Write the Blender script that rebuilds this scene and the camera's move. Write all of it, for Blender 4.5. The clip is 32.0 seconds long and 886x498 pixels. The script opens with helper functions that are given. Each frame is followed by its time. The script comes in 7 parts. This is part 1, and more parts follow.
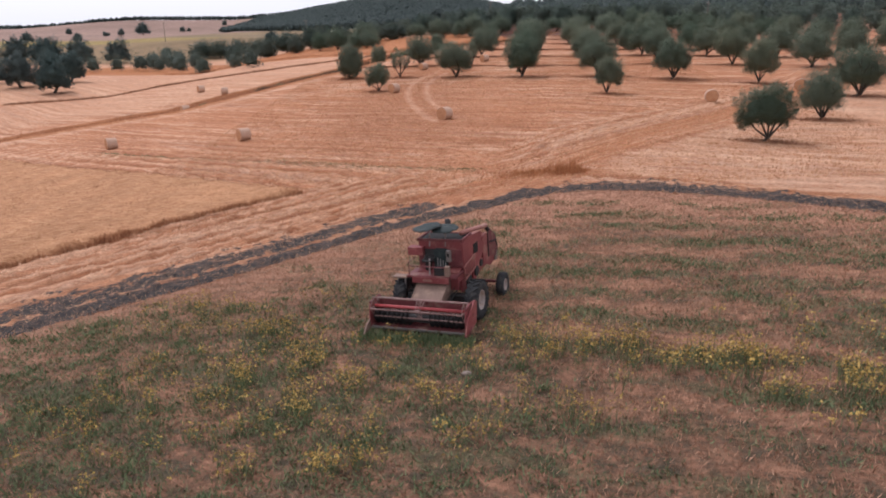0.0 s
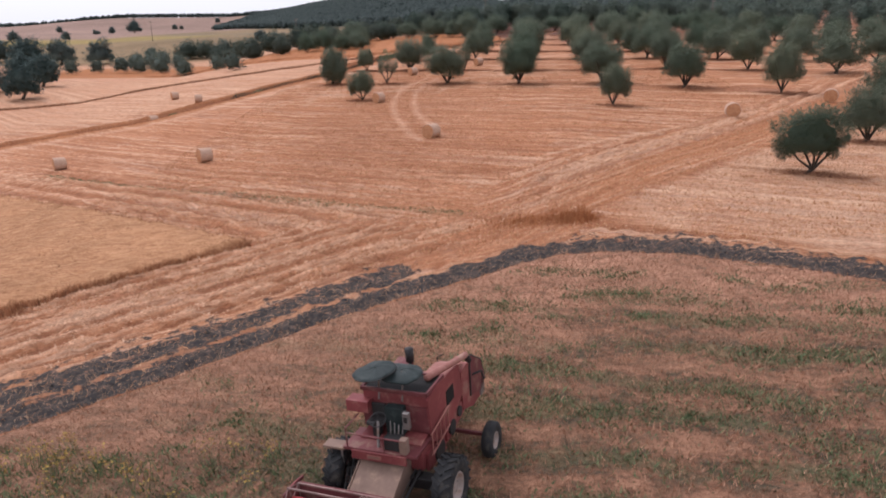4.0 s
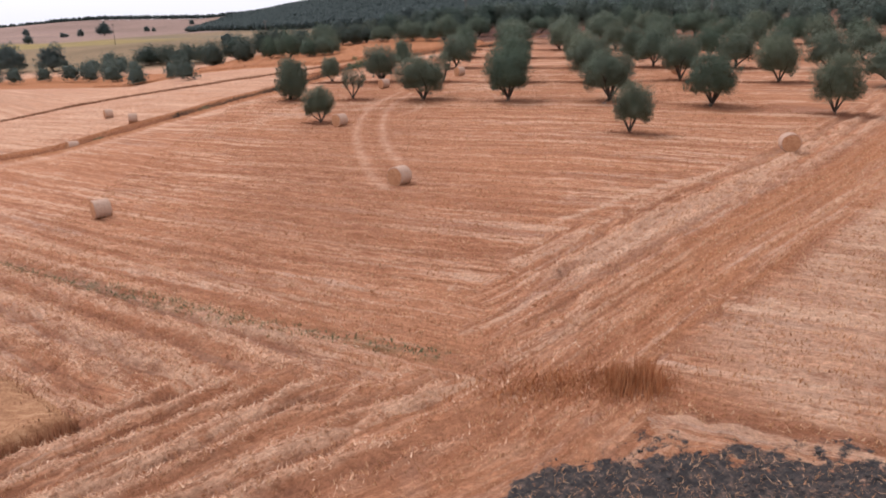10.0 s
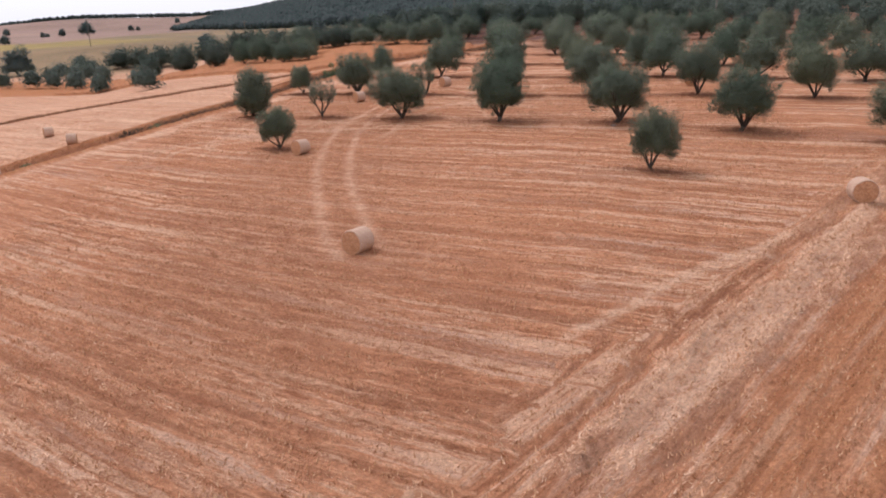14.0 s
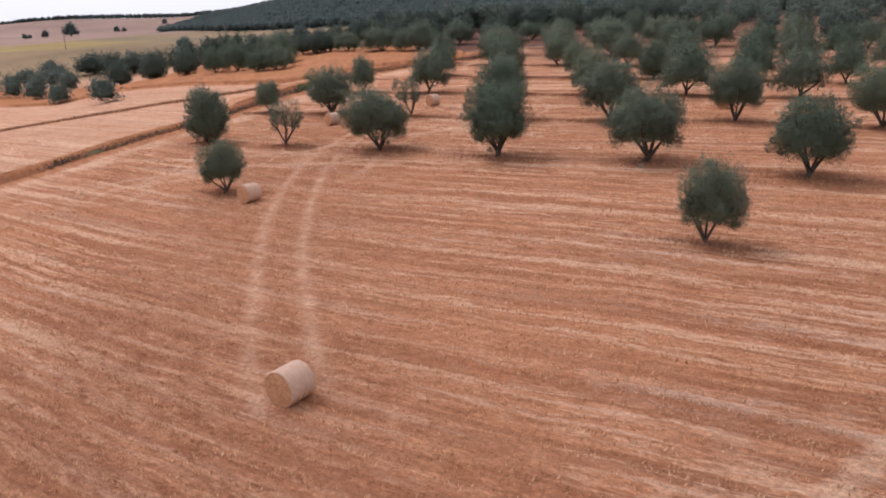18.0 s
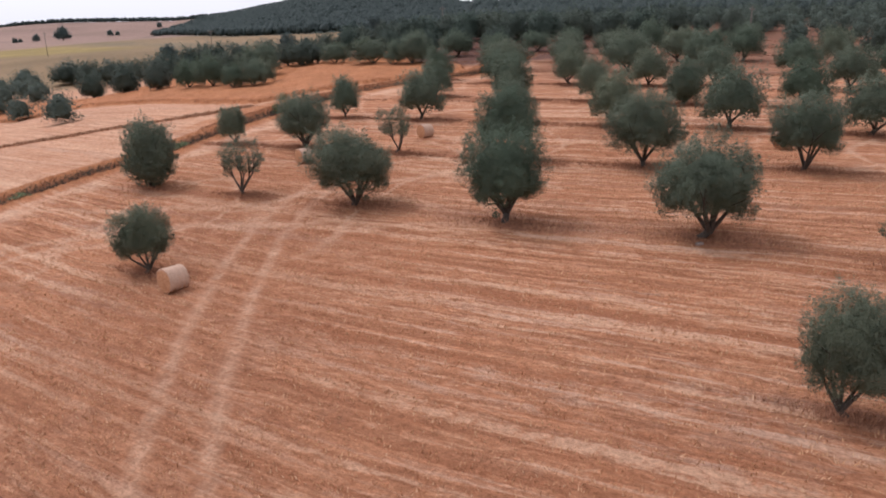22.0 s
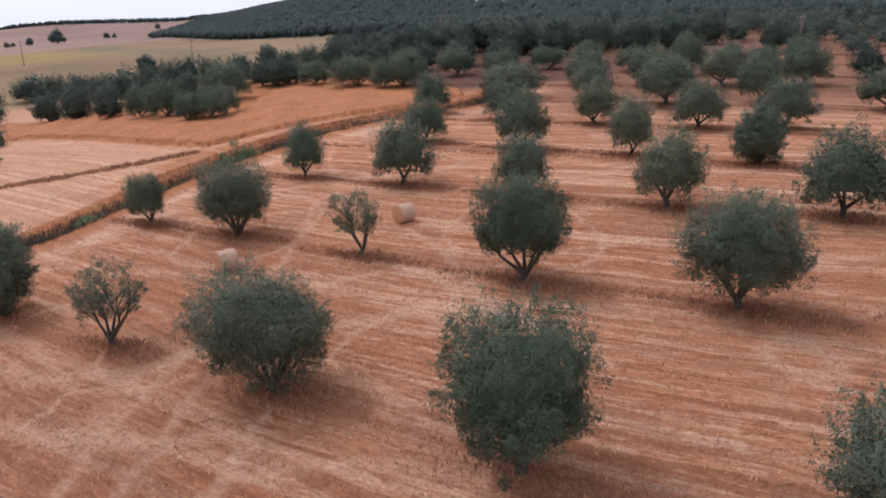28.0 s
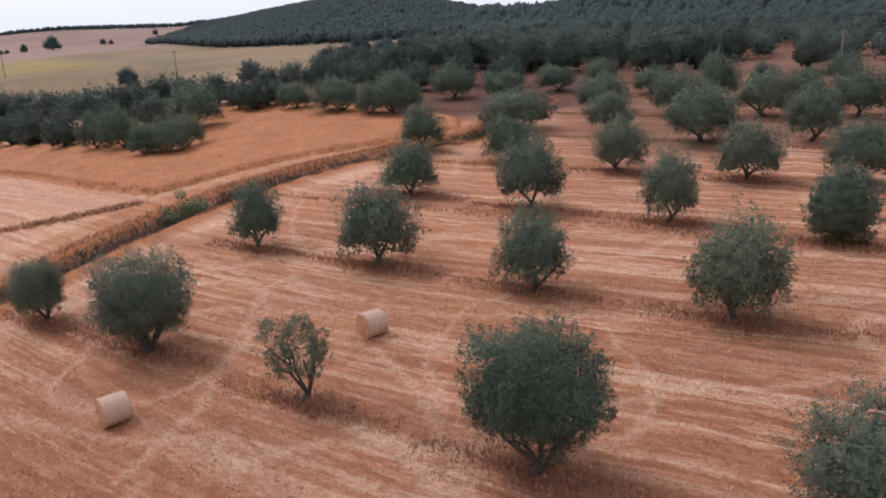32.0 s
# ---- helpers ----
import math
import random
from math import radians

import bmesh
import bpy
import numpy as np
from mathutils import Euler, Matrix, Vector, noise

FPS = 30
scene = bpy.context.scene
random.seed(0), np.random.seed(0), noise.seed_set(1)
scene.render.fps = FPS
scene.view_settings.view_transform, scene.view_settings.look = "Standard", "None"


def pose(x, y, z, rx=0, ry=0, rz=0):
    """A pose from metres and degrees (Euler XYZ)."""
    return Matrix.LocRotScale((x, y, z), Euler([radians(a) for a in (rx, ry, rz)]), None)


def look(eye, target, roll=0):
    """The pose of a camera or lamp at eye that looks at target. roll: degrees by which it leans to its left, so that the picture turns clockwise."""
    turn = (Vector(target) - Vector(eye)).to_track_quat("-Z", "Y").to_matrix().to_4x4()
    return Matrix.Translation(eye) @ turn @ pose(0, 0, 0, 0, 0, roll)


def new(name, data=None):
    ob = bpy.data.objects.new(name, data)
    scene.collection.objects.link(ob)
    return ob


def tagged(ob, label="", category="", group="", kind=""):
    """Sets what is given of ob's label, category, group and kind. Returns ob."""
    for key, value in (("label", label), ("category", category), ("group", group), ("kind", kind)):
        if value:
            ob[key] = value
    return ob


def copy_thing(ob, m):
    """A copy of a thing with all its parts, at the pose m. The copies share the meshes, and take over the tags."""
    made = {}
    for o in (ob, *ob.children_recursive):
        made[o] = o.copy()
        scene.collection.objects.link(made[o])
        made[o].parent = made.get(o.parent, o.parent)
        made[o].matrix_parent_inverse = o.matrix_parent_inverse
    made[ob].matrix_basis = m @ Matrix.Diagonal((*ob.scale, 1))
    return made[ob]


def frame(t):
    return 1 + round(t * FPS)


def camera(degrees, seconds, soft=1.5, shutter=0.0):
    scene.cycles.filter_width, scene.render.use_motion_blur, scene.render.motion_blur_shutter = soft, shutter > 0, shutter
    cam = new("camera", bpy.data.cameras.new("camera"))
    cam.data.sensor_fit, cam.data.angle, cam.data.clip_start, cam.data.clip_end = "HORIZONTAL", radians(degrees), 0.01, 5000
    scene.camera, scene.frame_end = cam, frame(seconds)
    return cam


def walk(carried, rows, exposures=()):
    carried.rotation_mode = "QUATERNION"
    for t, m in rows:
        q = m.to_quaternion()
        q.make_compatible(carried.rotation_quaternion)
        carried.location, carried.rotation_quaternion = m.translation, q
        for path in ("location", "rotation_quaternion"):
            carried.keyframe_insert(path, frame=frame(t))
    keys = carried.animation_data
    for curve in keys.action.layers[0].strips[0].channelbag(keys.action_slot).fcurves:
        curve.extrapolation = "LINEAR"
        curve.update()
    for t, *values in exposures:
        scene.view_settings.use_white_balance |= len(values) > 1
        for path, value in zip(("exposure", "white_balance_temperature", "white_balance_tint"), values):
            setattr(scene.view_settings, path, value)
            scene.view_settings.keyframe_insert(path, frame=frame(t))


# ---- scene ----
EXPOSURE, SUN_E = 0.08, 1.45
cam = camera(63.64, 32.0, soft=1.9)
# seconds, eye (m), yaw to the left, pitch, roll (degrees)
PATH = [
    (0.0, 0.809, -0.655, 8.479, 0.495, -16.409, -0.125),
    (0.5, 0.973, 0.541, 8.563, 0.374, -16.404, -0.164),
    (1.0, 1.132, 1.496, 8.685, 0.290, -16.438, -0.191),
    (1.5, 1.290, 2.695, 8.822, 0.228, -16.471, -0.244),
    (2.0, 1.481, 4.019, 8.928, 0.246, -16.475, -0.274),
    (2.5, 1.468, 5.319, 9.132, 0.150, -16.596, -0.234),
    (3.0, 1.578, 6.664, 9.286, 0.191, -16.636, -0.263),
    (3.5, 1.655, 7.761, 9.409, 0.230, -16.666, -0.287),
    (4.0, 1.737, 9.155, 9.559, 0.273, -16.701, -0.316),
    (4.5, 1.805, 10.571, 9.702, 0.296, -16.731, -0.345),
    (5.0, 2.026, 12.025, 9.798, 0.406, -16.705, -0.459),
    (5.5, 2.018, 13.458, 9.950, 0.299, -16.747, -0.491),
    (6.0, 1.990, 14.624, 10.037, 0.160, -16.752, -0.491),
    (6.5, 2.026, 16.094, 10.100, 0.015, -16.753, -0.494),
    (7.0, 2.063, 17.666, 10.130, -0.150, -16.732, -0.500),
    (7.5, 2.124, 19.233, 10.165, -0.306, -16.730, -0.546),
    (8.0, 2.223, 20.807, 10.197, -0.434, -16.739, -0.607),
    (8.5, 2.313, 22.034, 10.248, -0.555, -16.739, -0.631),
    (9.0, 2.364, 23.598, 10.360, -0.733, -16.758, -0.641),
    (9.5, 2.393, 25.244, 10.452, -0.939, -16.758, -0.674),
    (10.0, 2.457, 26.890, 10.523, -1.129, -16.742, -0.707),
    (10.5, 2.589, 28.558, 10.591, -1.255, -16.717, -0.725),
    (11.0, 2.729, 29.914, 10.680, -1.345, -16.731, -0.761),
    (11.5, 2.863, 31.612, 10.788, -1.449, -16.760, -0.784),
    (12.0, 3.042, 33.331, 10.942, -1.540, -16.808, -0.858),
    (12.5, 3.210, 35.135, 11.165, -1.669, -16.886, -0.896),
    (13.0, 3.415, 36.887, 11.382, -1.744, -16.947, -0.914),
    (13.5, 3.697, 38.383, 11.564, -1.719, -16.978, -0.947),
    (14.0, 3.928, 40.194, 11.759, -1.728, -17.008, -1.007),
    (14.5, 3.958, 42.012, 11.844, -1.987, -17.030, -0.903),
    (15.0, 4.148, 43.875, 12.006, -2.039, -17.051, -0.914),
    (15.5, 4.324, 45.748, 12.161, -2.093, -17.065, -0.920),
    (16.0, 4.458, 47.252, 12.282, -2.137, -17.069, -0.923),
    (16.5, 4.618, 49.136, 12.433, -2.192, -17.067, -0.921),
    (17.0, 4.834, 51.032, 12.612, -2.129, -17.036, -1.011),
    (17.5, 4.947, 52.894, 12.770, -2.258, -17.025, -0.984),
    (18.0, 5.081, 54.729, 12.936, -2.315, -17.009, -0.980),
    (18.5, 5.198, 56.279, 13.058, -2.361, -16.954, -0.897),
    (19.0, 5.384, 58.151, 13.227, -2.351, -16.929, -0.902),
    (19.5, 5.666, 60.226, 13.440, -2.268, -16.952, -0.952),
    (20.0, 5.821, 62.217, 13.630, -2.287, -16.918, -0.923),
    (20.5, 5.926, 64.127, 13.798, -2.330, -16.861, -0.881),
    (21.0, 6.041, 65.670, 14.007, -2.330, -16.852, -0.916),
    (21.5, 6.157, 67.600, 14.226, -2.369, -16.825, -0.919),
    (22.0, 6.262, 69.628, 14.421, -2.420, -16.786, -0.906),
    (22.5, 6.351, 71.630, 14.645, -2.444, -16.761, -0.945),
    (23.0, 6.489, 73.580, 14.931, -2.443, -16.823, -0.987),
    (23.5, 6.620, 75.151, 15.169, -2.445, -16.851, -1.004),
    (24.0, 6.804, 77.080, 15.416, -2.412, -16.870, -1.025),
    (24.5, 7.005, 79.048, 15.641, -2.369, -16.869, -1.058),
    (25.0, 7.293, 81.003, 15.893, -2.232, -16.890, -1.206),
    (25.5, 7.558, 82.901, 16.084, -2.302, -16.903, -1.050),
    (26.0, 7.795, 84.471, 16.322, -2.241, -16.925, -1.087),
    (26.5, 8.097, 86.440, 16.633, -2.164, -16.952, -1.134),
    (27.0, 8.402, 88.417, 16.951, -2.085, -16.979, -1.182),
    (27.5, 8.702, 90.401, 17.271, -2.008, -17.003, -1.233),
    (28.0, 8.913, 92.450, 17.697, -1.869, -17.052, -1.451),
    (28.5, 9.103, 94.043, 17.954, -1.887, -17.038, -1.392),
    (29.0, 9.370, 96.013, 18.218, -1.800, -17.040, -1.443),
    (29.5, 9.608, 98.051, 18.460, -1.760, -17.037, -1.509),
    (30.0, 9.862, 100.030, 18.679, -1.743, -17.014, -1.557),
    (30.5, 10.105, 102.095, 18.856, -1.724, -16.977, -1.527),
    (31.0, 10.294, 103.738, 19.055, -1.706, -16.948, -1.505),
    (31.5, 10.515, 105.694, 19.357, -1.643, -16.886, -1.606),
    (32.0, 10.686, 107.712, 19.822, -1.659, -16.804, -1.618),
]
walk(cam, [(t, look((x, y, z), (x - math.sin(radians(yaw)) * math.cos(radians(pitch)), y + math.cos(radians(yaw)) * math.cos(radians(pitch)), z + math.sin(radians(pitch))), roll)) for t, x, y, z, yaw, pitch, roll in PATH], [(0.0, EXPOSURE, 5920, 16.8), (10.0, EXPOSURE + 0.03, 5990, 17.0), (18.0, EXPOSURE, 5980, 17.2), (32.0, EXPOSURE - 0.06, 5740, 16.9)])

# ---- light: a bright overcast sky with a broad, soft sun from the far side ----
SUN_EL, SUN_AZ = 52.0, -52.0        # degrees; azimuth from +y towards +x
world = bpy.data.worlds.new("overcast")
scene.world = world
world.use_nodes = True
wn, wl = world.node_tree.nodes, world.node_tree.links
wn.clear()
w_out = wn.new("ShaderNodeOutputWorld")
w_bg = wn.new("ShaderNodeBackground")
w_sky = wn.new("ShaderNodeTexSky")
w_sky.sky_type = "NISHITA"
w_sky.sun_disc = False
w_sky.sun_elevation = radians(SUN_EL)
w_sky.sun_rotation = radians(SUN_AZ)
w_sky.air_density, w_sky.dust_density, w_sky.ozone_density = 1.0, 5.0, 1.0
w_hs = wn.new("ShaderNodeHueSaturation")
w_hs.inputs["Saturation"].default_value = 0.10
w_mix = wn.new("ShaderNodeMix")
w_mix.data_type = "RGBA"
w_mix.inputs[0].default_value = 0.72
w_mix.inputs[7].default_value = (9.6, 9.40, 9.30, 1)
wl.new(w_sky.outputs[0], w_hs.inputs["Color"])
wl.new(w_hs.outputs[0], w_mix.inputs[6])
wl.new(w_mix.outputs[2], w_bg.inputs["Color"])
w_bg.inputs["Strength"].default_value = 0.121
wl.new(w_bg.outputs[0], w_out.inputs["Surface"])
sun = new("sun", bpy.data.lights.new("sun", "SUN"))
sun.data.energy, sun.data.angle, sun.data.color = SUN_E, radians(10), (1.0, 0.93, 0.86)
sun.matrix_world = look((0, 0, 80), (-math.sin(radians(SUN_AZ)) * math.cos(radians(SUN_EL)), -math.cos(radians(SUN_AZ)) * math.cos(radians(SUN_EL)), 80 - math.sin(radians(SUN_EL))))

# ---- materials ----
class Mat:
    """A short hand for node materials."""
    def __init__(self, name, rough=0.8, metal=0.0):
        self.m = bpy.data.materials.new(name)
        self.m.use_nodes = True
        self.n, self.l = self.m.node_tree.nodes, self.m.node_tree.links
        self.b = self.n["Principled BSDF"]
        self.b.inputs["Roughness"].default_value = rough
        self.b.inputs["Metallic"].default_value = metal
        self.b.inputs["Specular IOR Level"].default_value = 0.3

    def node(self, kind, **inputs):
        nd = self.n.new("ShaderNode" + kind)
        for k, v in inputs.items():
            key = int(k[1:]) if k[0] == "i" and k[1:].isdigit() else k.replace("_", " ")
            if hasattr(v, "outputs"):
                v = v.outputs[0]
            if isinstance(v, bpy.types.NodeSocket):
                self.l.new(v, nd.inputs[key])
            else:
                nd.inputs[key].default_value = v
        return nd

    def noise(self, vector, scale, detail=4.0, rough=0.6, warp=0.0):
        nd = self.node("TexNoise", Scale=scale, Detail=detail, Roughness=rough, Distortion=warp)
        self.l.new(vector, nd.inputs["Vector"])
        return nd.outputs[0]

    def coords(self, kind="Object", scale=(1, 1, 1)):
        tc = self.n.new("ShaderNodeTexCoord")
        mp = self.n.new("ShaderNodeMapping")
        mp.inputs["Scale"].default_value = scale
        self.l.new(tc.outputs[kind], mp.inputs["Vector"])
        return mp.outputs[0]

    def uv(self, name, scale):
        u = self.n.new("ShaderNodeUVMap")
        u.uv_map = name
        mp = self.n.new("ShaderNodeMapping")
        mp.inputs["Scale"].default_value = scale
        self.l.new(u.outputs[0], mp.inputs["Vector"])
        return mp.outputs[0]

    def attr(self, name):
        a = self.n.new("ShaderNodeAttribute")
        a.attribute_name = name
        return a.outputs["Fac"]

    def ramp(self, fac, stops):
        nd = self.n.new("ShaderNodeValToRGB")
        e = nd.color_ramp.elements
        while len(e) < len(stops):
            e.new(0.5)
        for el, (p, c) in zip(e, stops):
            el.position = p
            el.color = (*c, 1) if len(c) == 3 else c
        self.l.new(fac, nd.inputs[0])
        return nd.outputs[0]

    def mix(self, fac, a, b, blend="MIX"):
        nd = self.n.new("ShaderNodeMix")
        nd.data_type = "RGBA"
        nd.blend_type = blend
        for sock, v in ((nd.inputs[0], fac), (nd.inputs[6], a), (nd.inputs[7], b)):
            if isinstance(v, bpy.types.NodeSocket):
                self.l.new(v, sock)
            elif isinstance(v, (int, float)):
                sock.default_value = v
            else:
                sock.default_value = (*v, 1)
        return nd.outputs[2]

    def math(self, op, a, b=0.0, clamp=False):
        nd = self.n.new("ShaderNodeMath")
        nd.operation, nd.use_clamp = op, clamp
        for sock, v in zip(nd.inputs, (a, b)):
            if isinstance(v, bpy.types.NodeSocket):
                self.l.new(v, sock)
            else:
                sock.default_value = v
        return nd.outputs[0]

    def step(self, value, lo, hi):
        nd = self.n.new("ShaderNodeMapRange")
        nd.interpolation_type = "SMOOTHSTEP"
        self.l.new(value, nd.inputs[0])
        nd.inputs[1].default_value, nd.inputs[2].default_value = lo, hi
        return nd.outputs[0]

    def color(self, c):
        if isinstance(c, bpy.types.NodeSocket):
            self.l.new(c, self.b.inputs["Base Color"])
        else:
            self.b.inputs["Base Color"].default_value = (*c, 1)

    def bump(self, height, strength=0.4, dist=0.05):
        nd = self.n.new("ShaderNodeBump")
        nd.inputs["Strength"].default_value, nd.inputs["Distance"].default_value = strength, dist
        self.l.new(height, nd.inputs["Height"])
        self.l.new(nd.outputs[0], self.b.inputs["Normal"])

    def rand(self, island=False):
        if island:
            return self.n.new("ShaderNodeNewGeometry").outputs["Random Per Island"]
        return self.n.new("ShaderNodeObjectInfo").outputs["Random"]


def plain(name, c, rough=0.6, metal=0.0, grain=8.0, vary=0.35, dirt=None, bump=0.15):
    """Paint, rubber or metal with stains, wear and a fine grain."""
    k = Mat(name, rough, metal)
    co = k.coords("Object")
    n1, n2 = k.noise(co, grain * 0.25, 5), k.noise(co, grain * 3, 3)
    dark = tuple(v * (1 - vary) for v in c)
    lite = tuple(min(1, v * (1 + vary * 0.5)) for v in c)
    col = k.ramp(n1, [(0.3, dark), (0.7, lite)])
    if dirt:
        col = k.mix(k.step(k.noise(co, grain * 0.5, 6, 0.7), 0.5, 0.68), col, dirt)
    col = k.mix(0.25, col, k.ramp(n2, [(0.3, (0.5, 0.5, 0.5)), (0.7, (1, 1, 1))]), "MULTIPLY")
    k.color(col)
    k.bump(n2, bump, 0.01)
    return k.m


def leaf_material(name, stops, sheen):
    k = Mat(name, 0.7)
    k.b.inputs["Specular IOR Level"].default_value = 0.12
    isl = k.rand(True)
    n1 = k.noise(k.coords("Object"), 0.9, 3)
    col = k.ramp(isl, stops)
    col = k.mix(k.step(n1, 0.35, 0.7), col, sheen)
    speck = k.noise(k.coords("Object"), 9.0, 4, 0.7)
    col = k.mix(0.6, col, k.ramp(speck, [(0.35, (0.74, 0.74, 0.74)), (0.5, (1, 1, 1)), (0.68, (1.22, 1.22, 1.18))]), "MULTIPLY")
    k.bump(speck, 0.7, 0.12)
    tree = k.rand()
    col = k.mix(0.7, col, k.ramp(tree, [(0.0, (0.70, 0.82, 0.76)), (0.35, (0.95, 1, 0.97)), (0.7, (1.08, 1.04, 1.0)), (1.0, (1.28, 1.20, 1.08))]), "MULTIPLY")
    k.color(col)
    tr = k.node("BsdfTranslucent")
    k.l.new(col, tr.inputs["Color"])
    ms = k.n.new("ShaderNodeMixShader")
    ms.inputs[0].default_value = 0.38
    k.l.new(k.b.outputs[0], ms.inputs[1])
    k.l.new(tr.outputs[0], ms.inputs[2])
    k.l.new(ms.outputs[0], k.n["Material Output"].inputs["Surface"])
    return k.m


M_OLIVE = leaf_material("olive_leaves", [(0.0, (0.143, 0.172, 0.128)), (0.5, (0.160, 0.190, 0.141)), (1.0, (0.180, 0.211, 0.155))], (0.156, 0.190, 0.137))
# same olive leaf for far trees, coloured darker and bluer with painted haze
M_FAROLIVE = leaf_material("hazed_grove_leaves", [(0.0, (0.084, 0.108, 0.092)), (0.5, (0.099, 0.124, 0.104)), (1.0, (0.118, 0.144, 0.120))], (0.099, 0.124, 0.103))
M_SILVER = leaf_material("silvery_olive_leaves", [(0.0, (0.11, 0.13, 0.10)), (0.5, (0.18, 0.19, 0.14)), (1.0, (0.27, 0.275, 0.20))], (0.19, 0.195, 0.14))
M_FIELD = leaf_material("field_tree_leaves", [(0.0, (0.082, 0.111, 0.113)), (0.5, (0.108, 0.142, 0.139)), (1.0, (0.146, 0.178, 0.167))], (0.108, 0.142, 0.139))
# the blue in the wood's leaves is distance haze put into the colour
M_WOOD = leaf_material("hazed_woodland_leaves", [(0.0, (0.048, 0.066, 0.068)), (0.5, (0.059, 0.080, 0.080)), (1.0, (0.072, 0.096, 0.094))], (0.059, 0.080, 0.080))


def bark_material():
    k = Mat("olive_bark", 0.9)
    co = k.coords("Object", (1, 1, 0.25))
    n1 = k.noise(co, 14, 6, 0.7)
    k.color(k.ramp(n1, [(0.3, (0.030, 0.024, 0.020)), (0.6, (0.085, 0.068, 0.055)), (0.8, (0.16, 0.14, 0.12))]))
    k.bump(n1, 0.6, 0.03)
    return k.m


M_BARK = bark_material()


def ground_material():
    k = Mat("field_ground", 0.95)
    k.b.inputs["Specular IOR Level"].default_value = 0.08
    obj = k.coords("Object")
    patch = k.noise(obj, 0.035, 4, 0.55)
    blot = k.noise(obj, 0.32, 5, 0.65)
    mid = k.noise(obj, 1.7, 5, 0.7)
    grain = k.noise(obj, 6.0, 6, 0.85)
    # rows run one way in the open field and another along its harvested edges
    turn = k.step(k.math("ADD", k.attr("alt"), k.math("ADD", k.math("MULTIPLY", k.math("SUBTRACT", mid, 0.5), 5.0), k.math("MULTIPLY", k.math("SUBTRACT", blot, 0.5), 9.0))), -0.05, 0.05)
    u1, u2 = k.n.new("ShaderNodeUVMap"), k.n.new("ShaderNodeUVMap")
    u1.uv_map, u2.uv_map = "rows", "rows_edge"
    rows = k.n.new("ShaderNodeMix")
    rows.data_type = "VECTOR"
    k.l.new(turn, rows.inputs[0])
    k.l.new(u1.outputs[0], rows.inputs[4])
    k.l.new(u2.outputs[0], rows.inputs[5])

    def stretched(a, b, detail, rough, warp):
        mp = k.n.new("ShaderNodeMapping")
        mp.inputs["Scale"].default_value = (a, b, 1)
        k.l.new(rows.outputs[1], mp.inputs["Vector"])
        return k.noise(mp.outputs[0], 1.0, detail, rough, warp)

    streak = stretched(0.09, 0.75, 5, 0.65, 0.5)
    fine = stretched(0.55, 2.6, 5, 0.75, 0.6)
    straw = stretched(2.6, 6.5, 5, 0.85, 1.0)
    # stubble with pale chaff streaks over reddish soil
    base = k.ramp(fine, [(0.32, (0.31, 0.128, 0.066)), (0.48, (0.47, 0.212, 0.112)), (0.70, (0.60, 0.322, 0.185))])
    base = k.mix(k.math("MULTIPLY", k.step(k.mix(0.45, streak, fine), 0.52, 0.64), 0.6), base, (0.61, 0.368, 0.236))
    lines = stretched(0.05, 1.5, 3, 0.6, 0.25)
    base = k.mix(k.math("MULTIPLY", k.step(lines, 0.55, 0.63), k.step(fine, 0.28, 0.58)), base, (0.60, 0.372, 0.252))
    base = k.mix(k.math("MULTIPLY", k.step(lines, 0.47, 0.42), 0.75), base, (0.29, 0.120, 0.062))
    base = k.mix(k.math("MULTIPLY", k.step(streak, 0.47, 0.34), 0.6), base, (0.315, 0.138, 0.078))
    base = k.mix(k.math("MULTIPLY", k.step(patch, 0.44, 0.60), 0.5), base, (0.46, 0.205, 0.105))
    ash = stretched(0.03, 0.33, 4, 0.6, 0.4)
    base = k.mix(k.math("MULTIPLY", k.step(k.mix(0.35, ash, fine), 0.54, 0.64), 0.48), base, k.ramp(straw, [(0.35, (0.25, 0.150, 0.112)), (0.65, (0.45, 0.300, 0.232))]))
    bands = stretched(0.022, 0.85, 3, 0.55, 0.15)
    base = k.mix(k.math("MULTIPLY", k.math("MULTIPLY", k.step(k.mix(0.25, bands, fine), 0.54, 0.60), 0.8), k.step(mid, 0.30, 0.52)), base, (0.62, 0.375, 0.240))
    base = k.mix(k.math("MULTIPLY", k.step(k.mix(0.25, bands, fine), 0.475, 0.42), 0.50), base, (0.33, 0.128, 0.062))
    base = k.mix(k.math("MULTIPLY", k.step(blot, 0.55, 0.70), 0.2), base, (0.37, 0.242, 0.182))
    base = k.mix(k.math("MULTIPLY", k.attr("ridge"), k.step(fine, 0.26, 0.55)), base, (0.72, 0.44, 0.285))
    # shade in the troughs between swaths is put into the colour
    base = k.mix(k.math("MULTIPLY", k.attr("furrow_shade"), 0.75), base, (0.24, 0.105, 0.060))
    # darker stubble colour that stands in for dimmer light on this stretch
    base = k.mix(k.math("MULTIPLY", k.attr("dimmed"), 0.55), base, k.ramp(fine, [(0.35, (0.22, 0.086, 0.044)), (0.65, (0.45, 0.205, 0.110))]))
    base = k.mix(k.math("MULTIPLY", k.attr("pale"), k.step(k.noise(obj, 2.2, 6, 0.8), 0.32, 0.54)), base, (0.66, 0.43, 0.290))
    base = k.mix(k.math("MULTIPLY", k.attr("brown"), k.step(fine, 0.25, 0.5)), base, (0.39, 0.158, 0.066))
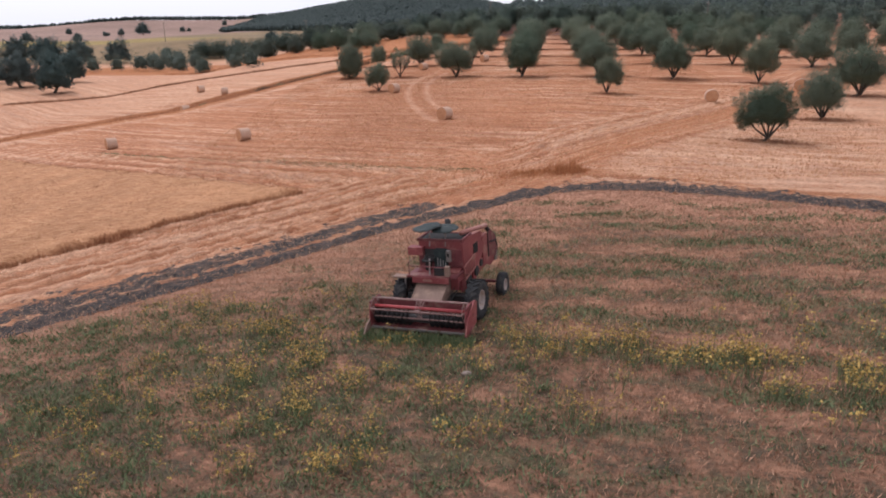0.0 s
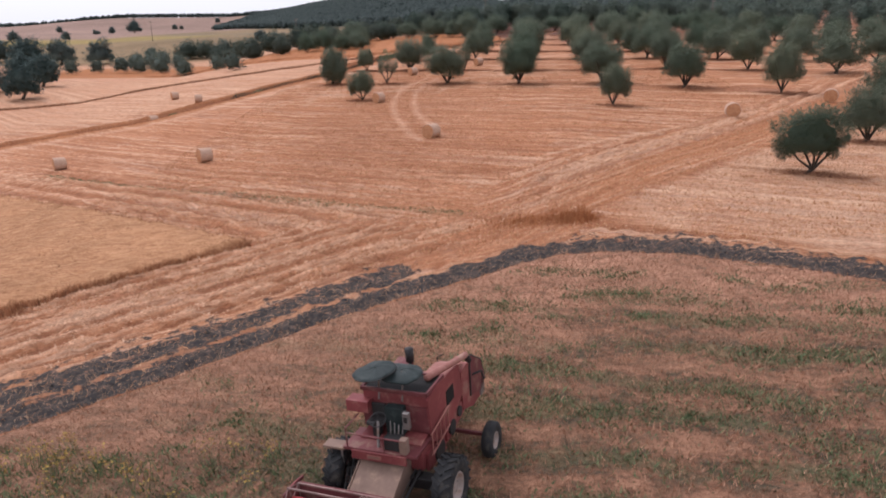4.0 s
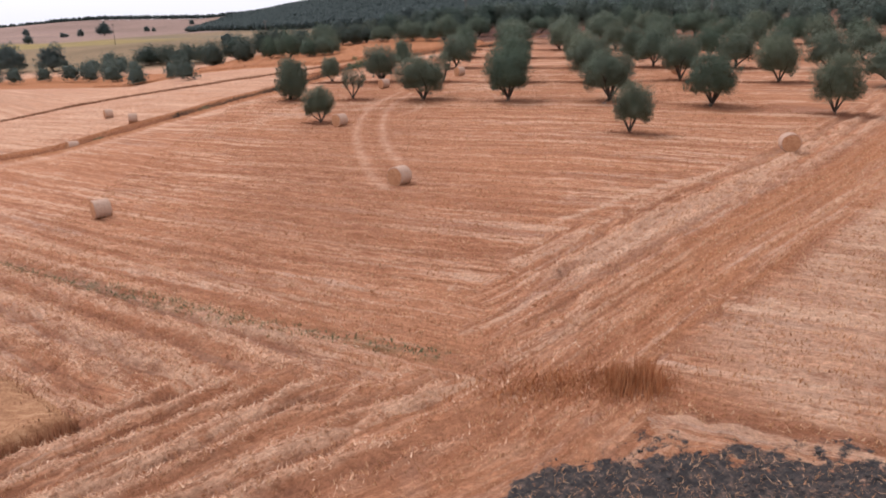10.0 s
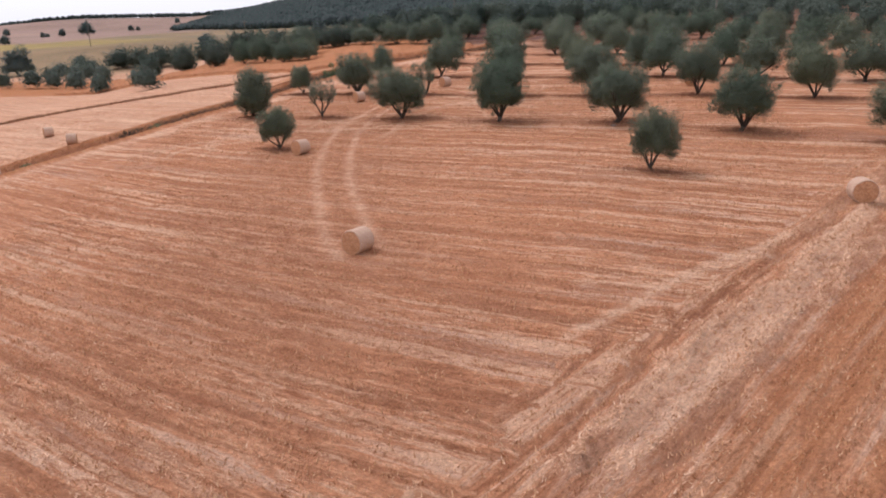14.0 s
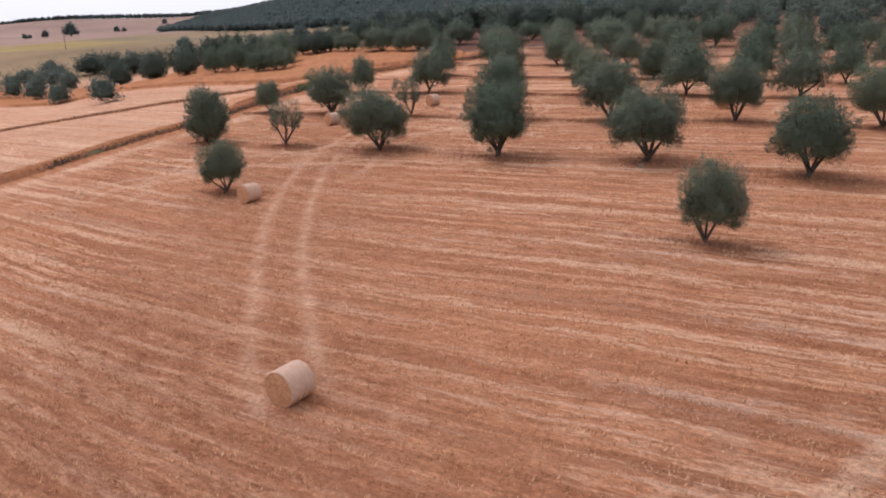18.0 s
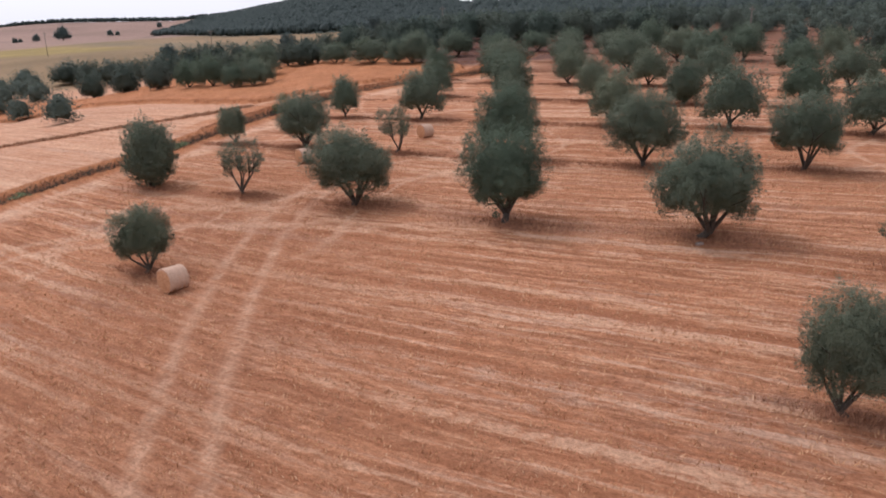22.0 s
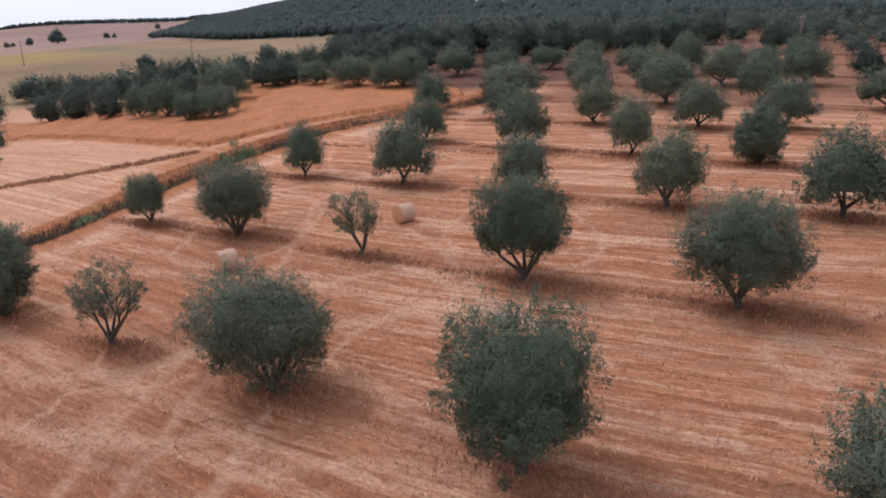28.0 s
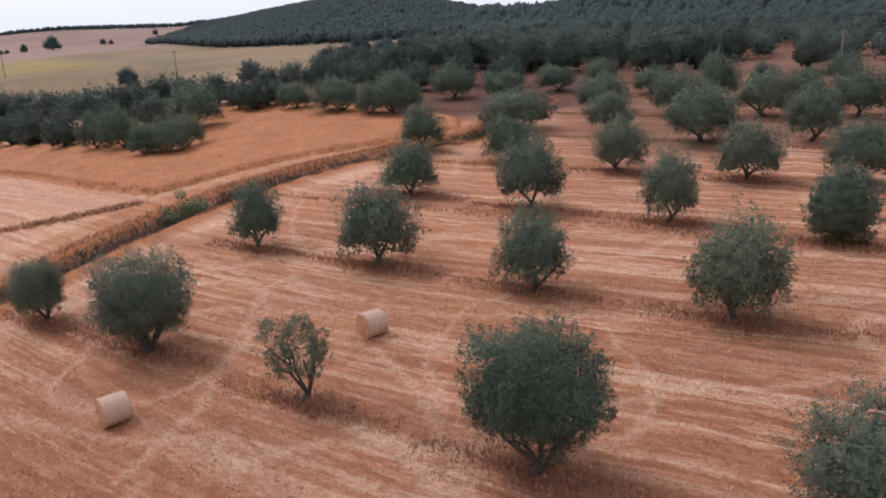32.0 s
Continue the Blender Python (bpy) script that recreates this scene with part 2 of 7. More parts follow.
    # brown slope, with shade among its trees painted on as well
    base = k.mix(k.math("MULTIPLY", k.attr("dry_shade"), k.step(k.mix(0.5, fine, blot), 0.10, 0.46)), base, (0.135, 0.070, 0.052))
    # uncut grass, plus the trees' cast shadows painted on the stubble
    base = k.mix(k.math("MULTIPLY", k.attr("unmown_shade"), k.step(fine, 0.22, 0.62)), base, (0.30, 0.135, 0.080))
    base = k.mix(k.math("MULTIPLY", k.attr("green"), k.step(mid, 0.44, 0.60)), base, (0.12, 0.115, 0.055))
    # weeds and dry grass
    wn1 = stretched(0.35, 1.1, 6, 0.75, 0.6)
    weeds = k.ramp(k.mix(0.5, wn1, k.noise(obj, 2.4, 6, 0.8)), [(0.36, (0.072, 0.070, 0.046)), (0.45, (0.128, 0.094, 0.064)), (0.53, (0.265, 0.138, 0.088)), (0.66, (0.49, 0.262, 0.165))])
    lush = k.math("ADD", k.attr("drift"), k.math("MULTIPLY", k.math("SUBTRACT", mid, 0.5), 1.1))
    weeds = k.mix(k.math("MULTIPLY", k.step(lush, 0.50, 0.85), 0.62), weeds, k.ramp(grain, [(0.35, (0.085, 0.090, 0.048)), (0.65, (0.185, 0.165, 0.092))]))
    weeds = k.mix(k.math("MULTIPLY", k.step(lush, 0.45, 0.12), 0.55), weeds, k.ramp(wn1, [(0.35, (0.30, 0.145, 0.088)), (0.65, (0.52, 0.285, 0.180))]))
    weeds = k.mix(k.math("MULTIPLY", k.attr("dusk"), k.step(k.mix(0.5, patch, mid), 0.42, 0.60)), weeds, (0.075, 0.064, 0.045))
    weeds = k.mix(k.math("MULTIPLY", k.attr("rim"), k.step(mid, 0.30, 0.55)), weeds, k.ramp(wn1, [(0.36, (0.37, 0.190, 0.122)), (0.62, (0.55, 0.300, 0.195))]))
    edge = k.math("MULTIPLY", k.math("SUBTRACT", k.mix(0.5, blot, mid), 0.5), 1.6)
    base = k.mix(k.step(k.math("ADD", k.attr("weeds"), edge), 0.30, 0.70), base, weeds)
    # turned dark soil
    soil = k.ramp(k.noise(obj, 3.6, 6, 0.8), [(0.30, (0.028, 0.026, 0.027)), (0.48, (0.066, 0.059, 0.056)), (0.59, (0.125, 0.094, 0.080)), (0.70, (0.34, 0.205, 0.135))])
    edge2 = k.math("MULTIPLY", k.math("SUBTRACT", k.mix(0.5, mid, k.noise(obj, 1.3, 6, 0.8)), 0.5), 2.6)
    base = k.mix(k.step(k.math("ADD", k.attr("soil"), edge2), 0.40, 0.60), base, soil)
    # far land
    plots = k.ramp(k.noise(obj, 0.012, 5), [(0.35, (0.200, 0.140, 0.080)), (0.65, (0.295, 0.200, 0.114))])
    plots = k.mix(k.attr("gold"), plots, k.ramp(k.noise(obj, 0.03, 4), [(0.35, (0.235, 0.178, 0.066)), (0.65, (0.335, 0.245, 0.085))]))
    plots = k.mix(k.attr("sage"), plots, k.ramp(k.noise(obj, 0.02, 4), [(0.35, (0.140, 0.120, 0.080)), (0.65, (0.185, 0.152, 0.098))]))
    base = k.mix(k.attr("yellow"), base, plots)
    base = k.mix(k.attr("pink"), base, k.ramp(k.noise(obj, 0.009, 6, 0.6), [(0.35, (0.245, 0.162, 0.128)), (0.65, (0.325, 0.215, 0.170))]))
    # ground below the wood takes a darker tone of its hazed leaves
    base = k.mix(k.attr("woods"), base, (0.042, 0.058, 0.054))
    k.color(k.mix(0.75, base, k.ramp(k.mix(0.5, straw, grain), [(0.36, (0.36, 0.33, 0.31)), (0.50, (0.92, 0.92, 0.92)), (0.64, (1.46, 1.46, 1.46))]), "MULTIPLY"))
    k.bump(k.mix(0.5, straw, grain), 1.0, 0.16)
    return k.m


M_GROUND = ground_material()


def blades_material(name, stops, rough=0.8):
    k = Mat(name, rough)
    k.b.inputs["Specular IOR Level"].default_value = 0.15
    col = k.ramp(k.rand(True), stops)
    k.color(k.mix(0.5, col, k.ramp(k.noise(k.coords("Object"), 0.5, 4), [(0.3, (0.7, 0.7, 0.7)), (0.7, (1.2, 1.2, 1.2))]), "MULTIPLY"))
    return k.m


M_STUBBLE = blades_material("stubble_straw", [(0.0, (0.38, 0.175, 0.085)), (0.5, (0.56, 0.30, 0.15)), (1.0, (0.72, 0.47, 0.29))])
M_STRAW = blades_material("loose_straw", [(0.0, (0.50, 0.268, 0.148)), (0.5, (0.68, 0.405, 0.252)), (1.0, (0.80, 0.56, 0.39))])
M_WHEAT = blades_material("ripe_wheat", [(0.0, (0.17, 0.075, 0.036)), (0.5, (0.27, 0.125, 0.060)), (1.0, (0.38, 0.205, 0.108))])
M_DRY = blades_material("dry_grass", [(0.0, (0.24, 0.125, 0.075)), (0.5, (0.40, 0.21, 0.122)), (1.0, (0.58, 0.36, 0.235))])
M_ROUGH = blades_material("unmown_grass", [(0.0, (0.20, 0.092, 0.058)), (0.5, (0.33, 0.155, 0.090)), (1.0, (0.48, 0.26, 0.155))])
M_ORANGE = blades_material("orange_dry_crop", [(0.0, (0.30, 0.115, 0.048)), (0.5, (0.44, 0.190, 0.082)), (1.0, (0.54, 0.275, 0.135))])
M_BANK = blades_material("bank_grass", [(0.0, (0.26, 0.112, 0.060)), (0.5, (0.41, 0.190, 0.100)), (1.0, (0.56, 0.31, 0.18))])
M_BRUSH = blades_material("ditch_brush", [(0.0, (0.060, 0.062, 0.048)), (0.5, (0.092, 0.084, 0.064)), (1.0, (0.15, 0.118, 0.088))])


def crop_material(name, low, mid_, high):
    """The top of standing corn: ears and gaps in faint drilled rows."""
    k = Mat(name, 0.9)
    k.b.inputs["Specular IOR Level"].default_value = 0.1
    rows = k.noise(k.coords("Object", (0.9, 3.2, 1.0)), 1.0, 5, 0.75)
    ears = k.noise(k.coords("Object"), 7.0, 5, 0.85)
    broad = k.noise(k.coords("Object"), 0.22, 4, 0.6)
    col = k.ramp(k.mix(0.45, rows, ears), [(0.36, low), (0.50, mid_), (0.64, high)])
    k.color(k.mix(0.5, col, k.ramp(broad, [(0.35, (0.75, 0.72, 0.70)), (0.65, (1.15, 1.12, 1.1))]), "MULTIPLY"))
    k.bump(k.mix(0.5, rows, ears), 1.0, 0.2)
    return k.m


M_WHEAT_TOP = crop_material("ripe_wheat_tops", (0.25, 0.113, 0.055), (0.46, 0.236, 0.122), (0.63, 0.378, 0.212))
M_ORANGE_TOP = crop_material("orange_crop_tops", (0.23, 0.086, 0.038), (0.41, 0.172, 0.078), (0.54, 0.272, 0.140))
M_STALK = blades_material("wheat_stalks", [(0.0, (0.30, 0.138, 0.074)), (0.5, (0.43, 0.210, 0.110)), (1.0, (0.56, 0.31, 0.175))])
M_STRAGGLE = blades_material("withered_weeds", [(0.0, (0.20, 0.100, 0.063)), (0.5, (0.37, 0.195, 0.120)), (1.0, (0.58, 0.34, 0.222))])
M_GREEN = blades_material("green_weeds", [(0.0, (0.085, 0.112, 0.055)), (0.5, (0.130, 0.165, 0.080)), (1.0, (0.21, 0.225, 0.115))])
M_YELLOW = blades_material("yellow_flowers", [(0.0, (0.28, 0.175, 0.060)), (0.5, (0.44, 0.285, 0.080)), (1.0, (0.56, 0.385, 0.12))])
M_CLOD = plain("soil_clods", (0.060, 0.053, 0.050), 0.95, grain=20, vary=0.5, bump=0.5)
M_RED = plain("faded_red_paint", (0.235, 0.055, 0.056), 0.55, grain=3, vary=0.35, dirt=(0.30, 0.145, 0.115))
M_PINK = plain("sun_bleached_red_paint", (0.34, 0.14, 0.115), 0.65, grain=3, vary=0.25, dirt=(0.42, 0.25, 0.19))
M_REEL = plain("bright_red_paint", (0.32, 0.050, 0.052), 0.45, grain=4, vary=0.3)
M_DARKRED = plain("dark_red_paint", (0.165, 0.044, 0.047), 0.6, grain=4, vary=0.4, dirt=(0.23, 0.13, 0.10))
M_STEEL = plain("worn_grey_steel", (0.30, 0.27, 0.26), 0.45, 0.6, grain=6, vary=0.4, dirt=(0.20, 0.13, 0.10))
M_DUSTY = plain("dusty_sheet_metal", (0.24, 0.155, 0.12), 0.75, grain=4, vary=0.3, dirt=(0.30, 0.20, 0.145))
M_WORN = plain("bare_worn_edges", (0.30, 0.185, 0.165), 0.6, grain=6, vary=0.4, dirt=(0.18, 0.07, 0.065))
M_BLACK = plain("black_machine_parts", (0.034, 0.031, 0.031), 0.6, grain=6, vary=0.4)
M_TYRE = plain("dusty_black_rubber", (0.028, 0.028, 0.030), 0.85, grain=8, vary=0.4, dirt=(0.07, 0.06, 0.05))
M_RIM = plain("pale_wheel_rim", (0.38, 0.31, 0.28), 0.55, grain=6, vary=0.3, dirt=(0.30, 0.20, 0.15))
M_CANOPY = plain("dark_green_tarpaulin", (0.024, 0.036, 0.036), 0.7, grain=3, vary=0.4, dirt=(0.05, 0.06, 0.058))
# dark mesh, used too for painted shade inside the grain tank
M_HOLE = plain("dark_screen_and_shade", (0.012, 0.010, 0.010), 0.8)
M_STONE = plain("pale_field_stone", (0.29, 0.225, 0.19), 0.9, grain=8, vary=0.3, bump=0.4)
M_POLE = plain("weathered_pole_wood", (0.16, 0.13, 0.11), 0.85, grain=5, vary=0.3)
M_CONC = plain("pale_plaster", (0.48, 0.42, 0.38), 0.9, grain=3, vary=0.2)
# ---- small mesh helpers ----
def link(name, verts, quads, mat, parent=None, tris=None, smooth=False):
    """One mesh object from arrays of corners and faces."""
    me = bpy.data.meshes.new(name)
    verts = np.asarray(verts, np.float32).reshape(-1, 3)
    parts = [np.asarray(f, np.int32) for f in (quads, tris) if f is not None and len(f)]
    loops = np.concatenate([p.ravel() for p in parts])
    sizes = np.concatenate([np.full(len(p), p.shape[1], np.int32) for p in parts])
    me.vertices.add(len(verts))
    me.vertices.foreach_set("co", verts.ravel())
    me.loops.add(len(loops))
    me.loops.foreach_set("vertex_index", loops)
    me.polygons.add(len(sizes))
    me.polygons.foreach_set("loop_start", np.concatenate([[0], np.cumsum(sizes)[:-1]]).astype(np.int32))
    me.polygons.foreach_set("loop_total", sizes)
    if smooth:
        me.polygons.foreach_set("use_smooth", np.ones(len(sizes), bool))
    me.update(calc_edges=True)
    me.validate()
    me.materials.append(mat)
    ob = new(name, me)
    if parent:
        ob.parent = parent
    return ob


def part(name, bm, mat, parent, label="", smooth=False):
    """Links a bmesh as one mesh object under a thing or a part."""
    me = bpy.data.meshes.new(name)
    bmesh.ops.recalc_face_normals(bm, faces=bm.faces)
    for fc in bm.faces:
        fc.smooth = smooth
    bm.to_mesh(me)
    bm.free()
    me.materials.append(mat)
    ob = new(name, me)
    ob.parent = parent
    return tagged(ob, label) if label else ob


def thing(name, label, category, m=None, group="", kind=""):
    ob = new(name)
    ob.empty_display_size = 0.3
    if m is not None:
        ob.matrix_basis = m
    return tagged(ob, label, category, group, kind)


def smooth01(a, b, v):
    t = np.clip((v - a) / (b - a), 0, 1)
    return t * t * (3 - 2 * t)


def ease(v, k):
    return 0.5 * (v + np.sqrt(v * v + k * k))


def wavy(x, y, size, seed=0):
    """Cheap smooth noise in -1..1 from crossed sines."""
    r = np.random.RandomState(seed)
    out = 0
    for n in range(5):
        a, ph, f = r.uniform(0, 6.28), r.uniform(0, 6.28), r.uniform(0.6, 1.7) * 6.28 / size
        out = out + np.sin((np.cos(a) * x + np.sin(a) * y) * f + ph)
    return out / 3.2


# ---- the land ----
def land(x, y):
    """Height of the land without its small relief: a field that climbs ahead and to one side, a wooded hill behind."""
    x, y = np.asarray(x, float), np.asarray(y, float)
    X = np.clip(x, -75, 60) / 100
    zx = 9.18 * X - 4.783 * X * X + 0.036 * ease(x - 60, 8)
    Y = (np.clip(y, -20, 135) - 80) / 100
    zy = 3.948 * Y + 2.342 * Y * Y + 0.065 * np.clip(y - 135, 0, 45)
    zxy = -1.847 * np.clip(x, -70, 60) / 100 * np.clip((y - 80) / 100, -1, 1.1)
    side = 0.10 + 0.90 * smooth01(-0.42, -0.05, (x + 15) / np.maximum(y - 50, 60))
    zf = 0.066 * ease(np.minimum(y, 1050) - 180, 10) * side - 0.030 * side * np.clip(y - 500, 0, 550)
    tilt = (x - 10) / np.maximum(y - 105, 60)
    hollow = -0.85 * smooth01(12, 32, x) * smooth01(112, 84, y) * smooth01(30, 52, y)
    hollow = hollow - 0.25 * smooth01(-8, -20, x) * smooth01(60, 74, y) * smooth01(112, 96, y)
    gap = -0.021 * ease(np.minimum(y, 1000) - 290, 20) * np.exp(-((tilt - 0.15) / 0.10) ** 2)
    z = 0.024 + zx + zy + zxy + zf + hollow + gap
    # open far fields that rise to the foot of a wooded hill
    foot = (y - (600 - 1.53 * (np.maximum(x, -285) + 40))) / 1.83
    far = np.maximum(18.5 + 0.057 * np.minimum(foot, 0), 0.5) + 17 * smooth01(-160, 200, foot) * smooth01(-230, -330, x) - 8.5 * smooth01(-160, 0, foot) * smooth01(-230, -330, x)
    up = (y - wood_foot(x)) * 0.55
    far = far + 45 * smooth01(-10, 330, up) * smooth01(-370, -220, x) * (1 - 0.40 * smooth01(-0.04, 0.12, tilt)) + 14 * smooth01(0, 300, foot) * smooth01(-220, -370, x)
    far = far + 7 * smooth01(950, 1250, y) * (2 * smooth01(-740, -520, x) - 1) * smooth01(-200, -330, x)
    near_plain = smooth01(270, 420, y) * smooth01(-0.05, -0.115, tilt)
    z = z + (far - z) * np.maximum(near_plain, smooth01(312, 400, y) * smooth01(0.10, 0.065, tilt))
    return z - 0.03 * ease(y - 1250, 50)


def wood_foot(x):
    """Where the wood on the far hill begins."""
    return np.interp(x, [-300, -262, -115, -70, -15, 30, 90, 140], [975, 905, 585, 532, 492, 482, 500, 520])


def soil_edge(x):
    """Edge of the weedy field, where the turned soil begins."""
    return np.interp(x, [-60, -17.4, -8.7, -2.4, 3.4, 5.2, 7.0, 9.0, 12, 17, 21, 30, 60], [1.5, 26.5, 31.9, 36.5, 39.6, 40.7, 41.4, 41.4, 40.3, 36.7, 32.6, 24.0, -6])


def crop_mask(x, y):
    """The standing wheat: a wedge between the two harvested lanes."""
    a = y - (55.7 + 0.76 * x)
    b = (48.5 - 0.86 * (x + 9.5)) - y
    return np.minimum(a, b)


def lane(x, y):
    """Above zero in the lane that the harvester cut along the far right."""
    q = y - x
    return np.minimum(np.minimum(53.0 - q, q - 38.4) * 0.7, (x - 4.0) * 0.9)


TRACK_A = [(-0.6, 77.7), (-1.9, 81.5), (-2.9, 87.5), (-4.2, 95.3), (-5.1, 102.2), (-5.3, 111.2), (-4.9, 119.6), (-3.3, 126.0), (-1.0, 133.0)]
TRACK_B = [(1.6, 79.5), (0.6, 82.5), (0.0, 86.5), (-1.0, 91.4), (-1.9, 98.1), (-2.5, 105.9), (-2.6, 115.0), (-1.7, 122.3), (0.3, 130.0)]
TRACK_C = [(4.0, 139.0), (9.0, 134.0), (13.5, 127.0), (17.0, 121.0)]
DITCH = [(-110, 101), (-69.6, 111.5), (-53.3, 115.5), (-44.4, 117.5), (-34.0, 134.5), (-28.5, 143.5), (-22.5, 150.5), (-15.4, 165.6), (-10.2, 173.6), (-2.6, 181.6), (1.9, 185.6), (8.5, 188.6), (17, 193), (22, 203), (30, 216)]
CROP_FOOT = ([-62, -48, -35, -27, -16.6, -10.6, -5, 1.2, 8, 14], [223, 208.6, 196, 188.2, 180.2, 186, 190, 192.3, 194, 198])
LINE2 = [(-130, 140), (-91.9, 151), (-64.5, 168), (-45, 171.3), (-27, 174.5), (-17, 177.5)]


# kind, variant, x, y, width, height
ROW_1 = [("near", 0, 1.9, 122.0, 6.9, 5.7), ("near", 1, 12.2, 114.2, 6.2, 6.1), ("near", 5, 22.7, 108.2, 6.4, 5.7), ("sparse", 0, -7.7, 128.3, 4.6, 4.8), ("solid", 0, -17.3, 134.8, 5.2, 6.1), ("near", 3, 31.7, 101.2, 5.6, 5.3), ("near", 4, 40.6, 93.6, 4.8, 5.5)]
ROW_2 = [("near", 4, 24.6, 124.9, 6.6, 5.7), ("near", 6, 34.9, 120.1, 5.9, 5.5), ("near", 2, 14.6, 131.0, 6.3, 5.9), ("sparse", 1, 4.8, 137.7, 4.2, 4.5), ("near", 1, -5.0, 145.0, 6.2, 5.6), ("near", 4, -13.5, 150.8, 4.1, 4.1), ("near", 0, 44.2, 113.4, 5.4, 5.4)]
ROW_3 = [("mid", 3, 36.4, 136.3, 6.3, 5.7), ("mid", 0, 26.7, 141.5, 5.9, 5.4), ("mid", 1, 17.1, 147.4, 5.0, 5.1), ("mid", 0, 7.5, 154.1, 6.1, 5.5), ("mid", 4, -1.8, 160.2, 4.3, 5.0), ("mid", 1, 46.0, 129.8, 6.2, 5.2)]
ROW_4 = [("solid", 1, 37.2, 150.7, 4.8, 5.1), ("mid", 2, 28.5, 157.2, 4.9, 5.2), ("mid", 3, 19.4, 163.3, 5.9, 5.7), ("mid", 0, 9.9, 170.2, 5.6, 4.6), ("mid", 0, 47.5, 144.0, 6.0, 5.0)]
ROW_5 = [("mid", 1, 19.6, 178.0, 5.6, 4.8), ("mid", 2, 28.9, 171.7, 5.6, 4.8), ("mid", 3, 38.2, 166.1, 5.9, 4.9), ("mid", 4, 46.0, 163.2, 5.8, 5.0), ("mid", 0, 10.9, 187.1, 5.4, 4.8)]
LONE = [("near", 2, -10.2, 112.1, 4.1, 4.1), ("near", 6, 20.6, 90.4, 3.9, 4.4), ("near", 2, 25.3, 55.3, 4.8, 4.2), ("near", 3, 34.3, 64.9, 4.3, 4.3), ("near", 1, 45.0, 78.9, 6.2, 5.2)]
TRACK_D = [(9.6, 134.3), (10.5, 130.7), (11.0, 128.6), (11.7, 125.8), (12.5, 123.8)]
TRACK_E = [(5.2, 144.1), (8.1, 142.0), (10.2, 137.7), (11.4, 133.3), (12.3, 129.3), (13.2, 126.4), (14.2, 123.3)]
TRACK_F = [(-2.0, 133.5), (-0.2, 138.4), (0.1, 143.6), (0.2, 152.1), (1.7, 154.0), (3.9, 149.7)]
TRACK_I = [(-7.0, 120.4), (-4.9, 119.4), (-2.3, 118.4), (0.2, 117.2), (3.5, 115.0)]
TRACK_J = [(-12.0, 128.5), (-8.0, 124.0), (-4.2, 123.2), (-2.4, 124.0)]
TRACK_G = [(23.0, 75.3), (20.2, 73.3), (17.65, 71.7), (16.0, 70.5), (14.6, 69.4), (12.6, 67.6), (9.5, 65.5)]
TRACK_H = [(11.0, 70.9), (14.6, 69.4), (17.6, 71.4), (20.8, 72.7)]


def near_line(x, y, line):
    best = np.full(np.shape(x), 1e9)
    for (ax, ay), (bx, by) in zip(line, line[1:]):
        dx, dy = bx - ax, by - ay
        t = np.clip(((x - ax) * dx + (y - ay) * dy) / (dx * dx + dy * dy), 0, 1)
        best = np.minimum(best, np.hypot(x - ax - t * dx, y - ay - t * dy))
    return best


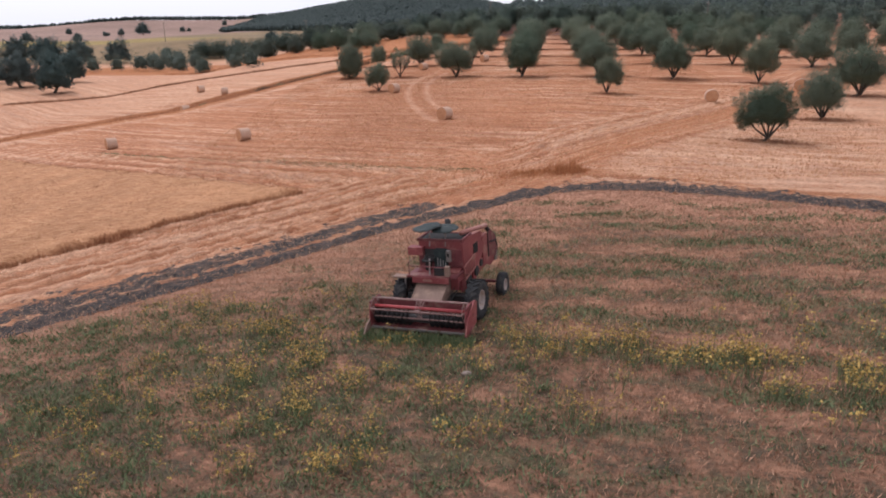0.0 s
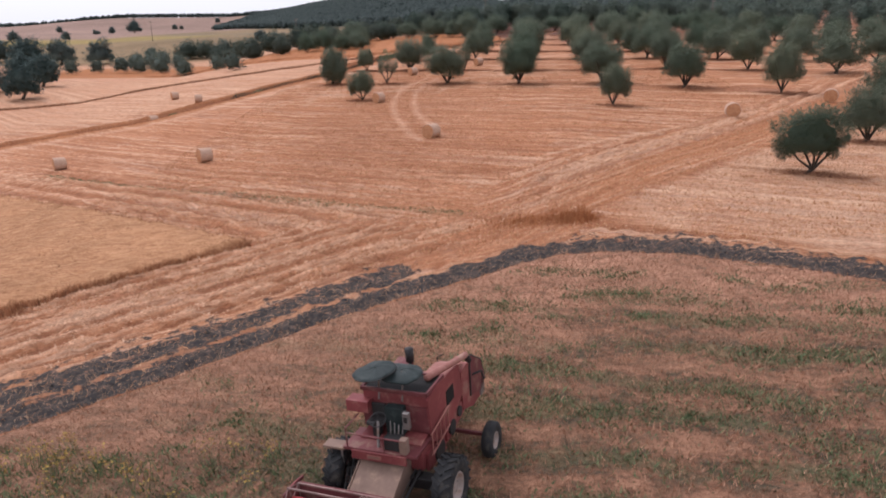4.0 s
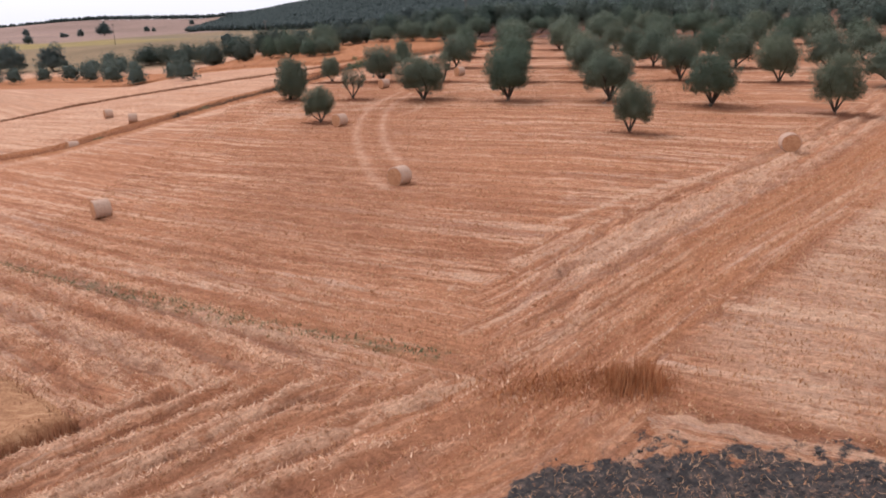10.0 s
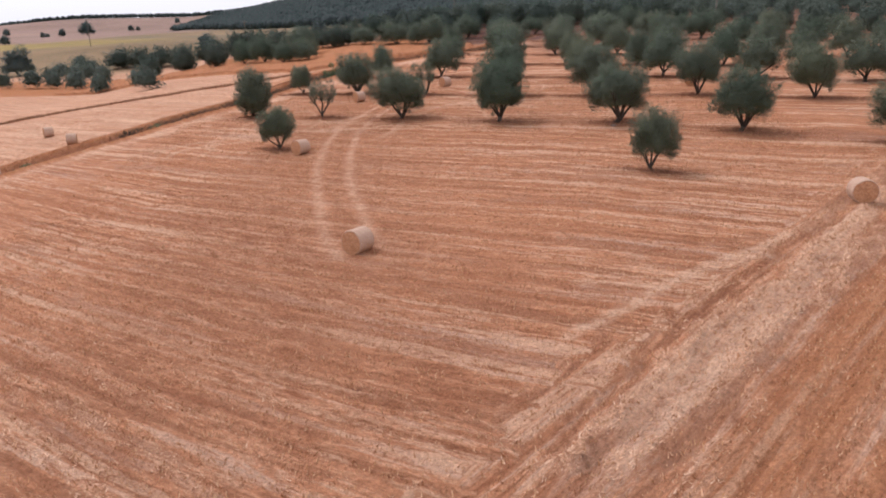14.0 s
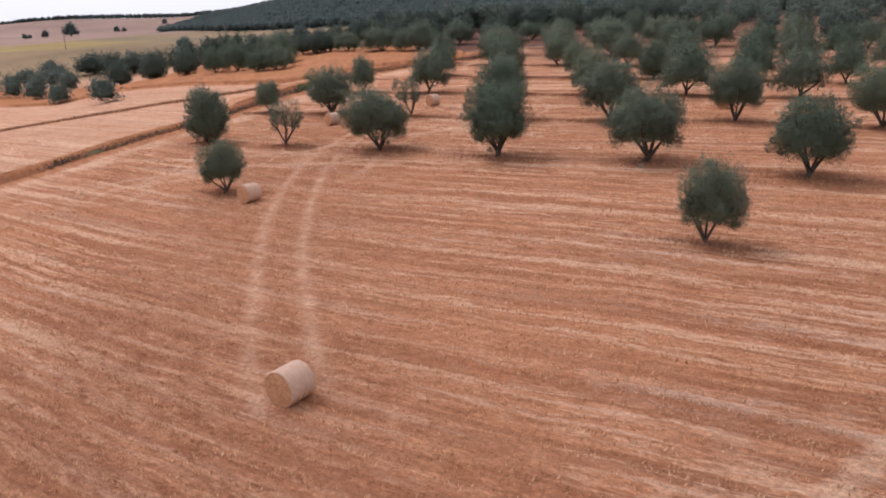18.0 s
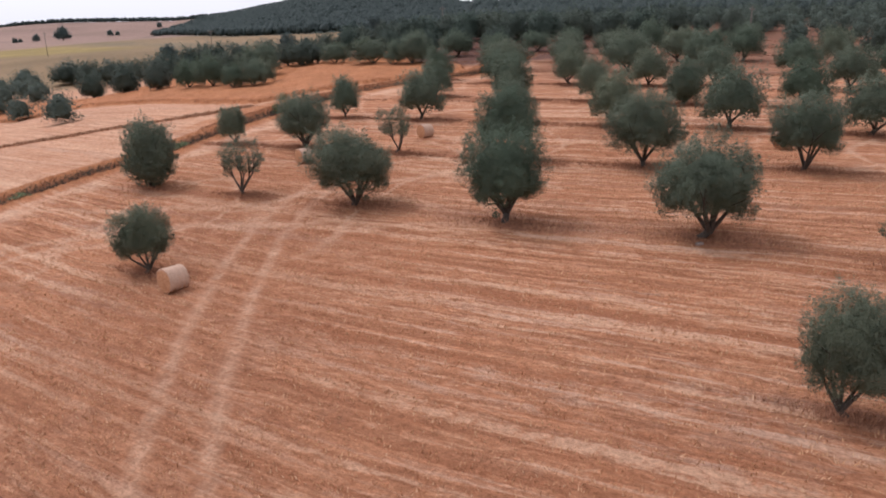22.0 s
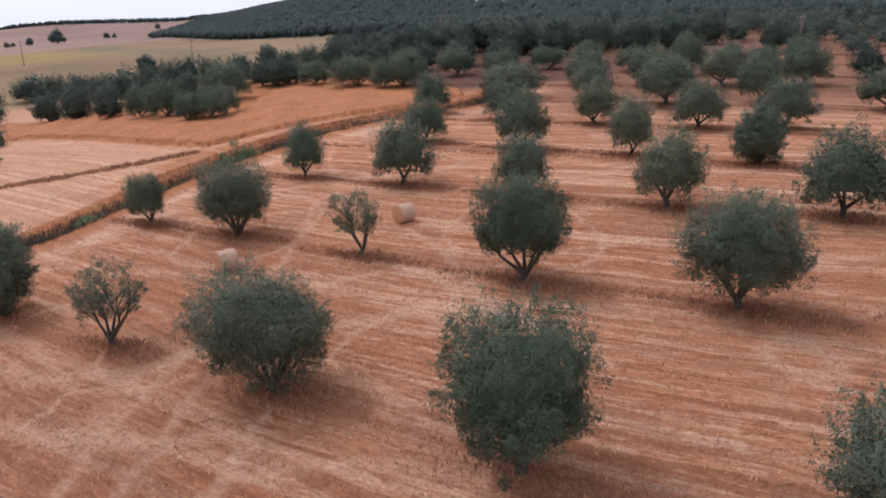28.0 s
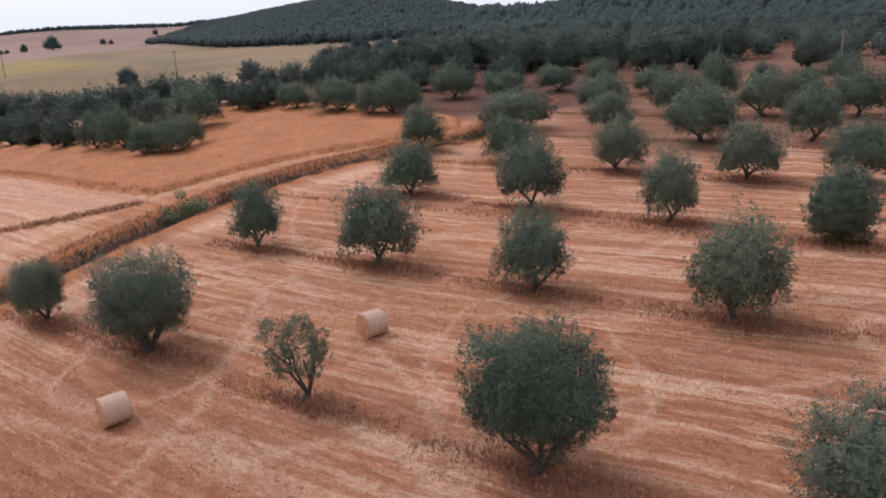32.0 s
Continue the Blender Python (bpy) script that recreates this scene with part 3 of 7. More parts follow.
def zones(x, y):
    d = (y - soil_edge(x)) * 0.86
    left = smooth01(2.0, -1.0, x)
    wide = np.interp(x, [-10, 2, 4.5, 7.4, 10, 12.6, 16, 30], [1.85, 1.85, 2.15, 1.75, 2.05, 2.6, 2.5, 2.4])
    jag = 0.30 * wavy(x, y, 3.5, 3) + 0.28 * wavy(x, y, 1.1, 33)
    band1 = smooth01(0.0, 0.25, d) * smooth01(wide + 0.35 - 0.15 * left, wide - 0.35, d + jag * (1 - 0.55 * left))
    band2 = (0.82 - 0.16 * np.clip(d - 2.6, 0, 2)) * smooth01(2.0, 2.4, d + 0.7 * jag) * smooth01(5.3, 3.9, d + 1.3 * jag) * left
    soil = np.maximum(band1 * (0.92 - 0.22 * smooth01(2, 9, x) * smooth01(0.9, 1.5, d)), band2)
    soil = np.maximum(soil, 0.46 * smooth01(wide - 0.3, wide + 0.2, d) * smooth01(wide + 1.2, wide + 0.3, d + jag) * smooth01(2, 8, x))
    soil = np.maximum(soil, (0.40 + 0.10 * smooth01(-4, -12, x)) * smooth01(1.0, 1.5, d) * smooth01(6.0, 4.2, d + 1.3 * jag) * left)
    weeds = smooth01(0.15, -0.15, d)
    rim = smooth01(-8.5, -1.5, d + 1.8 * wavy(x, y, 6, 41)) * (0.55 + 0.45 * smooth01(-3, 6, x))
    pale = (0.34 + 0.20 * wavy(x, y, 2.4, 64)) * np.maximum(smooth01(0.50, 0.1, near_line(x, y, TRACK_A)), smooth01(0.50, 0.1, near_line(x, y, TRACK_B)))
    pale = np.maximum(pale, 0.6 * smooth01(0.7, 0.2, near_line(x, y, TRACK_C)))
    pale = np.maximum(pale, 0.55 * smooth01(1.5, 1.75, d) * smooth01(2.5, 2.1, d) * left * smooth01(-0.4, 0.3, wavy(x, y, 4, 65)))
    for line, strong, half in ((TRACK_D, 0.5, 0.4), (TRACK_E, 0.55, 0.42), (TRACK_F, 0.45, 0.45), (TRACK_G, 0.7, 0.5), (TRACK_H, 0.65, 0.4), (TRACK_I, 0.6, 0.4), (TRACK_J, 0.5, 0.4)):
        pale = np.maximum(pale, strong * smooth01(half, 0.1, near_line(x, y, line) + 0.12 * wavy(x, y, 1.5, 57)))
    ditch = near_line(x, y, DITCH)
    pale = np.maximum(pale, 0.35 * smooth01(8.5, 5.0, ditch) * smooth01(3.4, 4.6, ditch))
    # the right-hand lane: an orange strip between swaths of pale straw, two ruts beside it, pale stubble beyond
    q = y - x + 0.35 * wavy(x, y, 6, 61)
    in_lane = smooth01(7, 12, x) * smooth01(100, 84, y)
    strip = smooth01(40.8, 41.8, q) * smooth01(46.0, 44.8, q) * in_lane
    rut = np.maximum(smooth01(0.55, 0.15, np.abs(q - 40.2)), smooth01(0.45, 0.1, np.abs(q - 38.9))) * in_lane
    pale = np.maximum(pale, 0.58 * in_lane * smooth01(46.0, 47.2, q) * smooth01(53, 50.5, q) * smooth01(-0.5, 0.3, wavy(q * 2.2, 0.05 * (x + y), 5.0, 31)))
    beyond = smooth01(38.4, 37.0, q) * smooth01(10, 14, x) * smooth01(wide + 0.6, wide + 2.2, d) * smooth01(95, 78, y)
    pale = np.maximum(pale, 0.65 * beyond * (0.75 + 0.25 * wavy(x, y, 7, 62)))
    brown = np.maximum(smooth01(4.6, 2.6, ditch) * 0.85, np.maximum(0.6 * strip * (0.7 + 0.3 * wavy(q * 1.6, 0.04 * (x + y), 3.0, 63)), 0.5 * rut))
    # wandering wheel marks under the trees
    mark = np.minimum(np.abs(wavy(x, y, 30, 71) + 0.10 * wavy(x, y, 9, 72)), np.abs(wavy(x, y, 24, 75) - 0.35 + 0.10 * wavy(x, y, 8, 76)))
    pale = np.maximum(pale, 0.5 * smooth01(0.075, 0.02, mark) * smooth01(108, 118, y) * smooth01(190, 170, y) * smooth01(4.5, 7, ditch) * smooth01(-32, -20, x))
    pale = np.maximum(pale, 0.5 * smooth01(-1, -4, x - np.interp(y, [90, 118, 150, 180], [-110, -44, -22, -2])) * smooth01(115, 135, y) * smooth01(4, 6, ditch) * (0.8 + 0.2 * wavy(x, y, 12, 74)))
    beside = smooth01(2, -1, x - np.interp(y, [117.5, 134.5, 150.5, 166, 174, 183.5, 193], [-44.4, -34, -22.5, -15.5, -9.5, 0, 17])) * smooth01(160, 172, y) * smooth01(9, 7, ditch)
    pale = pale * (1 - beside)
    brown = np.maximum(brown, 0.55 * beside)
    pale = np.maximum(pale, 0.7 * smooth01(1.3, 0.5, near_line(x, y, [(-17.5, 177.5), (-10.3, 184.0), (-4.9, 188.0), (-1.2, 189.3), (3.0, 190.6)])))
    bank = smooth01(10, 6, ditch) * smooth01(3.6, 5, ditch) * smooth01(120, 130, y) * smooth01(-1, 2, x - np.interp(y, [117.5, 134.5, 150.5, 166, 174, 183.5, 193], [-44.4, -34, -22.5, -15.5, -9.5, 0, 17]))
    pale = np.maximum(pale, 0.75 * bank * smooth01(-0.2, 0.5, wavy(x, y, 8, 73)))
    brown = np.maximum(brown, 0.8 * smooth01(1.1, 0.4, near_line(x, y, LINE2)))
    orange = smooth01(-2, 2, y - np.interp(x, *CROP_FOOT)) * smooth01(3, -3, y - 240 + 0.3 * x) * smooth01(2.5, 4.5, ditch) * smooth01(24, 16, x) * smooth01(-1, 1, (x + 130)) * smooth01(0, -4, (x - 6) - (y - 190) * 0.45)
    brown = np.maximum(brown, orange)
    tilt = (x - 10) / np.maximum(y - 105, 60)
    open_ = np.maximum(smooth01(-0.075, -0.105, tilt), smooth01(325, 345, y) * smooth01(0.095, 0.075, tilt))
    yellow = smooth01(285, 305, y) * open_
    pink = np.maximum(smooth01(620, 720, y + 0.3 * x) * smooth01(-0.27, -0.33, tilt), smooth01(-258, -292, x + 0.08 * (y - 700) + 8 * wavy(x, y, 120, 60)) * smooth01(585, 640, y))
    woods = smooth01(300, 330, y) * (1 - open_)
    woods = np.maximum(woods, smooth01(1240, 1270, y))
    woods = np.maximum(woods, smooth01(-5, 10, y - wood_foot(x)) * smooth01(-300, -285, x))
    # far plots lie in bands below the wood
    f = y + 1.53 * x + 14 * wavy(x, y, 90, 51)
    sage = np.clip(smooth01(258, 285, f) * smooth01(332, 305, f) * (0.65 + 0.35 * wavy(x, y, 60, 52)) * smooth01(-30, -110, x), 0, 1)
    gold = 0.85 * smooth01(268, 238, f) * smooth01(-90, -160, x) * smooth01(420, 470, y)
    # brown unmown slope, and grass left along the rows of trees
    dry_shade = smooth01(203, 208, y) * smooth01(50, 40, x - 0.25 * (y - 215)) * smooth01(4, 10, x)
    dry_shade = np.maximum(dry_shade, 0.75 * smooth01(220, 228, y + 6 * wavy(x, y, 20, 53)) * smooth01(34, 44, x))
    # upper lanes darkened further for brown strips and wide tree shadows
    dry_shade = np.maximum(dry_shade, 0.6 * smooth01(168, 180, y + 5 * wavy(x, y, 16, 56)) * smooth01(24, 34, x))
    across = 0.54 * x + 0.84 * y + 0.5 * wavy(x, y, 8, 54)
    unmown_shade = 0
    for row in (103.1, 119.1, 133.8, 147.5, 161.0, 175.0, 190.5, 205.0, 220.0):
        unmown_shade = np.maximum(unmown_shade, smooth01(1.5, 0.3, np.abs(across - row)))
    unmown_shade = 0.6 * unmown_shade * smooth01(-0.75, 0.25, wavy(x, y, 14, 55)) * smooth01(0, 6, x - np.interp(y, [100, 134, 166, 187, 200, 300], [-26, -34, -15, 4, 14, -30])) * smooth01(0.0, 0.5, near_line(x, y, TRACK_A) - 1.5)
    # brightness falloff painted into the left-hand stubble as a darker stretch
    dimmed = smooth01(11, -3, x + 3 * wavy(x, y, 12, 59)) * smooth01(58, 66, y + 0.5 * x) * smooth01(150, 128, y) * smooth01(4.5, 8, ditch) * smooth01(-17, -9, x)
    # long grass under the trees, with their shadow painted down-sun into the same mask
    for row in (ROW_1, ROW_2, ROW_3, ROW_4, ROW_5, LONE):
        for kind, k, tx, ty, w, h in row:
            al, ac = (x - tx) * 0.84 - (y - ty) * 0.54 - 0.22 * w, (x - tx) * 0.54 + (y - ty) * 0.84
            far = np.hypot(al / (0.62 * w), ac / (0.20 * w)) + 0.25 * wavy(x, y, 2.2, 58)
            unmown_shade = np.maximum(unmown_shade, smooth01(1.15, 0.65, far))
    u, s, alt = row_frame(x, y)
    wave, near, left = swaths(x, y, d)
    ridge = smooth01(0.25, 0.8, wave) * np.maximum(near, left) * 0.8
    # low side of the wave, where trough shade is painted
    furrow_shade = smooth01(-0.2, -0.8, wave) * np.maximum(near, left)
    pale = pale * (1 - smooth01(0.2, 0.6, np.maximum(weeds, soil)))
    green = smooth01(0.9, 0.2, near_line(x, y, [(-40, 83), (-27, 72.4), (-15.3, 63.1), (-7.4, 57.3), (-1.6, 53.3), (2.8, 50.7)])) * 0.45 + 0.8 * smooth01(1.6, 0.4, ditch) * smooth01(0.1, 0.6, wavy(x, y, 9, 21))
    drift = 0.75 * np.sin((y + 0.38 * x) * 2.6 + 1.6 * wavy(x, y, 7, 18)) * smooth01(-4, 3, x) + 0.6 * wavy(x * 0.45 - y * 0.2, y * 1.5 + x * 0.55, 2.4, 17) + 0.5 * wavy(x, y, 4.5, 19)
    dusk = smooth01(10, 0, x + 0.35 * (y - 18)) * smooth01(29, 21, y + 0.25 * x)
    return dict(soil=soil, weeds=weeds, pale=pale, brown=brown, yellow=yellow, pink=pink, woods=woods, ridge=ridge, furrow_shade=furrow_shade, green=np.clip(green, 0, 1), dusk=dusk, drift=np.clip(0.5 + 0.45 * drift, 0, 1), rim=rim, sage=sage, gold=gold, dry_shade=dry_shade, dimmed=dimmed, unmown_shade=np.clip(np.maximum(unmown_shade, smooth01(2.0, 1.0, ditch)), 0, 1)), d


def row_frame(x, y):
    """Along and across the rows, in the open field and along its edges (metres), and where the edge rows lie."""
    weeds = y < soil_edge(x)
    c = np.clip(x, -20, 25)
    bent = 0.72 * x - 0.004 * c * c - 0.008 * c * (x - c)
    s1 = np.where(weeds, (y + 0.38 * x) * 0.93, (y + bent) * 0.80)
    u1 = np.where(weeds, x * 0.93 - y * 0.36, x * 0.80 - y * 0.58)
    rim = np.where(x < 5, soil_edge(np.minimum(x, 5)), 40.6 + 1.0 * (x - 5))
    s2, u2 = (y - rim) * 0.78, x * 0.76 + y * 0.65
    near = np.minimum(np.minimum(55.7 + 0.76 * x, 49.5 - 0.2 * x) - y, 9.0 - x)
    alt = np.maximum(near, lane(x, y))
    alt = np.where(weeds, -9, alt)
    return (u1, u2), (s1, s2), np.clip(alt, -9, 9)


def swaths(x, y, d):
    """The raised swaths of straw that the harvester left: their wave across, and where they lie."""
    u, s, alt = row_frame(x, y)
    near = smooth01(4.2, 5.4, d) * smooth01(0.5, -1.5, y - np.minimum(57.0 + 0.76 * x, 50.5 - 0.2 * x)) * smooth01(9, 5, x)
    c = y + 0.85 * x
    left = smooth01(4, -2, x) * smooth01(52.5, 50, c) * smooth01(39.2, 40.2, c) * (1 - near) * smooth01(4.5, 6, d)
    left = np.maximum(left, 0.4 * smooth01(5, -3, x) * smooth01(66, 52, c) * smooth01(39.5, 41, c) * (1 - near) * smooth01(4.5, 6, d))
    # the straw of the right-hand lane lies in long swaths too
    q = y - x
    right = 0.75 * smooth01(5, 9, x) * smooth01(54, 51, q) * smooth01(44.5, 46.5, q) + 0.45 * smooth01(2, 6, x) * smooth01(14, 8, x) * smooth01(48, 45, q) * smooth01(38, 41, q)
    warp = 0.9 * wavy(x, y, 9, 2) + 0.85 * wavy(x, y, 3.0, 14) + 0.6 * wavy(x, y, 1.5, 34) + 1.6 * wavy(x, y, 2.4, 35) * np.exp(-((x - 3.5) / 6) ** 2 - ((y - 48) / 5) ** 2)
    wave = np.where(near > 0.5, np.sin(s[1] * 6.283 / 1.35 + warp), np.where(right > left, np.sin(q * 6.283 / 2.6 + 1.2 * warp), np.sin((c - 43.6) * 6.283 / 2.55 + 1.57 + 0.8 * warp)))
    calm = 0.72 + 0.28 * wavy(x, y, 4.2, 15) - 0.35 * np.exp(-((x - 4.5) / 5.5) ** 2 - ((y - 48.5) / 5) ** 2)
    return wave * np.clip(calm, 0.2, 1), np.maximum(near, right * (1 - near)), left


def relief(x, y, d):
    """Swaths of straw, furrows and lumps."""
    u, s, alt = row_frame(x, y)
    lump = wavy(x, y, 1.5, 5)
    wave, near, left = swaths(x, y, d)
    z = np.maximum(near, left) * (0.17 * wave + 0.03 * np.sin(2 * wave) + 0.05 * lump + 0.035 * wavy(x, y, 0.7, 16))
    rest = (1 - near) * (1 - left) * smooth01(4, 7, d)
    z = z + rest * (0.05 * np.sin(s[0] * 6.283 / 1.35 + 1.3 * wavy(x, y, 9, 6)) * smooth01(1, -1, alt) + 0.05 * np.sin(s[1] * 6.283 / 1.6 + wavy(x, y, 9, 6)) * smooth01(-1, 1, alt) + 0.025 * lump + 0.05 * wavy(x, y, 9, 8))
    z = z + smooth01(0.3, -1, d) * (0.05 * wavy(x, y, 1.3, 7) + 0.06 * wavy(x, y, 5, 9))
    z = z + smooth01(0, 0.3, d) * smooth01(4.3, 3.6, d) * (0.07 * wavy(x, y, 0.9, 11) + 0.07 * wavy(x, y, 2.2, 12) - 0.10 * smooth01(0.0, 0.3, d) * smooth01(1.2, 0.6, d))
    return z * smooth01(330, 200, np.hypot(x, y - 80))


def height(x, y):
    x, y = np.asarray(x, float), np.asarray(y, float)
    d = (y - soil_edge(x)) * 0.86
    z = land(x, y) + relief(x, y, d)
    ditch = near_line(x, y, DITCH)
    return z - 0.9 * smooth01(1.7, 0.3, ditch) + 0.18 * smooth01(4.4, 2.8, ditch) * smooth01(1.6, 2.4, ditch)


def H(x, y):
    return float(height(np.array([x]), np.array([y]))[0])


def spread(lo, hi, step, far_lo, far_hi, grow=1.09):
    """Grid lines: even between lo and hi, then wider and wider."""
    mid = list(np.arange(lo, hi + 1e-6, step))
    a, st = [], step
    v = lo
    while v > far_lo:
        st *= grow
        v -= st
        a.append(v)
    b, st, v = [], step, hi
    while v < far_hi:
        st *= grow
        v += st
        b.append(v)
    return np.array(a[::-1] + mid + b)


def build_ground():
    xs = spread(-30, 42, 0.31, -3500, 3500, 1.07)
    ys = np.concatenate([spread(10, 30, 0.4, -2500, 30, 1.06), np.arange(30.3, 66, 0.27), spread(66.3, 152, 0.42, 66.3, 4200, 1.055)])
    gx, gy = np.meshgrid(xs, ys)
    z, (nx, ny) = height(gx, gy), (len(xs), len(ys))
    verts = np.stack([gx, gy, z], -1).reshape(-1, 3)
    i = (np.arange(ny - 1)[:, None] * nx + np.arange(nx - 1)[None]).ravel()
    quads = np.stack([i, i + 1, i + nx + 1, i + nx], 1)
    ob = link("ground", verts, quads, M_GROUND, smooth=True)
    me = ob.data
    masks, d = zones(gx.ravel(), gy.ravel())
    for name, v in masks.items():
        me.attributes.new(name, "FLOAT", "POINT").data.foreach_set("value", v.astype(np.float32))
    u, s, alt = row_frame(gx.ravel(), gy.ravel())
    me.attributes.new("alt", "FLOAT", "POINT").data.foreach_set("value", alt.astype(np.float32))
    li = np.empty(len(me.loops), np.int32)
    me.loops.foreach_get("vertex_index", li)
    for n, name in enumerate(("rows", "rows_edge")):
        uv = me.uv_layers.new(name=name)
        uv.data.foreach_set("uv", np.stack([u[n][li], s[n][li]], 1).astype(np.float32).ravel())
    tagged(ob, "rolling field of cut orange stubble, dark turned soil and weeds", "ground", kind="structure")
    return ob


build_ground()
# ---- trees ----
def tube(points, radii, sides=7):
    """Corners and quads of a bent, tapered limb."""
    pts = [Vector(p) for p in points]
    vs, qs = [], []
    for k, (p, r) in enumerate(zip(pts, radii)):
        ahead = (pts[min(k + 1, len(pts) - 1)] - pts[max(k - 1, 0)]).normalized()
        side = ahead.cross(Vector((0.31, 0.95, 0.1))).normalized()
        up = side.cross(ahead)
        for s in range(sides):
            a = 6.2832 * s / sides
            vs.append(p + (side * math.cos(a) + up * math.sin(a)) * r)
    for k in range(len(pts) - 1):
        for s in range(sides):
            qs.append((k * sides + s, k * sides + (s + 1) % sides, (k + 1) * sides + (s + 1) % sides, (k + 1) * sides + s))
    return [tuple(v) for v in vs], qs


def limbs(rng, w, h, stems, fork, sides=7, twigs=2):
    """Trunk with limbs that part low down and reach into the crown."""
    V, Q = [], []

    def add(points, radii):
        v, q = tube(points, radii, sides)
        Q.extend(tuple(i + len(V) for i in f) for f in q)
        V.extend(v)

    r0 = (0.030 if stems == 5 else 0.036) * h
    lean = rng.uniform(-0.08, 0.08, 2) * h
    top = np.array([lean[0], lean[1], fork])
    add([(0, 0, -0.25), (0, 0, 0.05), (lean[0] * 0.5, lean[1] * 0.5, fork * 0.55), tuple(top), (top[0], top[1], fork + 0.12)], [r0 * 1.7, r0 * 1.35, r0 * 1.0, r0 * 1.1, r0 * 0.5])
    for n in range(stems):
        a = 6.283 * (n + rng.uniform(-0.25, 0.25)) / stems
        out, rise = rng.uniform(0.14, 0.34) * w, rng.uniform(0.60, 0.84) * h
        end = np.array([math.cos(a) * out, math.sin(a) * out, rise])
        mid = top * 0.55 + end * 0.45 + np.array([math.cos(a), math.sin(a), -0.4]) * 0.06 * w + rng.uniform(-0.05, 0.05, 3) * w
        q3 = mid * 0.45 + end * 0.55 + rng.uniform(-0.05, 0.05, 3) * w
        add([tuple(top - [0, 0, 0.1]), tuple(mid), tuple(q3), tuple(end)], [r0 * 0.72, r0 * 0.46, r0 * 0.28, r0 * 0.10])
        for t in range(twigs):
            base = mid * (1 - t / max(twigs, 1)) + q3 * t / max(twigs, 1)
            b = a + rng.uniform(-1.2, 1.2)
            tip = base + np.array([math.cos(b) * 0.22 * w, math.sin(b) * 0.22 * w, rng.uniform(0.1, 0.28) * h])
            add([tuple(base), tuple((base + tip) / 2 + rng.uniform(-0.06, 0.06, 3)), tuple(tip)], [r0 * 0.30, r0 * 0.2, r0 * 0.06])
    return V, Q


def leaf_cards(rng, centres, normals, length, width, loose=0.5):
    """Small three-cornered sprigs of leaves that face outwards, more or less."""
    n = len(centres)
    face = normals + rng.normal(0, loose, (n, 3))
    d = np.cross(face, rng.normal(0, 1, (n, 3)))
    d[:, 2] += 0.25 * np.abs(d[:, 2])
    d /= np.linalg.norm(d, axis=1)[:, None] + 1e-9
    o = np.cross(face, d)
    o /= np.linalg.norm(o, axis=1)[:, None] + 1e-9
    L, W = length * rng.uniform(0.6, 1.4, (n, 1)), width * rng.uniform(0.6, 1.4, (n, 1))
    v = np.stack([centres - d * L * 0.4 + o * W * 0.5, centres + d * L * 0.6, centres - d * L * 0.4 - o * W * 0.5], 1)
    return v.reshape(-1, 3), np.arange(3 * n).reshape(n, 3)


BALLS = {}
for level in (1, 2, 3, 4):
    bm = bmesh.new()
    bmesh.ops.create_icosphere(bm, subdivisions=level, radius=1.0)
    bm.verts.ensure_lookup_table()
    BALLS[level] = np.array([v.co[:] for v in bm.verts]), np.array([[v.index for v in f.verts] for f in bm.faces])
    bm.free()


def turned(v, f, soft):
    """Turns each sprig so that its front looks out of the crown."""
    a, b, c = v[f[:, 0]], v[f[:, 1]], v[f[:, 2]]
    back = (np.cross(b - a, c - a) * soft[f[:, 0]]).sum(1) < 0
    return np.where(back[:, None], f[:, ::-1], f)


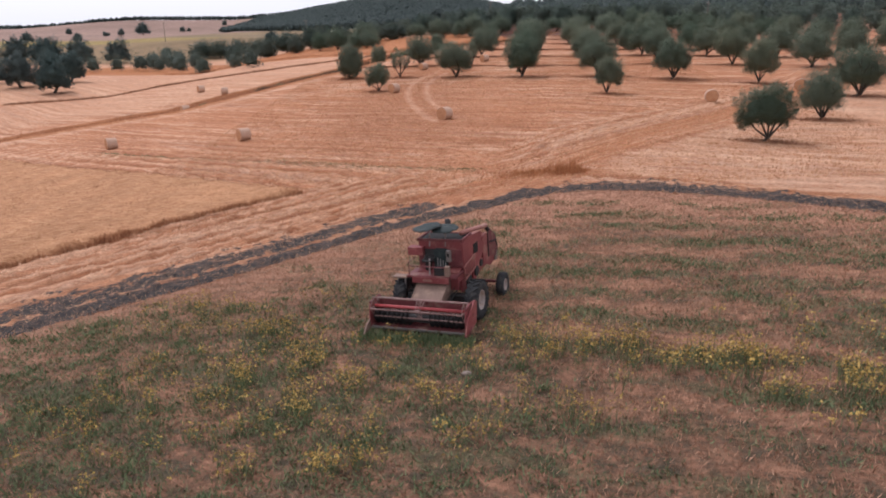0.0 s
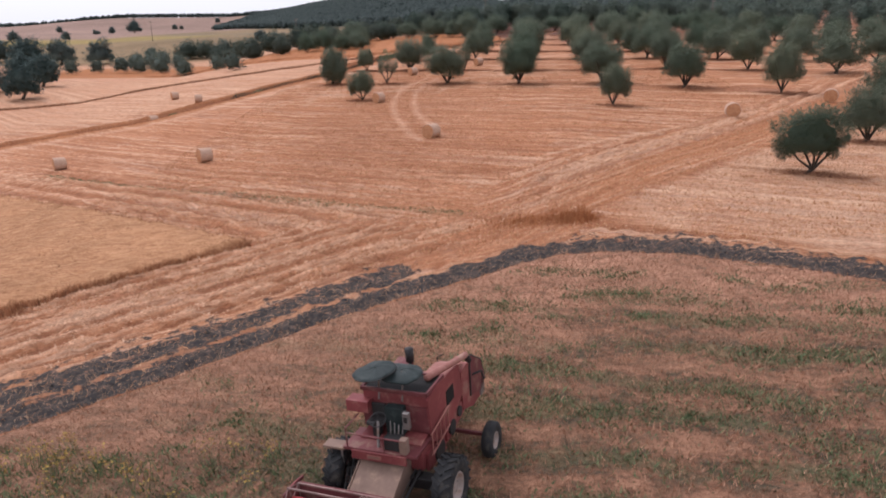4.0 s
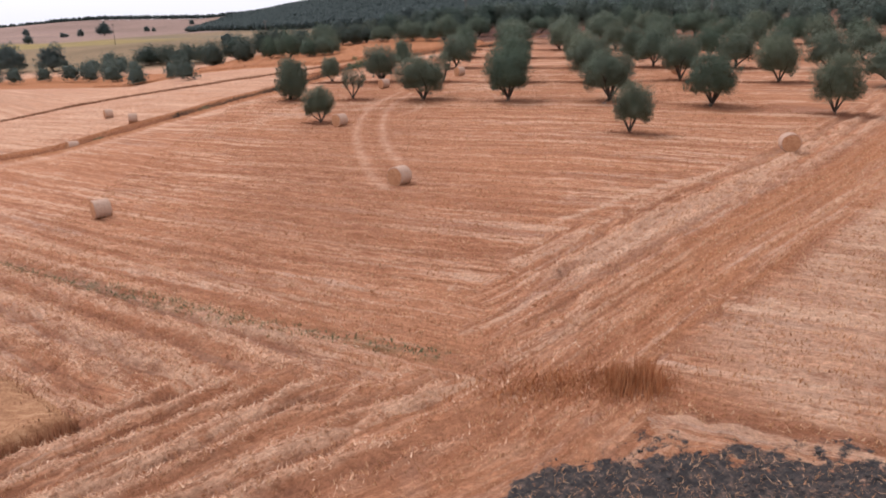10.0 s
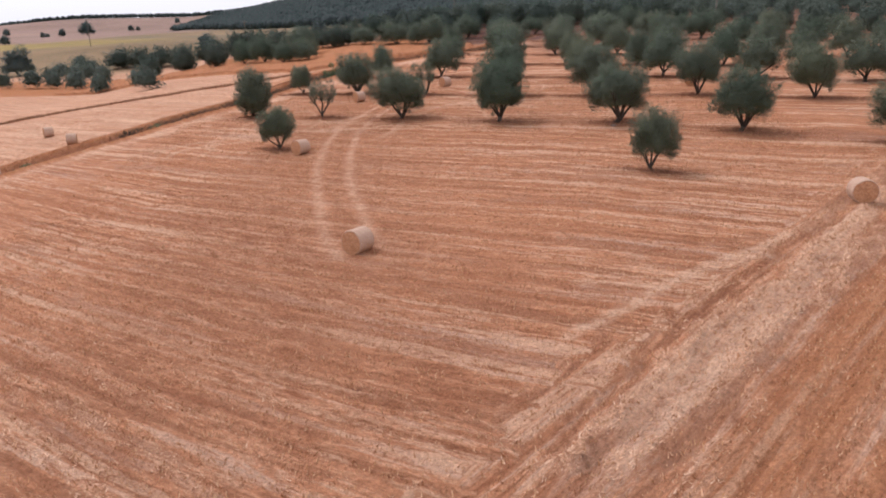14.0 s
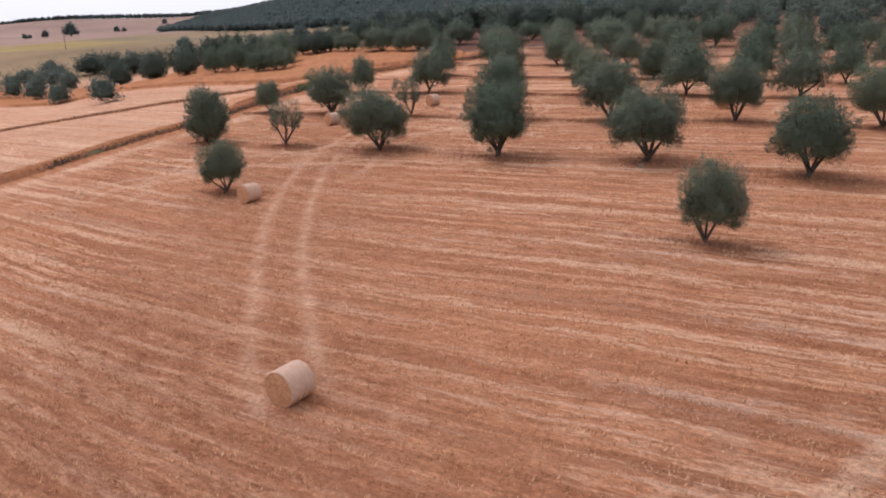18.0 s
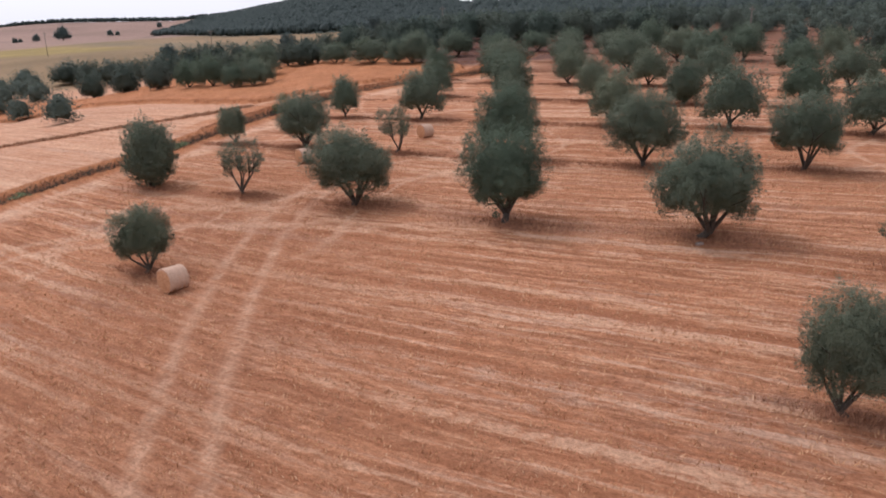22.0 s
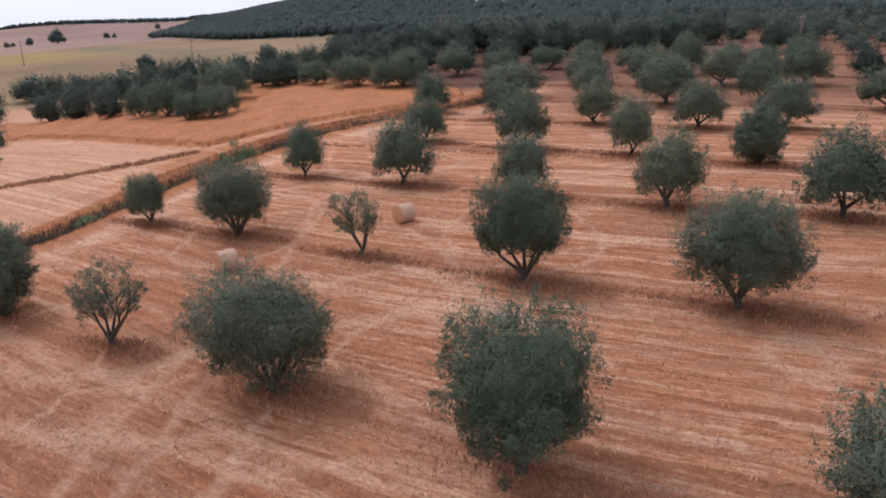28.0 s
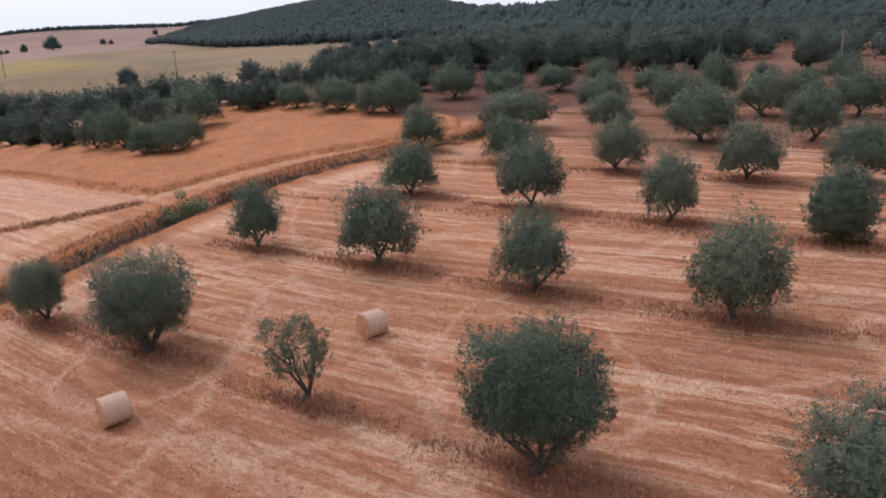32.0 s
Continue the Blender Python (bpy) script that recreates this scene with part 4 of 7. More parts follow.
def crown(rng, w, h, base, leaves, size, lobes=26, open_=0.0, up=0.0):
    """A broad uneven dome of many leafy tufts with shoots that stand up out of it, hollow underneath round the limbs."""
    rx, mid = w / 2, base + (0.42 if size < 0.3 else 0.34) * (h - base)
    waves = [(rng.normal(0, 1, 3), rng.uniform(0, 6.28)) for _ in range(7)]
    waves = [(d / np.linalg.norm(d), p) for d, p in waves]
    ph = rng.uniform(0, 6.28, 4)

    def shape(v):
        # broad bulges, then smaller ones
        bulge = sum(np.sin(2.7 * v @ d + p) for d, p in waves[:3]) / 3
        lump = sum(np.sin((6.0 + k) * v @ d + p) for k, (d, p) in enumerate(waves[3:])) / 4
        reach = 0.82 + 0.19 * bulge + 0.22 * lump
        e = np.where(v[:, 2] < 0, 3.2, 2.5)
        ring = np.sqrt(v[:, 0] ** 2 + v[:, 1] ** 2)
        q = v * ((ring ** e + np.abs(v[:, 2]) ** e) ** (-1 / e) * reach)[:, None]
        az = np.arctan2(v[:, 1], v[:, 0])
        q[:, 2] *= 1 - np.where(q[:, 2] > 0, 0.10 * (0.5 + 0.5 * np.sin(2 * az + ph[2])), 0.16 * np.sin(3 * az + ph[3]))
        q[:, :2] *= (1 + up * q[:, 2] + 0.07 * np.sin(2 * az + ph[0]))[:, None]
        return q

    probe = rng.normal(0, 1, (600, 3))
    q = shape(probe / np.linalg.norm(probe, axis=1)[:, None])
    wide, top, low = np.quantile(np.hypot(q[:, 0], q[:, 1]), 0.97), np.quantile(q[:, 2], 0.97), -np.quantile(q[:, 2], 0.02)

    def grown(q):
        q = q / np.stack([np.full(len(q), wide), np.full(len(q), wide), np.where(q[:, 2] > 0, top, low)], 1)
        return q, q * np.stack([np.full(len(q), rx * 0.94), np.full(len(q), rx * 0.94), np.where(q[:, 2] > 0, (h - mid) * 0.94, mid - base)], 1) + np.array([0, 0, mid])

    # tufts sit on the dome, evenly but not in order
    tufts = (260 if open_ > 0.3 else 250) if size < 0.12 else (110 if size < 0.25 else (70 if size < 0.4 else 34))
    pool = rng.normal(0, 1, (tufts * 3, 3))
    pool /= np.linalg.norm(pool, axis=1)[:, None]
    v = pool[:1]
    for k in range(1, tufts):
        some = pool[rng.choice(len(pool), 5)]
        v = np.concatenate([v, some[[np.argmin((some @ v.T).max(1))]]])
    depth = np.clip(1 - np.abs(rng.normal(0, 0.10 + 0.21 * open_, tufts)), 0.3, 1.0)
    unit, c = grown(shape(v) * depth[:, None])
    under = (unit[:, 2] < -0.12) & (np.hypot(unit[:, 0], unit[:, 1]) < 0.80 - 0.66 * (unit[:, 2] + 1.0)) & (base > 0.5)
    if open_ > 0.3:
        spots = v[rng.choice(tufts, lobes)]
        under |= (v @ spots.T).max(1) < 0.87
    v, c = v[~under], c[~under]
    n = len(c)
    m = int(0.78 * leaves / n)
    # each tuft is a loose ball, thick outside and thin towards the trunk, drawn out upwards into shoots
    r = w * (0.058 if open_ > 0.3 else (0.074 if tufts > 150 else (0.098 if tufts > 60 else 0.15))) * rng.uniform(0.55, 1.45, (n, 1, 1))
    o = rng.normal(0, 1, (n, m, 3))
    o /= np.linalg.norm(o, axis=2)[:, :, None]
    o *= rng.uniform(0.3, 1.0, (n, m, 1)) ** 0.33
    pos = c[:, None] + r * o * np.array([1, 1, 0.85])
    plume = np.arange(m) < int(0.30 * m)
    stalk = rng.normal(0, 0.30, (n, 3, 3)) + np.array([0, 0, 0.60]) + 0.70 * v[:, None]
    far = rng.uniform(0.35, 1.1, (n, m, 1))
    stalk = stalk[:, rng.randint(0, 3, m)] * r * far + rng.normal(0, 1, (n, m, 3)) * r * 0.26 * (1.25 - far)
    pos = np.where(plume[None, :, None], c[:, None] + stalk, pos)
    face = 0.55 * o + 0.45 * v[:, None] + np.array([0, 0, 0.35]) + rng.normal(0, 0.15, (n, m, 3))
    out = 0.65 * o + 0.60 * v[:, None] - np.array([0, 0, 0.08]) + 0.3 * plume[None, :, None] * v[:, None]
    pos, face, out = pos.reshape(-1, 3), face.reshape(-1, 3), out.reshape(-1, 3)
    ok = pos[:, 2] > base * 0.6
    lv, lf = leaf_cards(rng, pos[ok], face[ok], size * 1.15, size * 0.5, 0.35)
    soft = np.repeat(out[ok], 3, 0)
    if open_ > 0.3:
        return lv, turned(lv, lf, soft), soft
    # the dense inside of the crown
    d = rng.normal(0, 1, (int(0.22 * leaves), 3))
    d /= np.linalg.norm(d, axis=1)[:, None]
    unit, core = grown(shape(d) * rng.uniform(0.70, 0.88, len(d))[:, None])
    ok = (unit[:, 2] > -0.12) | (np.hypot(unit[:, 0], unit[:, 1]) > 0.80 - 0.66 * (unit[:, 2] + 1.0)) | (base < 0.5)
    cv, cf = leaf_cards(rng, core[ok], d[ok] + np.array([0, 0, 0.3]), size * 1.8, size * 0.9, 0.45)
    lv, lf = np.concatenate([lv, cv]), np.concatenate([lf, cf + len(lv)])
    soft = np.concatenate([soft, np.repeat(d[ok], 3, 0)])
    lf = turned(lv, lf, soft)
    bv, bf = BALLS[3 if size < 0.5 else 2]
    unit, hull = grown(shape(bv) * rng.uniform(0.54, 0.68, len(bv))[:, None])
    if base > 0.5:
        hollow = np.hypot(unit[:, 0], unit[:, 1]) < 0.78
        hull[:, 2] = np.where(hollow & (unit[:, 2] < 0), np.maximum(hull[:, 2], base + (0.85 - 0.6 * np.hypot(unit[:, 0], unit[:, 1])) * (mid - base) * 1.2), hull[:, 2])
    return np.concatenate([lv, hull]), np.concatenate([lf, bf + len(lv)]), np.concatenate([soft, bv])


def tree(name, label, category, seed, w, h, leaves, size, mat, stems=4, fork=0.75, base=1.0, lobes=26, open_=0.0, sides=7, twigs=2, up=0.0, group="olive grove"):
    rng = np.random.RandomState(seed)
    t = thing(name, label, category, group=group)
    v, q = limbs(rng, w, h, stems, fork, sides, twigs)
    link("trunk", v, q, M_BARK, t, smooth=True)
    v, q, soft = crown(rng, w, h, base, leaves, size, lobes, open_, up)
    ob = link("crown", v, None, mat, t, tris=q, smooth=True)
    ob.data.normals_split_custom_set_from_vertices(soft / np.linalg.norm(soft, axis=1)[:, None])
    return t


NEAR_N, NEAR_S = 56000, 0.082
DENSE = "dense dark green olive tree with a short forked trunk in stubble"
BARE = "thin olive tree with a sparse silvery crown and bare limbs"
SOLID = "dense olive tree whose crown reaches down to the dry grass"
KINDS = {}
for n in range(7):
    KINDS["near", n] = (lambda n=n: tree("olive_tree", DENSE, "olive tree", 10 + n, 6.0, 5.6, NEAR_N, NEAR_S, M_OLIVE, stems=5 + n % 2, fork=0.32 + 0.1 * (n % 3), base=(0.75, 0.72, 1.1, 0.95, 0.95, 0.85, 1.05)[n], lobes=52 + 3 * (n % 4), up=(0.10, 0.20, 0.14, 0.10, 0.12, 0.16, 0.10)[n]))
for n in range(2):
    KINDS["sparse", n] = (lambda n=n: tree("olive_tree", BARE, "olive tree", 30 + n, 4.4, 4.6, 15000, 0.085, M_SILVER, stems=5, fork=0.45, base=1.35, lobes=26, open_=0.6, twigs=4, up=0.12))
for n in range(2):
    KINDS["solid", n] = (lambda n=n: tree("olive_tree", SOLID, "olive tree", 40 + n, 5.0, 5.2, 34000, 0.105, M_OLIVE, stems=4, fork=0.4, base=0.35, lobes=44))
for n in range(5):
    KINDS["mid", n] = (lambda n=n: tree("olive_tree", DENSE, "olive tree", 50 + n, 6.0, 5.2, 11500, 0.155, M_OLIVE, stems=3, fork=0.6, base=0.6, lobes=30, sides=5, twigs=0))
for n in range(4):
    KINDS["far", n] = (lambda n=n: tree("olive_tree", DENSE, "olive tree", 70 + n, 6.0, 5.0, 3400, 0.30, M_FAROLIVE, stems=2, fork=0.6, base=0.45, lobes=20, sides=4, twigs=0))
for n in range(3):
    KINDS["big", n] = (lambda n=n: tree("field_tree", "broad dark field tree with a rounded crown beside the stubble", "tree", 90 + n, 8.6, 8.4, 7000, 0.38, M_FIELD, stems=3, fork=1.2, base=0.6, lobes=24, sides=5, twigs=0, group="field trees"))
SIZE = {"near": (6.0, 5.6), "sparse": (4.4, 4.6), "solid": (5.0, 5.2), "mid": (6.0, 5.2), "far": (6.0, 5.0), "big": (8.6, 8.4)}
FIRST = {}


FAR_V, FAR_F, FAR_MESH = [], [], {}


def plant_joined(n, x, y, w, h, turn):
    """A tree of the far groves, kept for the one joined mesh."""
    if n not in FAR_MESH:
        FAR_MESH[n] = crown(np.random.RandomState(70 + n), 6.0, 5.0, 0.30, 520, 0.42, 12)
    v, f, _ = FAR_MESH[n]
    c, s = math.cos(turn), math.sin(turn)
    k, q = w / 6.0, h / 5.0
    FAR_F.append(f + sum(len(a) for a in FAR_V))
    FAR_V.append(np.stack([x + k * (c * v[:, 0] - s * v[:, 1]), y + k * (s * v[:, 0] + c * v[:, 1]), H(x, y) + q * v[:, 2]], 1))


def plant(kind, n, x, y, w, h, turn, single=False):
    if kind == "far" and not single and (math.hypot(x - 10, y - 105) > 128 or x < -30):
        return plant_joined(n, x, y, w, h, turn)
    k = (kind, n)
    sw, sh = w / SIZE[kind][0], h / SIZE[kind][1]
    m = pose(x, y, H(x, y) - 0.03, 0, 0, turn) @ Matrix.Diagonal((sw, sw, sh, 1))
    if k not in FIRST:
        FIRST[k] = KINDS[k]()
        FIRST[k].matrix_basis = m
        return FIRST[k]
    base = FIRST[k]
    keep = base.matrix_basis.copy()
    base.matrix_basis = Matrix.Identity(4)
    ob = copy_thing(base, m)
    base.matrix_basis = keep
    return ob


rng = np.random.RandomState(4)
for row in (ROW_1, ROW_2, ROW_3, ROW_4, ROW_5, LONE):
    for kind, n, x, y, w, h in row:
        plant(kind, n, x, y, w, h, rng.uniform(0, 360))

# x, y, width, height of the trees in the second grove and up the slope
GROVE_FRONT = [(-75.1, 261.1, 5.9, 5.1), (-57.5, 236.9, 5.0, 5.0), (-45.4, 222.5, 4.9, 4.5), (-36.3, 213.9, 4.5, 4.1), (-31.2, 209.4, 4.8, 4.6), (-25.0, 202.3, 4.1, 3.3), (-21.4, 201.3, 4.4, 3.5), (-20.2, 205.3, 3.4, 3.1)]
GROVE_MIDDLE = [(-102.5, 309.7, 9.3, 7.1), (-94.0, 305.1, 7.6, 7.0), (-84.7, 298.6, 8.8, 7.6), (-75.4, 291.0, 7.8, 7.1), (-56.3, 260.0, 8.2, 8.0), (-44.8, 244.4, 6.3, 6.9), (-42.2, 246.1, 5.3, 6.4), (-32.6, 228.9, 5.6, 3.9), (-24.1, 222.4, 7.1, 4.5), (-43.0, 261.3, 7.1, 4.7), (-35.9, 255.6, 5.7, 4.1), (-27.0, 246.8, 6.4, 4.1), (-21.1, 238.3, 4.0, 3.5), (-17.5, 234.5, 5.4, 4.0), (-14.2, 237.0, 4.2, 3.1), (-9.3, 227.7, 5.1, 3.3), (-1.5, 219.5, 6.5, 4.1), (3.6, 213.6, 3.7, 3.5), (7.2, 211.6, 6.1, 4.5)]
GROVE_BACK = [(-19.9, 261.7, 5.3, 3.1), (-14.5, 257.9, 5.2, 3.7), (-8.0, 247.2, 6.2, 4.7), (-3.1, 246.5, 5.3, 4.1), (2.0, 242.8, 5.4, 4.2), (-7.1, 276.8, 6.5, 3.6), (0.8, 262.9, 6.0, 4.6), (6.4, 253.9, 6.2, 5.6), (11.6, 261.1, 5.9, 4.7), (10.6, 235.4, 5.1, 3.7), (8.4, 213.3, 5.1, 3.9), (16.2, 223.7, 5.4, 3.6), (18.1, 237.8, 6.0, 3.8), (23.6, 217.9, 5.2, 3.3), (25.9, 233.1, 5.8, 3.6), (32.7, 222.7, 5.2, 2.9), (41.2, 227.8, 4.9, 2.9), (4.6, 277.5, 5.8, 3.2)]
SLOPE_BACK = [(16.5, 265.5, 7.3, 4.6), (21.9, 261.5, 7.3, 5.0), (27.4, 259.7, 8.2, 5.1), (32.5, 250.5, 6.8, 5.3), (38.6, 245.1, 7.4, 5.9), (47.7, 249.5, 7.7, 5.5), (52.2, 235.5, 7.1, 6.9), (61.0, 238.9, 6.6, 5.8), (71.4, 249.0, 6.6, 5.0), (76.1, 228.4, 4.5, 4.7), (82.6, 232.3, 3.7, 3.5), (51.1, 204.7, 4.7, 4.6), (62.7, 215.7, 3.2, 2.5), (73.9, 214.4, 4.4, 3.0)]
SLOPE_FRONT = [(45.5, 214.4, 4.9, 2.7), (61.0, 201.0, 4.3, 3.1), (51.8, 192.5, 5.9, 4.0), (61.3, 189.2, 5.7, 4.0), (35.1, 203.1, 5.6, 3.5), (32.3, 188.6, 4.6, 3.3), (43.0, 196.5, 6.0, 3.9), (39.7, 180.4, 6.5, 4.2), (49.7, 177.5, 4.8, 4.2), (22.4, 194.4, 7.7, 3.6)]
DARK_BUSHES = [(-81.4, 344.8, 10.9, 7.4), (-26.6, 275.0, 5.8, 4.4), (-10.6, 286.9, 6.8, 4.4), (-7.5, 299.1, 6.1, 4.1), (-4.0, 306.8, 7.0, 5.2), (2.4, 300.3, 7.3, 4.1), (8.3, 300.4, 7.3, 4.1), (12.4, 302.5, 6.2, 3.6), (15.1, 309.7, 6.2, 3.4)]
for row in (GROVE_FRONT, GROVE_MIDDLE, GROVE_BACK, SLOPE_BACK, SLOPE_FRONT):
    for x, y, w, h in row:
        close = math.hypot(x - 10, y - 105) < 128
        plant("mid" if close else "far", rng.randint(5 if close else 4), x, y, w * 1.36, min(h * 1.30 + 0.3, 7.0), rng.uniform(0, 360), True)
for x, y, w, h in DARK_BUSHES:
    plant("big", rng.randint(3), x, y, w * (0.75 if y > 340 else 1.1), h * (0.8 if y > 340 else 1.2), rng.uniform(0, 360))

# the rest of the grove stands on a slanted grid
done = [(r[2], r[3]) for row in (ROW_1, ROW_2, ROW_3, ROW_4, ROW_5, LONE) for r in row]
done += [(r[0], r[1]) for row in (GROVE_FRONT, GROVE_MIDDLE, GROVE_BACK, SLOPE_BACK, SLOPE_FRONT, DARK_BUSHES) for r in row]
for j in range(-3, 14):
    for i in range(-6, 16):
        x, y = 14.6 + 9.6 * i + 1.6 * j + rng.uniform(-0.9, 0.9), 131.0 - 6.1 * i + 15.4 * j + rng.uniform(-0.9, 0.9)
        if any(math.hypot(x - a, y - b) < 7.5 for a, b in done):
            continue
        edge = float(near_line(np.array([x]), np.array([y]), DITCH)[0])
        right_of = x > np.interp(y, [100, 134, 166, 187, 200, 300], [-20, -30, -11, 8, 18, -30])
        if y < 86 + 0.25 * abs(x - 60) or y > 330 or not right_of or edge < 4 or x > 175 or (x < 40 and y < 150) or (y > 160 and x < 14 + 0.60 * (y - 108)):
            continue
        if rng.rand() < 0.07:
            continue
        dist = math.hypot(x - 10, y - 105)
        kind = "mid" if dist < 105 else "far"
        plant(kind, rng.randint(5 if kind == "mid" else 4), x, y, rng.uniform(4.9, 6.9), rng.uniform(4.4, 5.4), rng.uniform(0, 360))
        done.append((x, y))
# beyond it the trees stand closer
for n in range(900):
    x, y = rng.uniform(12, 190), rng.uniform(212, 335)
    if math.hypot(x - 10, y - 108) < 150 or x > 0.75 * (y - 85) or any(math.hypot(x - a, y - b) < 5.0 for a, b in done):
        continue
    done.append((x, y))
    plant("far", rng.randint(4), x, y, rng.uniform(5.4, 7.4), rng.uniform(4.4, 5.6), rng.uniform(0, 360))
# a second grove beyond the ditch and the standing crop
for j in range(-3, 14):
    for i in range(-17, 9):
        x, y = -20.5 + 6.6 * i + 1.6 * j + rng.uniform(-0.7, 0.7), 198.0 - 4.2 * i + 9.0 * j + rng.uniform(-0.7, 0.7)
        front = np.interp(x, [-140, -82, -39, -22, -18, -17, -7.6, 2, 11.6, 18, 24], [300, 258, 214, 198, 200, 222, 224, 214, 208, 199, 199])
        back = np.interp(x, [-140, -60, -40, 0, 20], [front + 40, front + 55, 292, 318, 330])
        if x < -125 or x > 7 - 0.60 * (y - 108) or y < front - 1 or y > back or rng.rand() < 0.05:
            continue
        if any(math.hypot(x - a, y - b) < 5.0 for a, b in done):
            continue
        plant("far", rng.randint(4), x, y, rng.uniform(5.6, 7.6), rng.uniform(4.3, 5.4), rng.uniform(0, 360))
# rows of trees along the far edge of the stubble
for x, y, w, h in [(-50.4, 189.4, 6.6, 5.2), (-74, 222, 6.6, 5.5), (-86, 236, 7.0, 6.0), (-97, 247, 6.0, 5.4), (-104, 249, 7.5, 6.2), (-62, 215, 5.5, 4.8), (-125, 246, 6.4, 5.4), (-117, 242, 6.0, 5.4), (-113, 251, 5.6, 5.2), (-107, 266, 6.6, 6.0), (-98, 262, 6.2, 5.6), (-89, 260, 6.6, 6.0)]:
    plant("far", rng.randint(4), x, y, w, h, rng.uniform(0, 360))
for x, y, w, h in [(-90.4, 167.3, 8.1, 9.0), (-103.4, 176.4, 9.0, 9.3), (-112, 171, 9.5, 9.0), (-98, 190, 8.5, 8.5), (-116, 186, 9.0, 9.0), (-108, 200, 9, 8.8), (-126, 178, 9, 9), (-150, 300, 14, 11), (-168, 308, 15, 11), (-134, 300, 12, 10), (-186, 318, 14, 11)]:
    plant("big", rng.randint(3), x, y, w, h * 0.9, rng.uniform(0, 360))


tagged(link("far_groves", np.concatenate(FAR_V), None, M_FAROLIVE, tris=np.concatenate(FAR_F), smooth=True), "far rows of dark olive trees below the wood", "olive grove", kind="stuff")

# ---- woods on the hill, far off ----
def woods():
    """The wooded hill and the tree line on the far ridge: thousands of small crowns, joined."""
    r = np.random.RandomState(8)
    ax, ay = r.uniform(-302, 260, 62000), r.uniform(485, 1330, 62000)
    ok = (ay > wood_foot(ax) + 3) & ((ax - 10) / (ay - 105) < 0.10)
    ax, ay = ax[ok][:21000], ay[ok][:21000]
    dist = 200 + 900 * r.rand(9000) ** 1.7
    az = r.uniform(-0.10, 0.72, 9000)
    bx, by = 10 + np.sin(az) * dist, 105 + np.cos(az) * dist
    ok = (by > 322) | ((az > 0.10) & (dist > 225 - 20 * (az > 0.2)))
    ok &= ((bx - 10) / np.maximum(by - 105, 60) > 0.075) | (by < 338) & (bx > 45)
    bx, by = bx[ok], by[ok]
    cx, cy = r.uniform(-900, -270, 1500), r.uniform(1255, 1330, 1500)
    x, y = np.concatenate([ax, bx, cx]), np.concatenate([ay, by, cy])
    z = land(x, y)
    n = len(x)
    h = r.uniform(3.7, 6.9, n) * (0.62 + 0.38 * smooth01(250, 420, np.hypot(x - 10, y - 105)))
    h[len(ax):len(ax) + len(bx)] *= 1.45
    w = h * r.uniform(0.50, 0.85, n)
    bv, bf = BALLS[1]
    turn = r.uniform(0, 6.28, n)
    c, s = np.cos(turn)[:, None], np.sin(turn)[:, None]
    bump = r.uniform(0.72, 1.2, (n, len(bv)))
    V = np.stack([(c * bv[:, 0] - s * bv[:, 1]) * bump * w[:, None] * 0.5, (s * bv[:, 0] + c * bv[:, 1]) * bump * w[:, None] * 0.5, bv[:, 2] * bump * h[:, None] * 0.5], -1)
    V += np.stack([x, y, z + h * 0.48], 1)[:, None]
    F = bf[None] + (np.arange(n) * len(bv))[:, None, None]
    # loose sprigs break the outline of each crown
    m = 2
    v = r.normal(0, 1, (n, m, 3))
    v[:, :, 2] = np.abs(v[:, :, 2])
    v /= np.linalg.norm(v, axis=2)[:, :, None]
    pos = np.stack([x, y, z + h * 0.5], 1)[:, None] + v * np.stack([w * 0.5, w * 0.5, h * 0.5], 1)[:, None]
    lv, lf = leaf_cards(r, pos.reshape(-1, 3), 0.5 * v.reshape(-1, 3) + np.array([0, 0, 0.5]), 1.0, 0.6, 0.5)
    ob = link("woodland", np.concatenate([V.reshape(-1, 3), lv]), None, M_WOOD, tris=np.concatenate([F.reshape(-1, 3), lf + n * len(bv)]), smooth=True)
    return tagged(ob, "dark green wood covering the hill behind the groves", "woodland", kind="stuff")


woods()
# lone trees on the far bare slope
for x, y, w, h in [(-371, 903, 19, 14), (-352, 985, 9, 7), (-379, 860, 8, 8), (-384, 838, 5, 4), (-330, 1100, 8, 7), (-345, 990, 6, 5), (-330, 580, 10, 8), (-470, 920, 10, 8), (-300, 600, 9, 7), (-370, 800, 7, 5)]:
    plant("big", rng.randint(3), x, y, w, h, rng.uniform(0, 360))
# ---- straw bales ----
def bale_material(name, ends):
    k = Mat(name, 0.9)
    k.b.inputs["Specular IOR Level"].default_value = 0.1
    if ends:
        co = k.coords("Object")
        n1, n2 = k.noise(co, 7, 6, 0.7), k.noise(co, 30, 4, 0.8)
        col = k.ramp(k.mix(0.4, n1, n2), [(0.35, (0.30, 0.135, 0.065)), (0.5, (0.46, 0.235, 0.125)), (0.66, (0.62, 0.36, 0.21))])
    else:
        co = k.coords("Object", (40, 3, 3))
        n1, n2 = k.noise(co, 1, 4, 0.7), k.noise(k.coords("Object"), 26, 4, 0.8)
        col = k.ramp(k.mix(0.45, n1, n2), [(0.34, (0.32, 0.200, 0.137)), (0.5, (0.47, 0.310, 0.225)), (0.66, (0.59, 0.43, 0.33))])
    k.color(col)
    k.bump(k.mix(0.5, n1, n2), 0.7, 0.03)
    return k.m


M_BALE_END, M_BALE_SIDE = bale_material("bale_straw", True), bale_material("bale_net_wrap", False)


